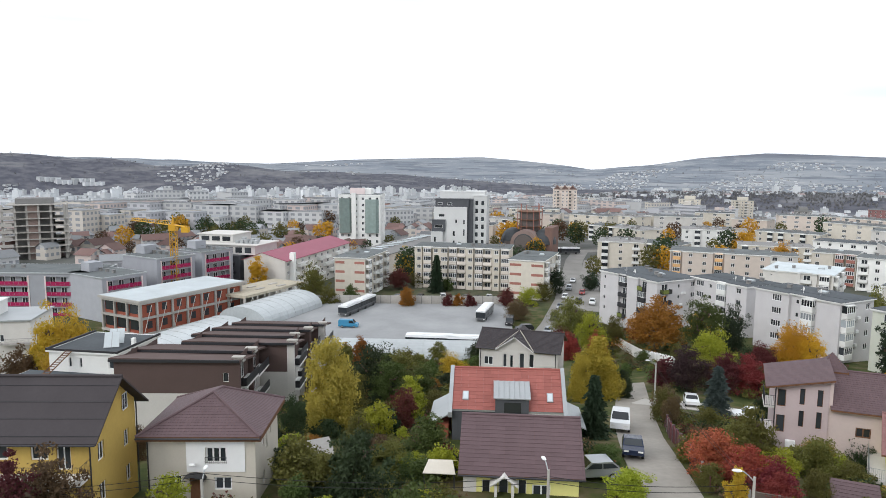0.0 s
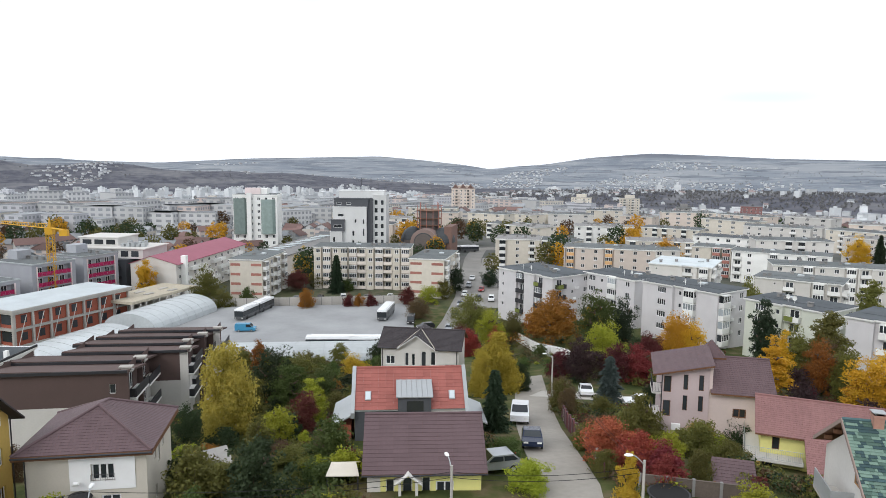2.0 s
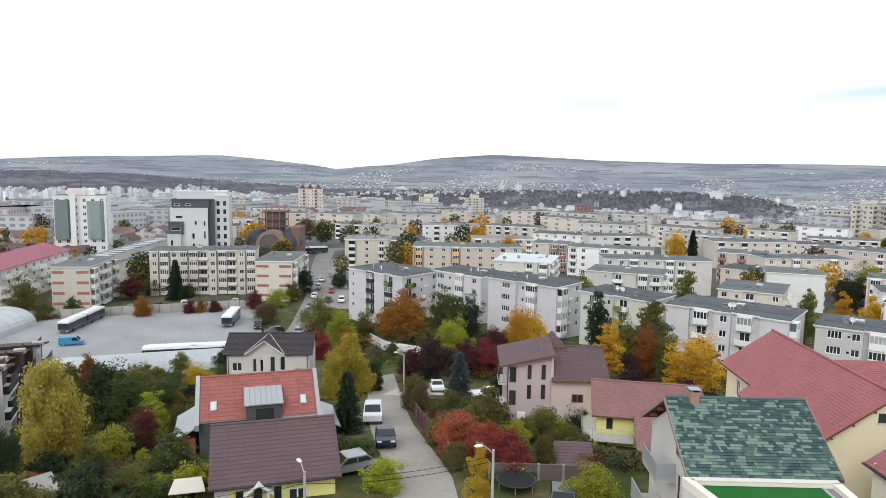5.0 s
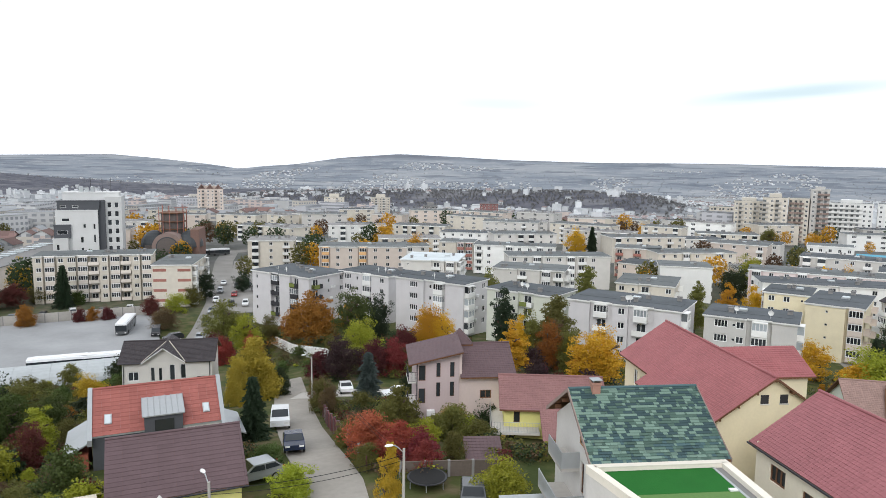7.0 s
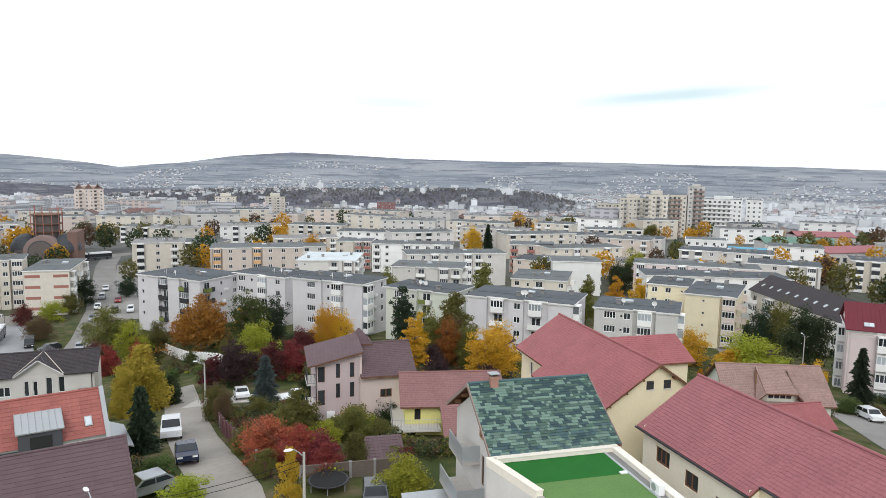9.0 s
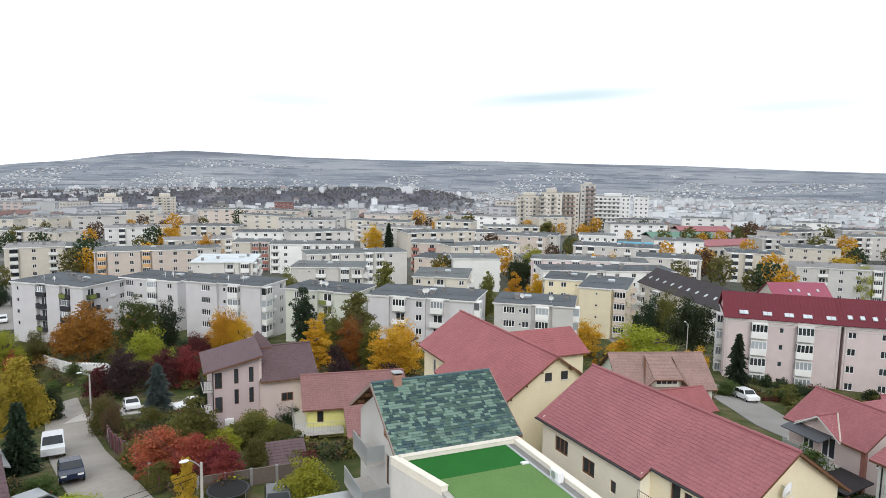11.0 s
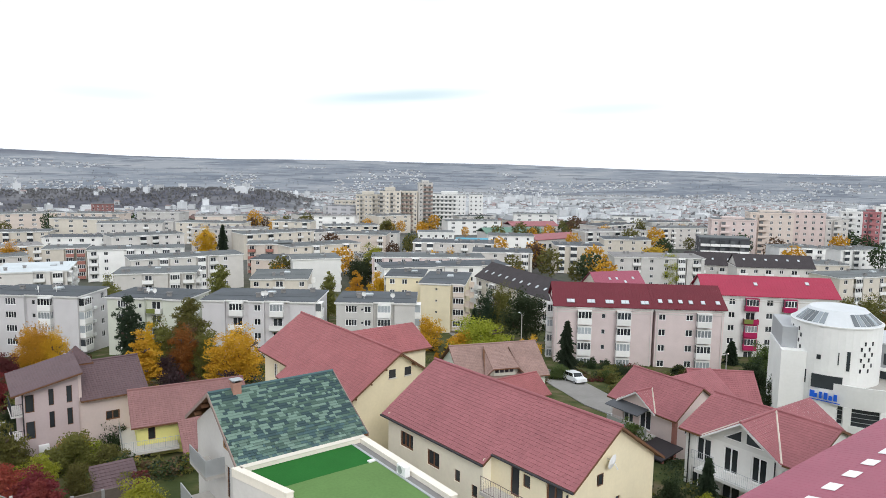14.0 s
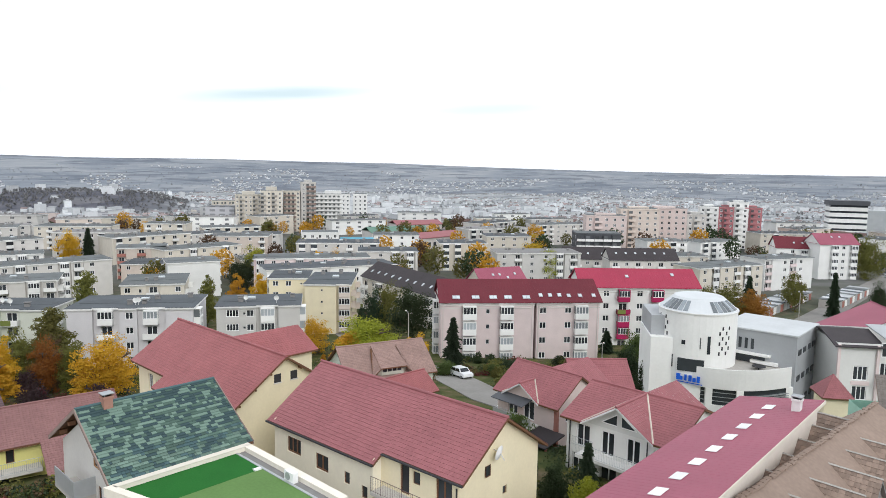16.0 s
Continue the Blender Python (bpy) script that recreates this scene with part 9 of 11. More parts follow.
    for ox, oy, n in ((222, -15.5, 14), (246, -38, 12)):
        for j in range(n):
            bx, by = ox + j * 3.1 * 0.925, oy - j * 3.1 * 0.38
            ob = thing("garage", pose(bx, by, land(bx, by), 0, 0, -22.3), "low concrete lock-up garage with flat roof", "garage", "row of garages")
            part("wall", gw, CONCRETE, ob)
            part("roof", gr[(j * 5 + n) // 3 % 4], METAL, ob)
            part("door", gd[j * 7 % 3], METAL, ob)


strip("back_street", ASPHALT, [(214, -24), (240, -34), (270, -45), (310, -60), (350, -76)], 8, label="grey street between rows of garages", category="road", lift=0.15)


tower_glass(); tower_office(); church(); skeleton_tower(); crane(); magenta_flats(); site_building(); red_long_block(); left_white_house(); right_cluster()
t = tower(97, 613, -8, -10, 21, 18, 9, PEACH, 6, "peach tower with red gabled crown", PEACH, (1, 4), 3, side_cols=2)
for i in range(3):
    part("crown", MB().plate([(0, 0, 0), (6, 0, 0), (3, 0, 4)], 0.1).plate([(0, 0, 0), (3, 0, 4), (3, 8, 4), (0, 8, 0)], 0.1).plate([(3, 0, 4), (6, 0, 0), (6, 8, 0), (3, 8, 4)], 0.1), TILE_FADED, t, "faded red pointed roof", m=pose(0.5 + i * 6.8, 0, 27.2))
tower(398, 336, 0, -47, 16, 12, 6, CREAM, 6, "cream slab block with many balconies", WARMWHITE, (1, 3, 5), side_cols=2, fh=2.6)
tower(376, 298.5, -10, -52, 17, 14, 11, CREAM, 6, "pale tower block with balcony stacks", CONCRETE, (1, 4), 2.5, side_cols=3)
tower(378, 279.5, -10, -54, 14, 16, 12, CREAM, 4, "tall pale tower block with loggias", CONCRETE, (0, 2), 3.0, side_cols=3)
tower(390, 270, -10, -54, 11, 16, 12, CREAM, 4, "cream tower block with brown loggias", LOGGIA, (0, 1, 2), 0, side_cols=2)
tower(399, 262, -10, -54, 10, 14, 14, WARMWHITE, 3, "tallest pale tower with brown loggias", LOGGIA, (1, 2), 2.0, side_cols=2)
tower(424, 266, -10, -60, 24, 16, 11, WHITE, 8, "long white slab tower with horizontal bands", WHITE, (0, 1, 2, 3, 4, 5), 2.5, side_cols=1)
tower(437, 243, -10, -60, 10, 18, 11, WHITE, 3, "white end tower of the slab", WHITE, (), 0, side_cols=3)
for x, y, f in ((258, 757, 10), (308, 738, 10), (341, 668, 8)):
    tower(x, y, -26, -24, 22 if f > 8 else 15, 16, f, CREAM if f > 8 else DARKCONC, 5, "cream tower block far behind the flats", WARMWHITE, (1, 3), 4, side_cols=2)
tower(395, 640, -20, -32, 20, 12, 7, TILE_ROSE, 5, "brick-red office block far off", WHITE, (), 0, side_cols=2)
# behind the crimson roof: taller pale blocks, and the banded office on the skyline
for x, y, t, L, f, mt, lb in ((346, 60, -72, 20, 8, PALEPINK, "pale pink slab block"), (366, 46, -72, 20, 9, PEACH, "peach slab block"), (380, 35, -72, 22, 9, PALEPINK, "pale pink slab block"), (388, 14, -74, 10, 8, WARMWHITE, "pale block"), (418, 8.5, -84, 10, 9, WHITE, "white tower block"), (419, -1.5, -84, 8, 9, REDPINK, "faded red stair tower"), (420, -7, -84, 10, 10, WHITE, "white tower block"), (421, -15, -84, 9, 9, REDPINK, "faded red stair tower")):
    tower(x, y, -4, t, L, 12, f, mt, max(3, int(L / 3.4)), lb + " in the middle distance", mt, (1,), 1.5, side_cols=2)
ob = thing("office_building", pose(696, -94, -16, 0, 0, -86), "white and black banded office on the skyline", "office building")
for k in range(6):
    part("white_band", MB().box(0, 30, 0, 20, k * 5.2, k * 5.2 + 3.4), WHITE, ob); part("glass_band", MB().box(0.3, 29.7, 0.3, 19.7, k * 5.2 + 3.4, k * 5.2 + 5.2), GLASS, ob)
part("top_storey", MB().box(-1, 31, -1, 20, 31.2, 35), ANTHRA, ob); part("wing", MB().box(30, 62, 2, 22, -3, 27), METAL, ob)
flats(237, 3.7, 0, -43, 29, 12, 4, CREAM, "wgwbgw", (".", "w.w"), label="cream block with striped balconies", roof=BITUMEN2)
flats(272.5, -17.6, 0, -47, 23.5, 12, 4, WHITE, "b.wbw.", (".", "w"), label="white block with a blank end", roof=BITUMEN2, balc=ROSE)
mansard_block(318.5, -24.5, 0, -80, 17, 12, 4, WHITE, ".wgw", WINE_SHEET, 4.5, [(0.4, 0.4), (0.6, 0.4), (0.8, 0.4)], "white block with dark red pitched roof", fine=False)
mansard_block(314, -40, 0, -66, 16, 12, 5, WHITE, ".gwg", PINK_SHEET, 4.0, [(0.4, 0.6), (0.6, 0.6)], "white block with rose-red pitched roof", fine=False)
mansard_block(280, 57, 0, -72, 19, 11, 2, WARMWHITE, "wbwbw", TILE_DARK, 4.5, [(0.2, 0.4), (0.5, 0.4), (0.8, 0.4)], "white house row with dark slate roof", fine=False, fh=2.9)
mansard_block(262, 36, 0, -66, 26, 11, 3, WARMWHITE, "bwbwbw", TILE_DARK, 4.0, [(i / 7 + 0.1, 0.5) for i in range(6)], "white balconied block with grey tiled roof", fine=False, fh=2.9)
tower(310, 58, -4, -70, 20, 12, 6, ANTHRA, 5, "dark glazed modern block", WHITE, (0, 1, 2, 3, 4), 0, side_cols=2)


def far_hall(x, y, turn, L, D, h, roof_mat, label):
    """A long low hall with a shallow sheet roof."""
    s = thing("hall", pose(x, y, land(x, y), 0, 0, turn), label, "hall", "low halls")
    part("wall", MB().box(0, L, 0, D, -3, h), WARMWHITE, s)
    part("roof_slope", MB().plate([(-0.5, -0.5, h), (L + 0.5, -0.5, h), (L + 0.5, D / 2, h + D * 0.16), (-0.5, D / 2, h + D * 0.16)], 0.3), roof_mat, s)
    part("roof_slope", MB().plate([(L + 0.5, D + 0.5, h), (-0.5, D + 0.5, h), (-0.5, D / 2, h + D * 0.16), (L + 0.5, D / 2, h + D * 0.16)], 0.3), roof_mat, s)
    for i in range(int(L / 4)):
        part("window", MB().box(1 + i * 4, 3 + i * 4, -0.05, 0.05, 1.5, 3.5), GLASS, s)


far_hall(292, 169, -60, 24, 16, 5, BLUE_SHEET, "low hall with blue sheet roof"); far_hall(328, 142, -22, 38, 14, 6, TILE_WINE, "long hall with red roof")
far_hall(343, 179, -42, 36, 16, 6, mat("green sheet roof", (0.12, 0.22, 0.17), 0.6, 0.1, 3, 0), "hall with green sheet roof"); far_hall(376, 179, -43, 30, 14, 8, TILE_WINE, "long school building with faded red roof")
tower(283, 186, -2, -58, 18, 12, 4, WHITE, 5, "low white block before the slab tower", WHITE, (), 0, side_cols=2)


# more blocks of the estate, on the flat ground behind
def estate():
    rnd = random.Random(21)
    prints = footprints()
    kinds = [(WARMWHITE, "pale grey"), (WARMWHITE, "pale grey"), (CREAM, "cream"), (CREAM, "cream"), (GREYWALL, "grey"), (WHITE, "white"), (PEACH, "peach")]
    n = 0
    for r in (255, 285, 318, 352, 390, 432, 475):
        az = 26.0
        while az > -100:
            L = rnd.uniform(18, 36)
            az -= math.degrees((L + rnd.uniform(5, 16)) / r) * 0.75
            a = az + rnd.uniform(-1, 1)
            x, y = -r * math.sin(radians(a)), r * math.cos(radians(a))
            turn = rnd.choice((-20, -42, -62)) if az < -8 else -15
            if (az > -8 and r < 330) or az > 1:
                continue
            c, s = math.cos(radians(turn)), math.sin(radians(turn))
            pts = [(x + c * u - s * v, y + s * u + c * v) for u in (0, L * 0.33, L * 0.66, L) for v in (0, 7, 14)]
            if any(204 < px < 335 and -14 < py + 17 + (px - 224) * 0.41 < 20 or 230 < px < 300 and -30 < py + 17 + (px - 224) * 0.41 < 14 for px, py in pts):
                continue
            if not all(free(prints, px, py, 3.0) for px, py in pts) or any(abs(px - (22 + (py - 165) * 0.27)) < 9 and py < 340 for px, py in pts):
                continue
            mt, nm = rnd.choice(kinds)
            low = r > 400
            k = max(3, int(L / 4.6))
            bays = "".join(rnd.choice("wwgb") for _ in range(k))
            b = flats(x, y, land(x, y), turn, L, 14, rnd.choice((3, 4, 4)), mt, bays if not low else "t" * max(2, k - 2), (".", "w.w" if not low else "w"), label=nm + " block of flats on the estate", roof=rnd.choice((BITUMEN2, BITUMEN2, BITUMEN, DARKCONC)), seed=n, joined=r > 280)
            lo, hi = (0, 0), (L, 14)
            prints.append((b.matrix_basis.inverted(), lo, hi))
            n += 1
    return prints


PRINTS = estate()
# ---- the far town ----
def band_mat(name, color, tint):
    """Pale far walls with darker storey bands and window columns, one tint for each building."""
    m = bpy.data.materials.new(name)
    m.use_nodes = True
    n, l = m.node_tree.nodes, m.node_tree.links
    b = n["Principled BSDF"]; b.inputs["Roughness"].default_value = 0.85
    tc = n.new("ShaderNodeTexCoord"); sep = n.new("ShaderNodeSeparateXYZ"); l.new(tc.outputs["Object"], sep.inputs[0])

    def wave(src, period, cut):
        a = n.new("ShaderNodeMath"); a.operation = "MODULO"; a.inputs[1].default_value = period
        p = n.new("ShaderNodeMath"); p.operation = "ADD"; p.inputs[1].default_value = 9000
        c = n.new("ShaderNodeMath"); c.operation = "GREATER_THAN"; c.inputs[1].default_value = cut
        l.new(src, p.inputs[0]); l.new(p.outputs[0], a.inputs[0]); l.new(a.outputs[0], c.inputs[0])
        return c.outputs[0]

    mixs = n.new("ShaderNodeMath"); mixs.operation = "ADD"; l.new(sep.outputs[0], mixs.inputs[0]); l.new(sep.outputs[1], mixs.inputs[1])
    k = n.new("ShaderNodeMath"); k.operation = "MULTIPLY"
    l.new(wave(sep.outputs[2], 3.0, 1.5), k.inputs[0]); l.new(wave(mixs.outputs[0], 3.4, 1.5), k.inputs[1])
    geo = n.new("ShaderNodeNewGeometry")
    nz = n.new("ShaderNodeSeparateXYZ"); l.new(geo.outputs["Normal"], nz.inputs[0])
    up = n.new("ShaderNodeMath"); up.operation = "LESS_THAN"; up.inputs[1].default_value = 0.5; l.new(nz.outputs[2], up.inputs[0])
    k2 = n.new("ShaderNodeMath"); k2.operation = "MULTIPLY"; l.new(k.outputs[0], k2.inputs[0]); l.new(up.outputs[0], k2.inputs[1])
    r = n.new("ShaderNodeValToRGB")
    r.color_ramp.interpolation = "CONSTANT"
    stops = [(0.0, color), (0.3, tuple(c * 0.85 for c in color)), (0.5, (color[0], color[1] * 0.92, color[2] * 0.82)), (0.65, (color[0] * 0.9, color[1] * 0.9, color[2] * 0.95)), (0.8, (color[0], color[1] * 0.84, color[2] * 0.78))]
    while len(r.color_ramp.elements) < len(stops):
        r.color_ramp.elements.new(0.5)
    for e, (p, c) in zip(r.color_ramp.elements, stops):
        e.position, e.color = p, (*c, 1)
    l.new(geo.outputs["Random Per Island"], r.inputs[0])
    x = n.new("ShaderNodeMix"); x.data_type = "RGBA"; x.inputs[7].default_value = (0.27, 0.28, 0.30, 1)
    l.new(k2.outputs[0], x.inputs[0]); l.new(r.outputs[0], x.inputs[6]); l.new(x.outputs[2], b.inputs["Base Color"])
    return m


def far_town():
    rnd = random.Random(8)
    near_set, hazy_far_set, hazy_hill_set = (MB(), MB(), MB()), (MB(), MB(), MB()), (MB(), MB(), MB())
    def put(x, y, L, D, h, turn, kind):
        z = land(x, y)
        c, s = math.cos(turn), math.sin(turn)
        P = lambda u, v, w: (x + c * u - s * v, y + s * u + c * v, z + w)
        # past 1150 m, buildings join the sets with haze in their colours
        walls, roofs_r, roofs_g = near_set if math.hypot(x, y) < 1150 else hazy_far_set if math.hypot(x, y) < 2640 else hazy_hill_set
        mb = walls
        n = len(mb.v)
        mb.v.extend([P(0, 0, -6), P(L, 0, -6), P(L, D, -6), P(0, D, -6), P(0, 0, h), P(L, 0, h), P(L, D, h), P(0, D, h)])
        for q in ((0, 1, 5, 4), (1, 2, 6, 5), (2, 3, 7, 6), (3, 0, 4, 7)):
            mb.f.append(tuple(n + i for i in q)); mb.m.append(0)
        if kind == "flat":
            roofs_g.face([P(-0.3, -0.3, h + 0.05), P(L + 0.3, -0.3, h + 0.05), P(L + 0.3, D + 0.3, h + 0.05), P(-0.3, D + 0.3, h + 0.05)])
            if h > 18:
                a = len(mb.v)
                mb.v.extend([P(L * .3, D * .3, h), P(L * .6, D * .3, h), P(L * .6, D * .7, h), P(L * .3, D * .7, h), P(L * .3, D * .3, h + 3), P(L * .6, D * .3, h + 3), P(L * .6, D * .7, h + 3), P(L * .3, D * .7, h + 3)])
                for q in ((0, 1, 5, 4), (1, 2, 6, 5), (2, 3, 7, 6), (3, 0, 4, 7), (4, 5, 6, 7)):
                    mb.f.append(tuple(a + i for i in q)); mb.m.append(0)
        else:
            t = roofs_r if kind == "red" else roofs_g
            e = h + D * 0.32
            t.face([P(-0.5, -0.5, h), P(L + 0.5, -0.5, h), P(L + 0.5, D / 2, e), P(-0.5, D / 2, e)])
            t.face([P(L + 0.5, D + 0.5, h), P(-0.5, D + 0.5, h), P(-0.5, D / 2, e), P(L + 0.5, D / 2, e)])
            walls.face([P(0, 0, h), P(0, D, h), P(0, D / 2, e)]); walls.face([P(L, 0, h), P(L, D, h), P(L, D / 2, e)])
    for i in range(7600):
        r = math.sqrt(rnd.uniform(500 ** 2, 2750 ** 2)) if i % 4 else rnd.uniform(500, 1500)
        az = rnd.uniform(34, -103)
        x, y = -r * math.sin(radians(az)), r * math.cos(radians(az))
        turn = radians(rnd.choice((-20, 70, -42, 48, 10, -65)) + rnd.uniform(-6, 6))
        dens = noise.noise((x * 0.0035, y * 0.0035, 5.0))
        if dens < -0.32:
            continue
        if 1640 < r < 2350 and -49 < az < -9 and rnd.random() < 0.9:
            continue
        west = az > -2 and r > 900
        if west and rnd.random() < 0.66:
            tall = r > 1700 and rnd.random() < 0.3
            put(x, y, rnd.uniform(10, 17) if tall else rnd.uniform(12, 34), 12, rnd.choice((24, 27, 30)) if tall else rnd.choice((10, 13, 13, 13, 16)), turn, "flat")
        elif dens > 0.18 and rnd.random() < 0.55:
            put(x, y, rnd.uniform(16, 44), rnd.uniform(11, 14), rnd.choice((10, 13, 13, 16, 22) if az > -70 else (8, 10, 13, 13, 16)), turn, "flat")
        else:
            put(x, y, rnd.uniform(9, 17), rnd.uniform(8, 11), rnd.uniform(4, 8), turn, rnd.choice(("red", "red", "grey", "flat")))
    for i in range(420):
        r, az = rnd.uniform(420, 980), rnd.uniform(34, 1)
        x, y = -r * math.sin(radians(az)), r * math.cos(radians(az))
        if all(free(PRINTS, x + dx, y + dy, 4.0) for dx in (-14, 0, 14) for dy in (-10, 0, 10)):
            put(x, y, rnd.uniform(16, 36), 12, rnd.choice((10, 10, 13, 13, 16)), radians(rnd.choice((-20, 70, -14, 30)) + rnd.uniform(-4, 4)), "flat")
    for i in range(300):
        r, az = rnd.uniform(290, 620), rnd.uniform(34, -6)
        x, y = -r * math.sin(radians(az)), r * math.cos(radians(az))
        if all(free(PRINTS, x + dx, y + dy, 3.0) for dx in (-8, 8) for dy in (-8, 8)) and abs(x - 40) > 22:
            put(x, y, rnd.uniform(7, 12), rnd.uniform(6, 9), rnd.uniform(3, 5.5), radians(rnd.choice((-20, 70, 30)) + rnd.uniform(-6, 6)), rnd.choice(("red", "red", "grey")))
    # villages on the slopes of the hills
    for i in range(11500):
        r = rnd.uniform(2650, 3500) if i % 5 > 1 else rnd.uniform(2650, 4250) if i % 5 else rnd.uniform(1750, 2300)
        az = rnd.uniform(34, -103)
        if az < -9 and r > 2500:
            r = 3240 + 1000 * rnd.random() ** 1.7
        x, y = -r * math.sin(radians(az)), r * math.cos(radians(az))
        if noise.noise((x * 0.0024, y * 0.0024, 9.0)) < (0.34 if r < 2500 or az > 8 else 0.14 if az > -9 else -0.16 + (r - 3240) * 0.00045) or (r < 2500 and not -48 < az < -8):
            continue
        put(x, y, rnd.uniform(7, 15), rnd.uniform(7, 10), rnd.uniform(3, 6), radians(rnd.uniform(0, 180)), rnd.choice(("red", "grey", "flat")))
    for az, r, L, h in ((29.5, 2920, 46, 12), (28.4, 2900, 40, 12), (27.3, 2930, 46, 10), (26.6, 2880, 36, 12), (-17, 2750, 46, 38), (-54, 3000, 40, 26), (-56.5, 2900, 150, 12)):
        for k in range(4 if az > 20 else 1):
            q = az + k * 0.35
            put(-r * math.sin(radians(q)), r * math.cos(radians(q)), L * (0.5 if az > 20 else 1), 16, h, radians(-30), "flat")
    # far and hillside walls and roofs: paler, greyer colours that paint in haze
    for (w, rr, rg), mw, mr, mg, nm in ((near_set, band_mat("town walls", (0.56, 0.565, 0.57), 0.2), mat("town red roofs", (0.17, 0.108, 0.098), 0.8, 0.1, 1, 0, per="island", tint=0.35), mat("town grey roofs", (0.25, 0.26, 0.27), 0.8, 0.1, 1, 0, per="island", tint=0.35), "near"), (hazy_far_set, mat("far walls", (0.60, 0.615, 0.63), 0.85, 0.1, 0.3, 0, per="island", tint=0.22), mat("far red roofs", (0.27, 0.22, 0.215), 0.8, 0.1, 1, 0, per="island", tint=0.3), mat("far grey roofs", (0.33, 0.345, 0.36), 0.8, 0.1, 1, 0, per="island", tint=0.3), "far"), (hazy_hill_set, mat("hill village walls", (0.56, 0.575, 0.59), 0.85, 0.1, 0.3, 0, per="island", tint=0.3), mat("hill red roofs", (0.21, 0.19, 0.19), 0.8, 0.1, 1, 0, per="island", tint=0.3), mat("hill grey roofs", (0.25, 0.26, 0.275), 0.8, 0.1, 1, 0, per="island", tint=0.3), "hillside")):
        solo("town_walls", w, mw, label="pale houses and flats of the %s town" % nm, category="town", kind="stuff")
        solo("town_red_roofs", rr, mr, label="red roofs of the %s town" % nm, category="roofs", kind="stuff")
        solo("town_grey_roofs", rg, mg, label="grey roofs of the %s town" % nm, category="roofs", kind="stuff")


far_town()


def far_trees():
    """Clumps of leaves for the trees between far houses and the woods of the hills."""
    rng = np.random.RandomState(3)
    sets = {"olive": [], "dark": [], "gold": [], "brown": [], "far": []}
    names = list(sets)[:4]
    for i in range(14800):
        near = i < 4300
        slope_tree = i > 11500
        r = math.sqrt(rng.uniform(240 ** 2, 1100 ** 2)) if near else rng.uniform(1100, 2450)
        az = rng.uniform(34, -103)
        hill = i > 9000
        if slope_tree:
            az = rng.uniform(34, -103)
            r = rng.uniform(2650, 3500) if az > -9 else 3240 + 900 * rng.uniform() ** 1.5
        elif hill:
            r, az = rng.normal(1960, 150), rng.uniform(-9, -48)
        x, y = -r * math.sin(radians(az)), r * math.cos(radians(az))
        k = noise.noise((x * 0.006, y * 0.006, 3.0))
        if not hill and k < ((-0.3 if az < -28 and r > 420 else -0.05) if near else (-0.05 if az < -48 else 0.08)):
            continue
        if near and (not free(PRINTS, x, y, 2.5) or (204 < x < 340 and -16 < y + 17 + (x - 224) * 0.41 < 20)):
            continue
        if near and abs(x - (22 + (y - 165) * 0.27)) < 8 and y < 345:
            continue
        # from 900 m on, trees take the leaf colour with haze mixed in
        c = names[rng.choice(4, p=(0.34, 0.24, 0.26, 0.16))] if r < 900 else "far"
        h = rng.uniform(5, 11) * (0.8 if hill else 1)
        close = near and r < 460
        if close:
            h = rng.uniform(7, 15)
        q = 420 if close else 90 if near else 16 if slope_tree else 30
        lv = rng.normal(0, 1, (q, 3)); lv /= np.linalg.norm(lv, axis=1)[:, None]
        lv *= rng.uniform(0.5, 1, q)[:, None] * np.array([h * 0.36, h * 0.36, h * 0.42])
        ctr = np.array([x, y, land(x, y) + h * 0.55]) + lv
        a = rng.normal(0, 1, (q, 3)); a /= np.linalg.norm(a, axis=1)[:, None]
        b = np.cross(a, rng.normal(0, 1, (q, 3))); b /= np.linalg.norm(b, axis=1)[:, None]
        s = h * (0.045 if close else 0.085 if near else 0.17)
        sets[c].append(np.stack([ctr - a * s * 1.1, ctr + (a * 0.5 + b * 0.85) * s, ctr + (a * 0.5 - b * 0.85) * s], 1).reshape(-1, 3))
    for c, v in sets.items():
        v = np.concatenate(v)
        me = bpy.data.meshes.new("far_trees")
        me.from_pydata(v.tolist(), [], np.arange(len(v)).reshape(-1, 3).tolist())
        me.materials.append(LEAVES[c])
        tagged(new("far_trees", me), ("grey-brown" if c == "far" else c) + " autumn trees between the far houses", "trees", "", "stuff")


far_trees()


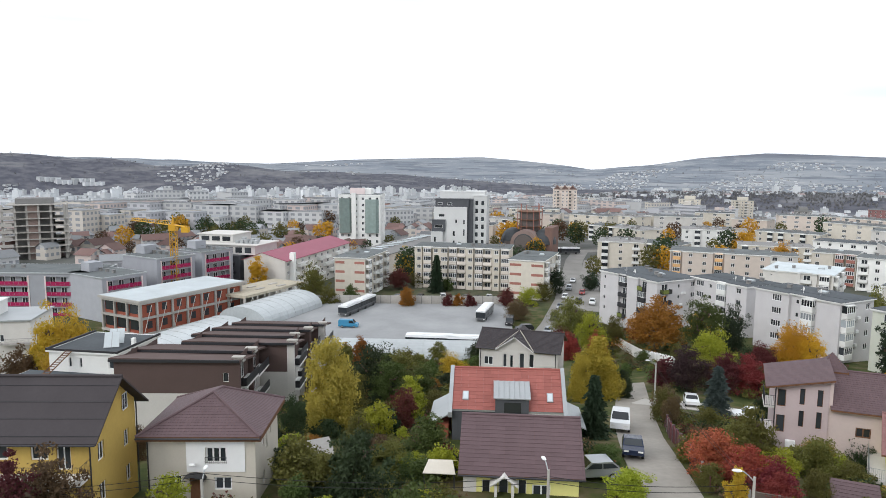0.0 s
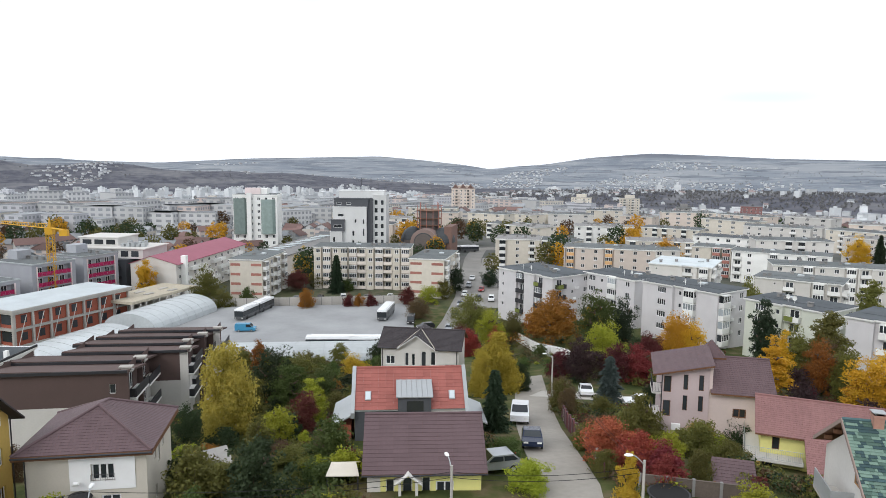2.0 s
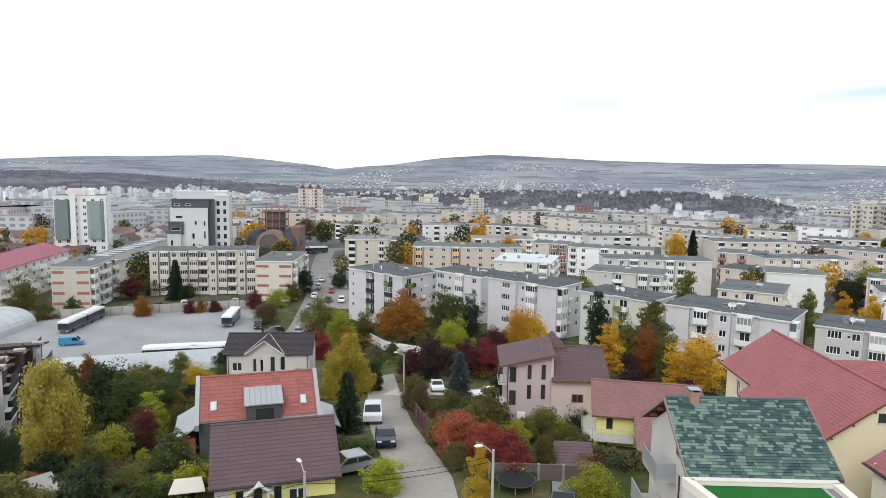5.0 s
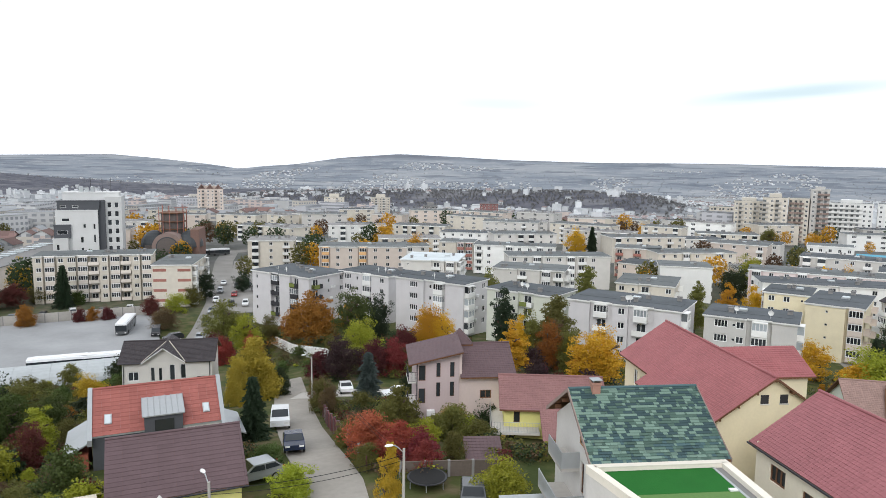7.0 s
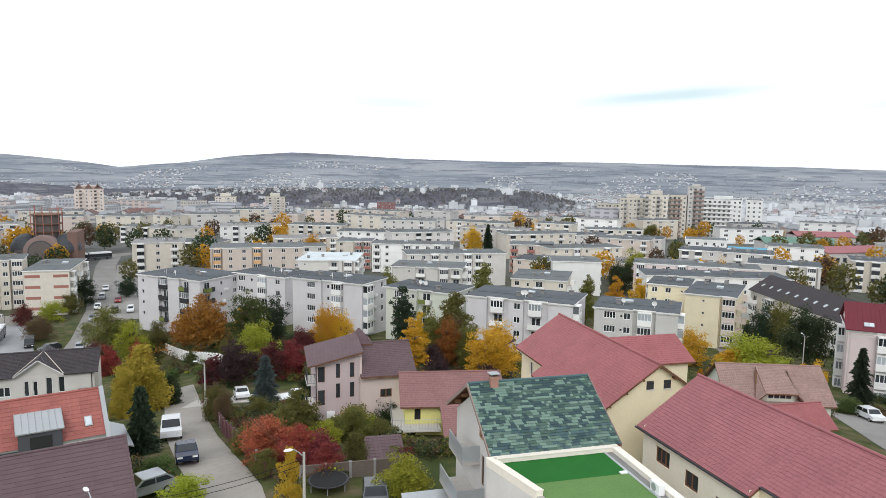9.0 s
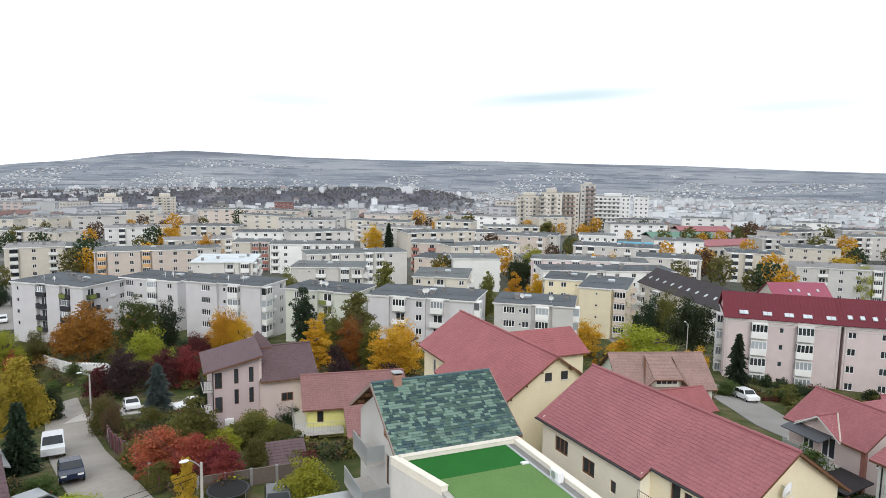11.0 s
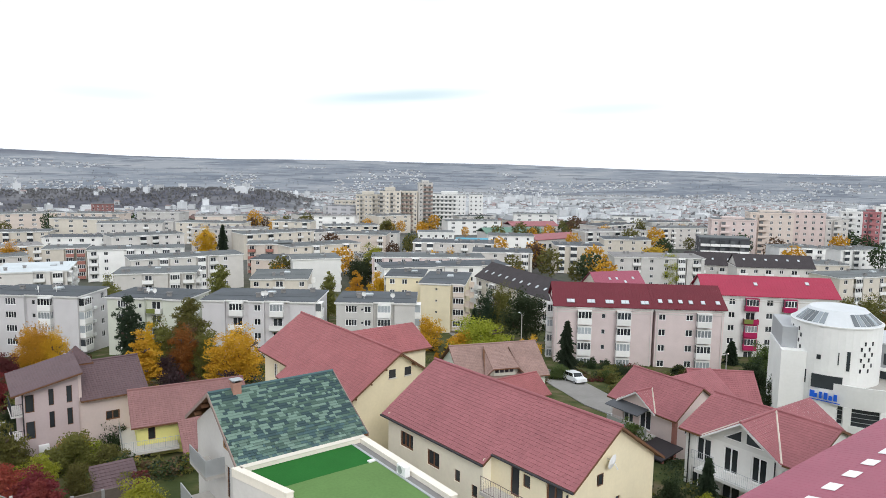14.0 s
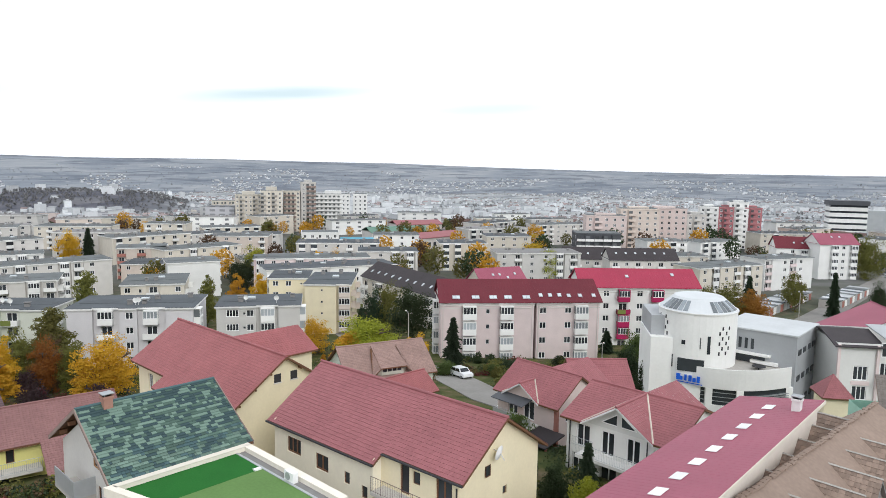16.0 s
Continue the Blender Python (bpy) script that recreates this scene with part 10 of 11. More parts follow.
# ---- undergrowth of the gardens ----
def gardens():
    rnd = random.Random(12)
    zones = [(-20, 14, 50, 142, 105, ("olive", "dark", "dark", "green", "brown", "olive", "orange", "lime")), (26, 75, 62, 135, 75, ("olive", "dark", "brown", "wine", "olive", "green", "purple")), (20.5, 36, 54, 66, 14, ("olive", "brown", "green", "dark", "olive")), (-21, 1, 36, 54, 34, ("olive", "dark", "green", "olive", "lime")), (76, 118, 50, 96, 26, ("olive", "brown", "dark", "gold", "wine")), (-70, -40, 88, 150, 26, ("brown", "olive", "dark")), (58, 76, 24, 50, 10, ("olive", "dark", "green")), (98, 122, 12, 44, 26, ("dark", "green", "olive")), (44, 62, -2, 22, 12, ("dark", "green", "olive"))]
    for x0, x1, y0, y1, n, cols in zones:
        for i in range(n):
            x, y = rnd.uniform(x0, x1), rnd.uniform(y0, y1)
            if not free(PRINTS, x, y, 1.3):
                continue
            lane = float(np.interp(y, [30, 47, 55, 66, 80, 95, 112], [15.2, 16.6, 17.6, 19.8, 23.2, 27.2, 31.5]))
            if y < 116 and abs(x - lane) < 4.2:
                continue
            if (27 < x < 46 and 78 < y < 94 and rnd.random() < 0.9) or (27 < x < 38 and 67 < y < 80):
                continue
            if abs(x - (88 + (y - 27) * 1.23)) < 6 and x > 78:
                continue
            k = rnd.random()
            if k < 0.72 or x > 95:
                tree("bush", rnd.choice(cols), x, y, rnd.uniform(1.1, 2.6), rnd.uniform(0.8, 1.4), fine=k < 0.12)
            else:
                tree("round", rnd.choice(cols), x, y, rnd.uniform(3.2, 5.2), rnd.uniform(0.8, 1.2), fine=False)


gardens()


def undergrowth():
    """Low leafy growth that covers the gardens and banks between the houses."""
    rng = np.random.RandomState(6)
    sets = {"olive": [], "dark": [], "brown": [], "wine": [], "green": [], "lime": []}
    names = list(sets)
    zones = [(-19, 13, 49, 142, 1500, (.34, .34, .16, .02, .1, .04)), (27, 78, 62, 140, 1300, (.3, .26, .2, .1, .1, .04)), (20.5, 38, 44, 79, 900, (.36, .2, .2, .12, .08, .04)), (-22, 1, 36, 53, 420, (.36, .38, .14, .02, .1, 0)), (76, 122, 40, 100, 520, (.36, .3, .2, .04, .08, .02)), (-75, -38, 86, 150, 420, (.25, .2, .5, 0, .05, 0)), (-110, -66, 100, 165, 420, (.2, .15, .6, 0, .05, 0)), (97, 124, 10, 44, 330, (.25, .45, .1, .05, .15, 0)), (44, 64, -2, 24, 120, (.3, .5, .1, 0, .1, 0)), (36, 64, 120, 175, 330, (.4, .25, .2, .08, .05, .02))]
    for x0, x1, y0, y1, n, pr in zones:
        for i in range(n):
            x, y = rng.uniform(x0, x1), rng.uniform(y0, y1)
            if not free(PRINTS, x, y, 0.7):
                continue
            lane = float(np.interp(y, [30, 40, 47, 55, 66, 80, 95, 112], [12, 14.6, 16.6, 17.6, 19.8, 23.2, 27.2, 31.5]))
            if (y < 116 and abs(x - lane) < 3.2) or (27 < x < 46 and 78 < y < 94) or (x > 78 and abs(x - (88 + (y - 27) * 1.23)) < 5.5):
                continue
            if noise.noise((x * 0.16, y * 0.16, 1.0)) < -0.16:
                continue
            c = names[rng.choice(6, p=np.array(pr) / sum(pr))]
            h = rng.uniform(0.5, 1.5)
            q = 90
            lv = rng.normal(0, 1, (q, 3)); lv /= np.linalg.norm(lv, axis=1)[:, None]
            lv *= rng.uniform(0.5, 1, q)[:, None] * np.array([h * 0.9, h * 0.9, h * 0.55])
            ctr = np.array([x, y, land(x, y) + h * 0.45]) + lv
            a = rng.normal(0, 1, (q, 3)); a /= np.linalg.norm(a, axis=1)[:, None]
            b = np.cross(a, rng.normal(0, 1, (q, 3))); b /= np.linalg.norm(b, axis=1)[:, None]
            s = rng.uniform(0.08, 0.18)
            sets[c].append(np.stack([ctr - a * s * 1.1, ctr + (a * 0.5 + b * 0.75) * s, ctr + (a * 0.5 - b * 0.75) * s], 1).reshape(-1, 3))
    for c, v in sets.items():
        v = np.concatenate(v)
        me = bpy.data.meshes.new("undergrowth")
        me.from_pydata(v.tolist(), [], np.arange(len(v)).reshape(-1, 3).tolist())
        me.materials.append(LEAVES[c])
        tagged(new("undergrowth", me), c + " low growth on the garden ground", "undergrowth", "", "stuff")


undergrowth()


# ---- vehicles ----
GLASS_CAR = glass_mat("car glass", (0.02, 0.024, 0.028), 0.05)
PAINTS = {n: mat(n + " car paint", c, 0.25, 0.03, 3, 0.0, m) for n, c, m in (("white", (0.75, 0.76, 0.77), 0), ("silver", (0.42, 0.44, 0.46), 0.5), ("black", (0.02, 0.02, 0.023), 0), ("navy", (0.012, 0.02, 0.05), 0.2), ("red", (0.30, 0.02, 0.02), 0), ("grey", (0.12, 0.125, 0.13), 0.4), ("blue", (0.05, 0.25, 0.42), 0.1))}
LAMPG = mat("lamp glass", (0.7, 0.7, 0.68), 0.15, 0.02, 3, 0)
REDLAMP = mat("rear lamp", (0.35, 0.01, 0.01), 0.2, 0.02, 3, 0)
CARS = {}


def car_meshes(style, paint):
    key = (style, paint)
    if key in CARS:
        return CARS[key]
    L, W = {"hatch": (4.1, 1.75), "sedan": (4.5, 1.78), "van": (5.0, 1.95), "suv": (4.5, 1.85)}[style]
    prof = {"hatch": [(0, .35), (0, .75), (.9, .95), (1.6, 1.45), (3.3, 1.48), (3.95, 1.0), (4.1, .7), (4.1, .35)],
            "sedan": [(0, .35), (0, .72), (1.1, .92), (1.8, 1.42), (3.0, 1.42), (3.7, 1.0), (4.45, .95), (4.5, .35)],
            "van": [(0, .35), (0, .95), (.7, 1.15), (1.4, 1.95), (4.9, 1.98), (5.0, 1.6), (5.0, .35)],
            "suv": [(0, .4), (0, .9), (1.0, 1.05), (1.6, 1.66), (3.9, 1.68), (4.45, 1.1), (4.5, .4)]}[style]
    body = MB()
    taper = lambda z: 0.0 if z < 1.0 else (z - 1.0) * (0.26 if style != "van" else 0.1)
    left = [(x - L / 2, -W / 2 + taper(z), z) for x, z in prof]
    right = [(x - L / 2, W / 2 - taper(z), z) for x, z in prof]
    k = len(prof)
    n = len(body.v)
    body.v.extend(left + right)
    for i in range(k):
        j = (i + 1) % k
        body.f.append((n + i, n + j, n + k + j, n + k + i)); body.m.append(0)
    body.f.append(tuple(n + i for i in reversed(range(k)))); body.m.append(0)
    body.f.append(tuple(n + k + i for i in range(k))); body.m.append(0)
    me = body.mesh("body", [PAINTS[paint]])
    top = prof[3][1] - 0.08
    def pane(x0, z0, x1, z1, x2, z2, x3, z3, s):
        m = MB()
        o = 0.012
        m.face([(x - L / 2, s * (W / 2 - taper(z) + o), z) for x, z in ((x0, z0), (x1, z1), (x2, z2), (x3, z3))][::s])
        return m.mesh("side_window", [GLASS_CAR])
    g = []
    a, b, c, d = prof[2], prof[3], prof[4], prof[5]
    for s in (-1, 1):
        if style == "van":
            g.append(pane(a[0] + .15, a[1] + .03, b[0] + .05, top, b[0] + 0.9, top, b[0] + .9, a[1] + .03, s))
        else:
            mid = (b[0] + c[0]) / 2
            g.append(pane(a[0] + .25, a[1] + .06, b[0] + .05, top, mid - .04, top, mid - .04, a[1] + .06, s))
            g.append(pane(mid + .04, a[1] + .06, mid + .04, top, c[0] - .02, top, d[0] - .25, d[1] + .05, s))
    def across(p, q, f0, f1, nm):
        m = MB()
        x0, z0 = p[0] + (q[0] - p[0]) * f0, p[1] + (q[1] - p[1]) * f0
        x1, z1 = p[0] + (q[0] - p[0]) * f1, p[1] + (q[1] - p[1]) * f1
        dx, dz = q[0] - p[0], q[1] - p[1]
        ln = math.hypot(dx, dz); ox, oz = -dz / ln * .012, dx / ln * .012
        w0, w1 = W / 2 - taper(z0) - .1, W / 2 - taper(z1) - .1
        m.face([(x0 - L / 2 + ox, -w0, z0 + oz), (x1 - L / 2 + ox, -w1, z1 + oz), (x1 - L / 2 + ox, w1, z1 + oz), (x0 - L / 2 + ox, w0, z0 + oz)][::-1])
        return m.mesh(nm, [GLASS_CAR])
    g.append(across(a, b, .08, .94, "windscreen"))
    g.append(across(c, d, .08, .9, "rear_window"))
    wheel = MB().tube((0, -.1, 0), (0, .1, 0), .31, .31, 16).mesh("tyre", [RUBBER])
    rim = MB().tube((0, -.11, 0), (0, .11, 0), .19, .19, 10).mesh("rim", [METAL])
    hl = MB().box(-.03, .05, -.2, .2, -.07, .07).mesh("headlight", [LAMPG])
    rl = MB().box(-.05, .03, -.14, .14, -.12, .12).mesh("rear_light", [REDLAMP])
    CARS[key] = (L, W, me, g, wheel, rim, hl, rl, prof)
    return CARS[key]


def car(style, paint, x, y, turn, z=None, label="", group="parked cars"):
    """A parked car; its nose points along turn + 180."""
    L, W, me, g, wheel, rim, hl, rl, prof = car_meshes(style, paint)
    zz = max(land(x, y), 1.0 if -62 < x < 16 and 149 < y < 201 else -99) + 0.08 if z is None else z
    d = Vector((math.cos(radians(turn)), math.sin(radians(turn))))
    tilt = math.degrees(math.atan2(land(x + d.x * 2, y + d.y * 2) - land(x - d.x * 2, y - d.y * 2), 4)) if z is None else 0
    c = thing("van" if style == "van" else "car", pose(x, y, zz, 0, 0, turn) @ pose(0, 0, 0, 0, -tilt, 0), label or ("%s %s parked at the roadside" % (paint, {"hatch": "hatchback car", "sedan": "saloon car", "van": "delivery van", "suv": "estate car"}[style])), "van" if style == "van" else "car", group)
    part("body", me, PAINTS[paint], c)
    for m in g:
        part(m.name.split(".")[0], m, GLASS_CAR, c)
    for sx in (-.31, .30):
        for s in (-1, 1):
            t = part("tyre", wheel, RUBBER, c, m=pose(L * sx, s * (W / 2 - .08), .31))
            part("rim", rim, METAL, t)
    for s in (-1, 1):
        part("headlight", hl, LAMPG, c, m=pose(-L / 2, s * W * .33, .66)); part("rear_light", rl, REDLAMP, c, m=pose(L / 2, s * W * .38, .8))
    part("number_plate", MB().box(L / 2, L / 2 + .02, -.25, .25, .5, .61), PVC, c)
    return c


car("hatch", "navy", 16.3, 56.2, 76, label="dark blue hatchback car on the lane"); car("van", "white", 18.6, 69.0, 74, label="white van parked on the lane")
car("hatch", "silver", 11.6, 50.3, 10, label="silver hatchback car beside the cream bungalow"); car("sedan", "white", 37.8, 80.9, -8, label="white saloon car on the pale parking place")
car("hatch", "white", 33.2, 88.5, 75, label="white hatchback car behind the blue spruce"); car("suv", "white", 103.2, 37.2, 50, label="white estate car on the road")
car("hatch", "grey", 23.8, 38.6, 60, label="grey car by the board fence")
for i, (p, dx) in enumerate((("silver", 0), ("white", 1), ("grey", 0), ("black", 2), ("silver", 0), ("black", 0), ("white", 1), ("red", 0), ("silver", 0), ("black", 0), ("white", 0))):
    y = 170 + i * 7.5
    car(("hatch", "sedan", "suv")[i % 3], p, 22 + (y - 165) * 0.27 + (5.6 if i % 2 else 0.6) + 2.6, y, 75, land(0, y) + 0.2)
for i in range(11):
    car(("hatch", "sedan", "suv")[i % 3], ("grey", "silver", "white", "black", "grey", "white", "silver", "grey", "black", "white", "navy")[i], -18 + i * 3.6, 209 + 3.5 * (i % 2), 80 + (i % 3) * 6, 0.2)
for i in range(9):
    y = 206 + i * 10.3
    car(("suv", "hatch", "sedan")[i % 3], ("white", "navy", "silver", "black", "red")[i % 5], 45.5 + (y - 206) * 0.25 + (i * 5 % 3) * 2.7, y, 75 + (i * 37 % 60), 0.22)
for i in range(9):
    car(("hatch", "suv")[i % 2], ("silver", "black", "white", "grey")[i % 4], 212 + i * 3.2, 6 - i * 1.6 + 5 * (i % 2), 30, 0.1)
for i in range(4):
    car("hatch", ("grey", "black", "silver", "white")[i], 141 + i * 3.4, 57 - i * 4.4, 40)
for i in range(10):
    car(("hatch", "suv")[i % 2], ("white", "grey", "black", "silver")[i % 4], 330 + i * 3.4, -68 - (i % 3) * 7, 20, 0.1)


def bus(x, y, turn, z, sections, paint, label):
    b = thing("bus", pose(x, y, z, 0, 0, turn), label, "bus", "parked buses")
    x0 = 0
    for k in range(sections):
        L = 9.0 if sections > 1 else 11.8
        bd = part("body", MB().box(x0, x0 + L, -1.25, 1.25, 0.35, 1.2, 1).box(x0, x0 + L, -1.25, 1.25, 1.2, 2.5, 2).box(x0, x0 + L, -1.26, 1.26, 2.5, 3.0, 0).box(x0 + 1, x0 + L - 1, -0.9, 0.9, 3.0, 3.2, 0), [paint, PAINTS["grey"], GLASS_CAR], b)
        for i in range(6):
            for s in (-1, 1):
                part("window_post", MB().box(x0 + 0.4 + i * (L - 0.8) / 5 - 0.06, x0 + 0.4 + i * (L - 0.8) / 5 + 0.06, s * 1.25 - 0.02, s * 1.25 + 0.02, 1.2, 2.5), PAINTS["grey"], bd)
        for wx in (2.2, L - 2.0):
            for s in (-1, 1):
                part("tyre", MB().tube((x0 + wx, s * 1.05, 0.5), (x0 + wx, s * 1.27, 0.5), 0.5, 0.5, 16), RUBBER, b)
        x0 += L + 0.5
        if k < sections - 1:
            part("bellows", MB().box(x0 - 0.5, x0, -1.15, 1.15, 0.5, 2.9), RUBBER, b)
    part("windscreen", MB().box(-0.03, 0.0, -1.15, 1.15, 1.1, 2.55), GLASS_CAR, b)
    part("headlight", MB().box(-0.04, 0, -1.1, -0.8, 0.6, 0.8), LAMPG, b); part("headlight", MB().box(-0.04, 0, 0.8, 1.1, 0.6, 0.8), LAMPG, b)
    return b


bus(-27.3, 183.0, 70, 1.0, 2, PAINTS["white"], "white and dark articulated bus in the yard")
bus(9.9, 178.2, 75, 1.0, 1, PAINTS["white"], "white bus with dark front in the yard")
bus(-8.5, 156.5, -6, 0.2, 1, PAINTS["white"], "white coach behind the film tunnel"); bus(1.2, 155.2, -6, 0.2, 1, PAINTS["white"], "white coach behind the film tunnel")
bus(46, 322, 4, 0.2, 2, PAINTS["white"], "long articulated bus on the street")
car("van", "blue", -24, 171.5, 176, 1.0, "pale blue van in the yard", "yard vans")
for i in range(5):
    car("van", ("white", "white", "black", "silver", "white")[i], -46.2 + i * 1.0, 178 + i * 2.7, 188, 1.0, "white van packed close in the yard", "yard vans")
car("van", "black", 17.5, 176, 80, 1.0, "black van at the yard gate"); car("suv", "black", 20.5, 169, 10, 1.0, "black car at the yard gate")


# ---- street lamps, wires, small things ----
def street_lamp(x, y, h, turn, label="grey concrete street lamp with curved arm"):
    s = thing("street_lamp", pose(x, y, land(x, y), 0, 0, turn), label, "street lamp", "street lamps")
    part("pole", MB().tube((0, 0, -0.5), (0, 0, h), 0.12, 0.08, 10), CONCRETE, s)
    a = MB(); p = (0, 0, h - 0.3)
    for i in range(6):
        t = (i + 1) / 6
        q = (0.75 * t, 0, h - 0.3 + 0.6 * math.sin(t * 1.5))
        a.tube(p, q, 0.035, 0.035, 6); p = q
    part("arm", a, METAL, s)
    hd = MB()
    n = 10
    for i in range(n):
        for j in range(4):
            f = lambda u, v: (0.95 + 0.3 * math.sin(v) * math.cos(u), 0.14 * math.sin(v) * math.sin(u), h + 0.3 + 0.09 * math.cos(v))
            u0, u1, v0, v1 = 2 * math.pi * i / n, 2 * math.pi * (i + 1) / n, math.pi * j / 4, math.pi * (j + 1) / 4
            hd.face([f(u0, v0), f(u1, v0), f(u1, v1), f(u0, v1)])
    part("lamp_head", hd, PVC, s, smooth=True)
    return s


street_lamp(17.6, 36.8, 5.6, 170); street_lamp(24.6, 77.0, 6.8, 170); street_lamp(6.3, 38.6, 5.0, 100); street_lamp(-13.6, 37.0, 5.0, 95)
street_lamp(125.5, 57.0, 8.0, 60); street_lamp(112.0, 16.0, 6.5, 200); street_lamp(220, -24, 8.5, 20); street_lamp(136, 45, 6, 30)


def wire(p, q, sag):
    mb = MB()
    pts = [Vector(p).lerp(Vector(q), i / 14) - Vector((0, 0, sag * 4 * (i / 14) * (1 - i / 14))) for i in range(15)]
    for p in pts:
        mb.v.extend((p.x + 0.018 * dx, p.y + 0.018 * dx, p.z + 0.018 * dz) for dx, dz in ((0, -1), (1, 0), (0, 1), (-1, 0)))
    for i in range(14):
        for k in range(4):
            mb.f.append((4 * i + k, 4 * i + (k + 1) % 4, 4 * i + 4 + (k + 1) % 4, 4 * i + 4 + k)); mb.m.append(0)
    return solo("overhead_wire", mb, RUBBER, None, "thin dark overhead wire between poles", "wire", "overhead wires")


for dz in (0.0, 0.35):
    wire((-13.6, 37.0, land(-13.6, 37.0) + 5.4 - dz), (6.3, 38.6, land(6.3, 38.6) + 4.6 - dz), 0.5)
    wire((6.3, 38.6, land(6.3, 38.6) + 4.6 - dz), (17.6, 36.8, land(17.6, 36.8) + 5.2 - dz), 0.4)
    wire((17.6, 36.8, land(17.6, 36.8) + 5.2 - dz), (24.6, 77, land(24.6, 77) + 6.6 - dz), 0.6)
    wire((-34, 38, land(-34, 38) + 4.6 - dz), (-13.6, 37.0, land(-13.6, 37.0) + 5.4 - dz), 0.5)
for x, y in ((-21.6, 40.6), (-18.6, 40.2), (-15.4, 40.3), (-23.6, 41.0)):
    solo("fence_pillar", MB().box(-0.22, 0.22, -0.22, 0.22, -0.5, 2.1).prism([(-0.28, -0.28), (0.28, -0.28), (0.28, 0.28), (-0.28, 0.28)], 2.1, 2.22), WHITE, pose(x, y, land(x, y)), "white rendered fence pillar by the garden", "pillar", "fence pillars")


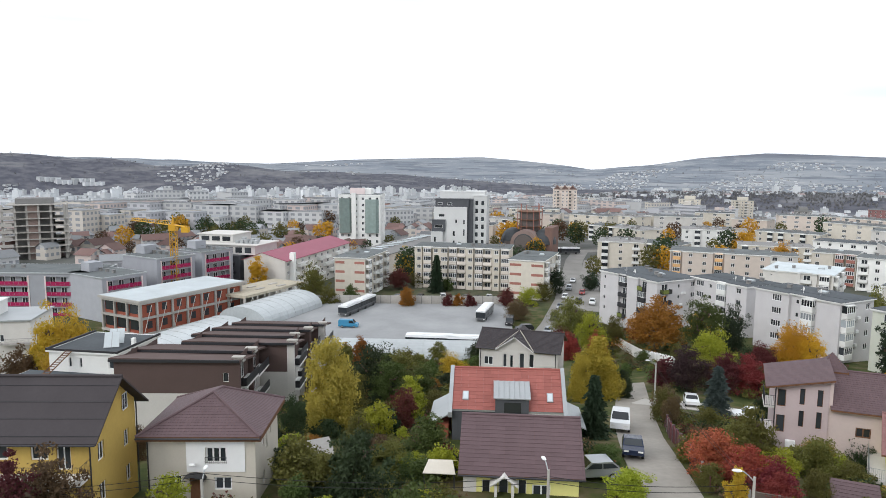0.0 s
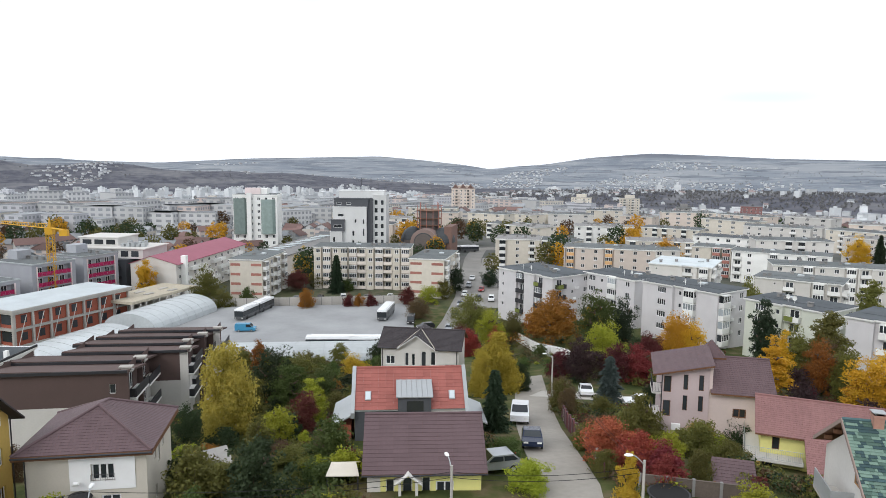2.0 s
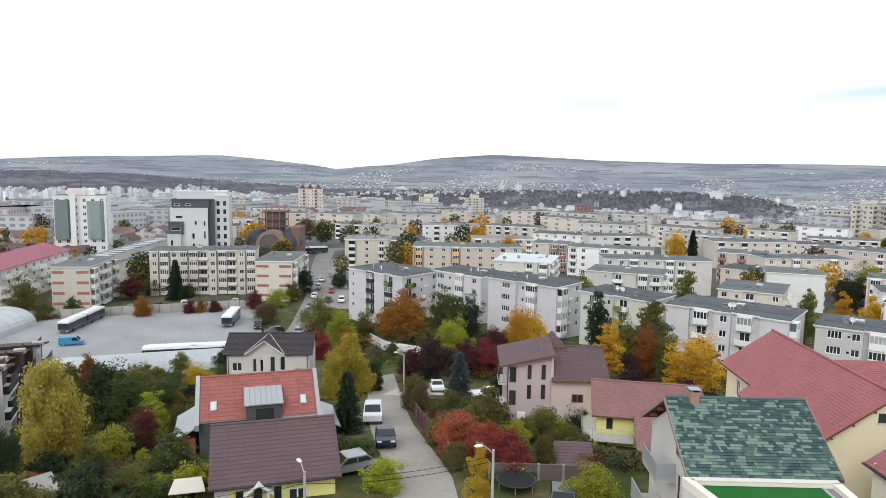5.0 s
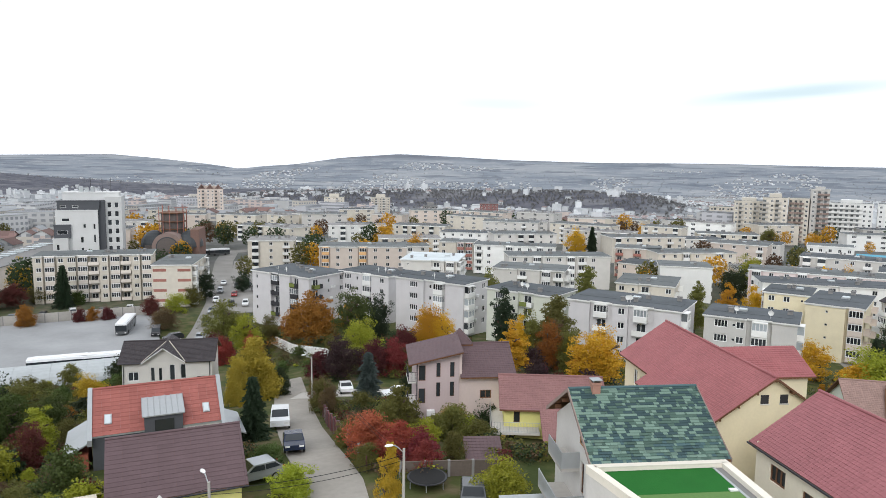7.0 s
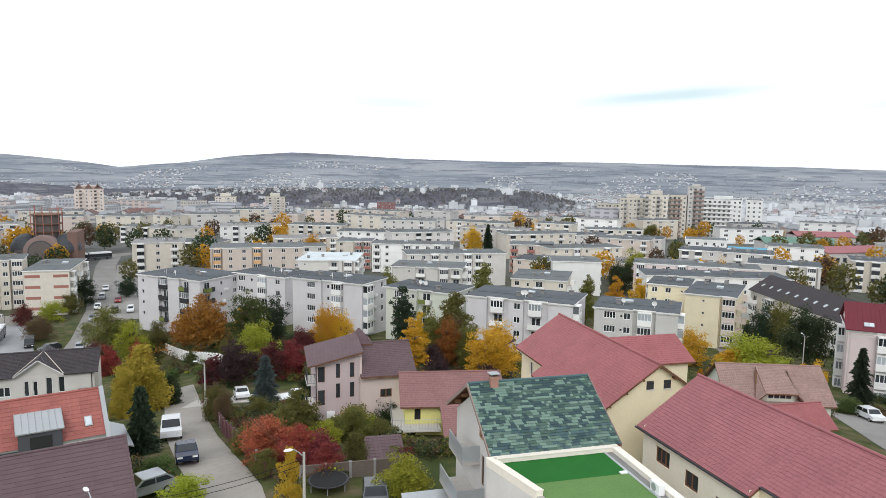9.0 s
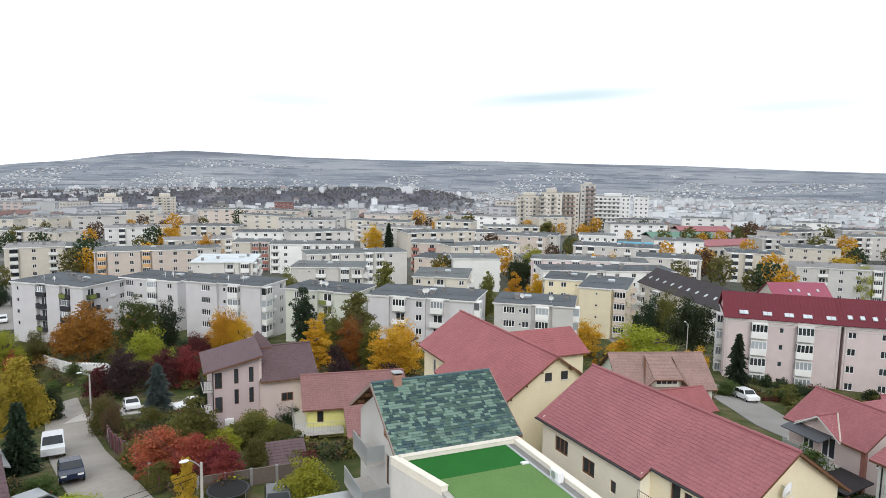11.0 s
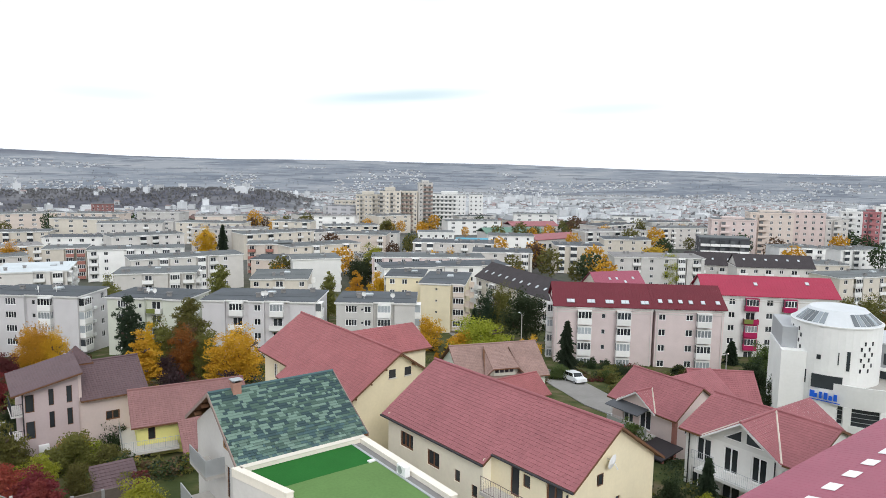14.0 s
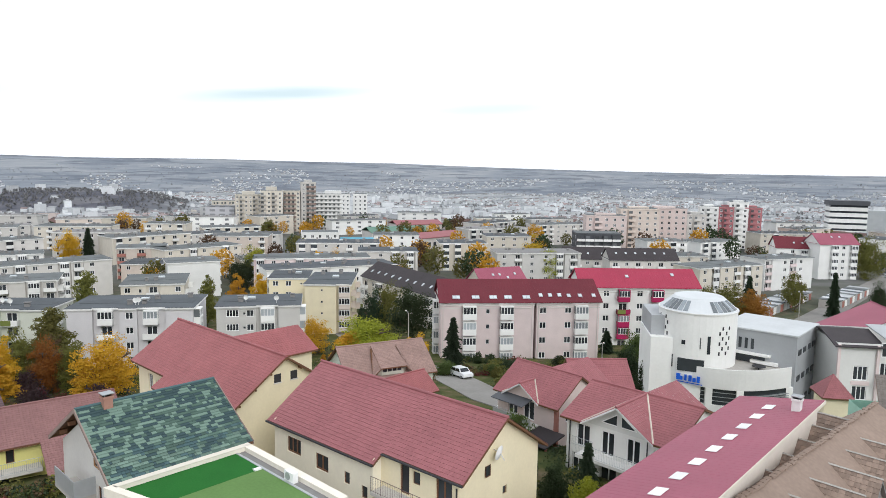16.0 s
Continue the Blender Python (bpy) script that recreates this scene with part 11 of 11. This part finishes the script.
def shed():
    s = thing("garden_pavilion", pose(-4.0, 40.2, 18.6), "small pavilion with dark pyramid roof", "pavilion")
    ap = (0, 0, 3.4)
    c = [(-1.9, -1.9, 2.2), (1.9, -1.9, 2.2), (1.9, 1.9, 2.2), (-1.9, 1.9, 2.2)]
    for i in range(4):
        slope(s, "roof_slope", c[i], c[(i + 1) % 4], ap, ap, TILE_DARK, WOOD, 0.3, 0.3)
    for x, y, z in c:
        part("post", MB().box(x * 0.9 - 0.08, x * 0.9 + 0.08, y * 0.9 - 0.08, y * 0.9 + 0.08, -1, 2.2), WOOD, s)
    t = thing("garden_shed", pose(-11.2, 51.5, 17.6, 0, 0, 20), "old shed with pale patched roof overgrown with green", "shed")
    part("wall", MB().box(0, 2.6, 0, 2.2, -1, 2.0), WOOD, t)
    part("roof", MB().plate([(-0.2, -0.2, 2.1), (2.8, -0.2, 2.3), (2.8, 2.4, 2.7), (-0.2, 2.4, 2.5)], 0.12), CONCRETE, t)
    k = thing("garden_canopy", pose(-0.2, 47.6, 18.2, 0, 0, -5), "cream canopy over a paved terrace", "canopy")
    part("cover", MB().plate([(-1.2, 0, 2.3), (1.2, 0, 2.3), (0.9, 1.2, 2.8), (-0.9, 1.2, 2.8)], 0.06).plate([(-0.9, 1.2, 2.8), (0.9, 1.2, 2.8), (1.2, 2.4, 2.3), (-1.2, 2.4, 2.3)], 0.06), CREAM, k)
    for x, y in ((-1.1, 0.1), (1.1, 0.1), (-1.1, 2.3), (1.1, 2.3)):
        part("post", MB().tube((x, y, -1), (x, y, 2.3), 0.05, 0.05, 8), DARKMETAL, k)
    solo("terrace_paving", MB().box(-1.6, 1.4, -4.5, 2.6, -0.9, 0.06), PAVING, pose(-0.2, 47.0, 18.6, 0, 0, -5), "pale paved terrace beside the bungalow", "pavement", kind="structure")
    b = thing("garden_bin", pose(-0.9, 41.6, 19.6), "two yellow plastic lidded boxes", "box")
    part("body", MB().box(-0.8, 0.8, -0.4, 0.4, -0.6, 0.7), CRANE_Y, b); part("lid", MB().box(-0.85, -0.03, -0.45, 0.45, 0.7, 0.8), mat("yellow plastic", (0.75, 0.6, 0.02), 0.4, 0.05, 3, 0), b); part("lid", MB().box(0.03, 0.85, -0.45, 0.45, 0.7, 0.8), b.children[1].data.materials[0], b)
    r = thing("carport", pose(27.9, 46.5, 16.9, 0, 0, -24), "low carport with brown tiled roof", "carport")
    slope(r, "roof_slope", (0, 0, 1.9), (3.2, 0, 1.9), (3.2, 2.6, 2.9), (0, 2.6, 2.9), TILE_BROWN, WOOD, 0.33, 0.36)
    for x, y in ((0.1, 0.1), (3.1, 0.1), (0.1, 2.5), (3.1, 2.5)):
        part("post", MB().box(x - 0.07, x + 0.07, y - 0.07, y + 0.07, -1, 2.0), WOOD, r)
    n = thing("trampoline", pose(22.6, 43.2, land(22.6, 43.2)), "round black garden trampoline", "trampoline")
    part("mat", MB().tube((0, 0, 0.72), (0, 0, 0.76), 1.35, 1.35, 24), RUBBER, n)
    part("rim", MB().tube((0, 0, 0.68), (0, 0, 0.74), 1.5, 1.5, 24), DARKMETAL, n)
    for i in range(6):
        a = math.pi * i / 3
        part("leg", MB().tube((1.4 * math.cos(a), 1.4 * math.sin(a), -0.2), (1.4 * math.cos(a), 1.4 * math.sin(a), 0.7), 0.04, 0.04, 6), METAL, n)


shed()


def lane_fence():
    f = thing("board_fence", pose(0, 0, 0), "burgundy board fence along the lane", "fence")
    pts = [(27.3, 84.7), (23.7, 69.3), (21.6, 59.2), (20.1, 50.6), (19.6, 47.6)]
    board = MB().box(-0.3, 0.3, -0.02, 0.02, 0, 1.25).mesh("board", [FENCE])
    for (x0, y0), (x1, y1) in zip(pts, pts[1:]):
        L = math.hypot(x1 - x0, y1 - y0)
        k = int(L / 0.66)
        a = math.degrees(math.atan2(y1 - y0, x1 - x0))
        for i in range(k):
            x, y = x0 + (x1 - x0) * (i + 0.5) / k, y0 + (y1 - y0) * (i + 0.5) / k
            part("board", board, FENCE, f, m=pose(x, y, land(x, y) + 0.1, 0, 0, a))
        part("post", MB().box(-0.1, 0.1, -0.1, 0.1, -0.5, 1.5), CONCRETE, f, m=pose(x0, y0, land(x0, y0)))


FENCE = mat("burgundy fence board", (0.13, 0.05, 0.055), 0.75, 0.15, 5, 0.1, tint=0.2)
lane_fence()
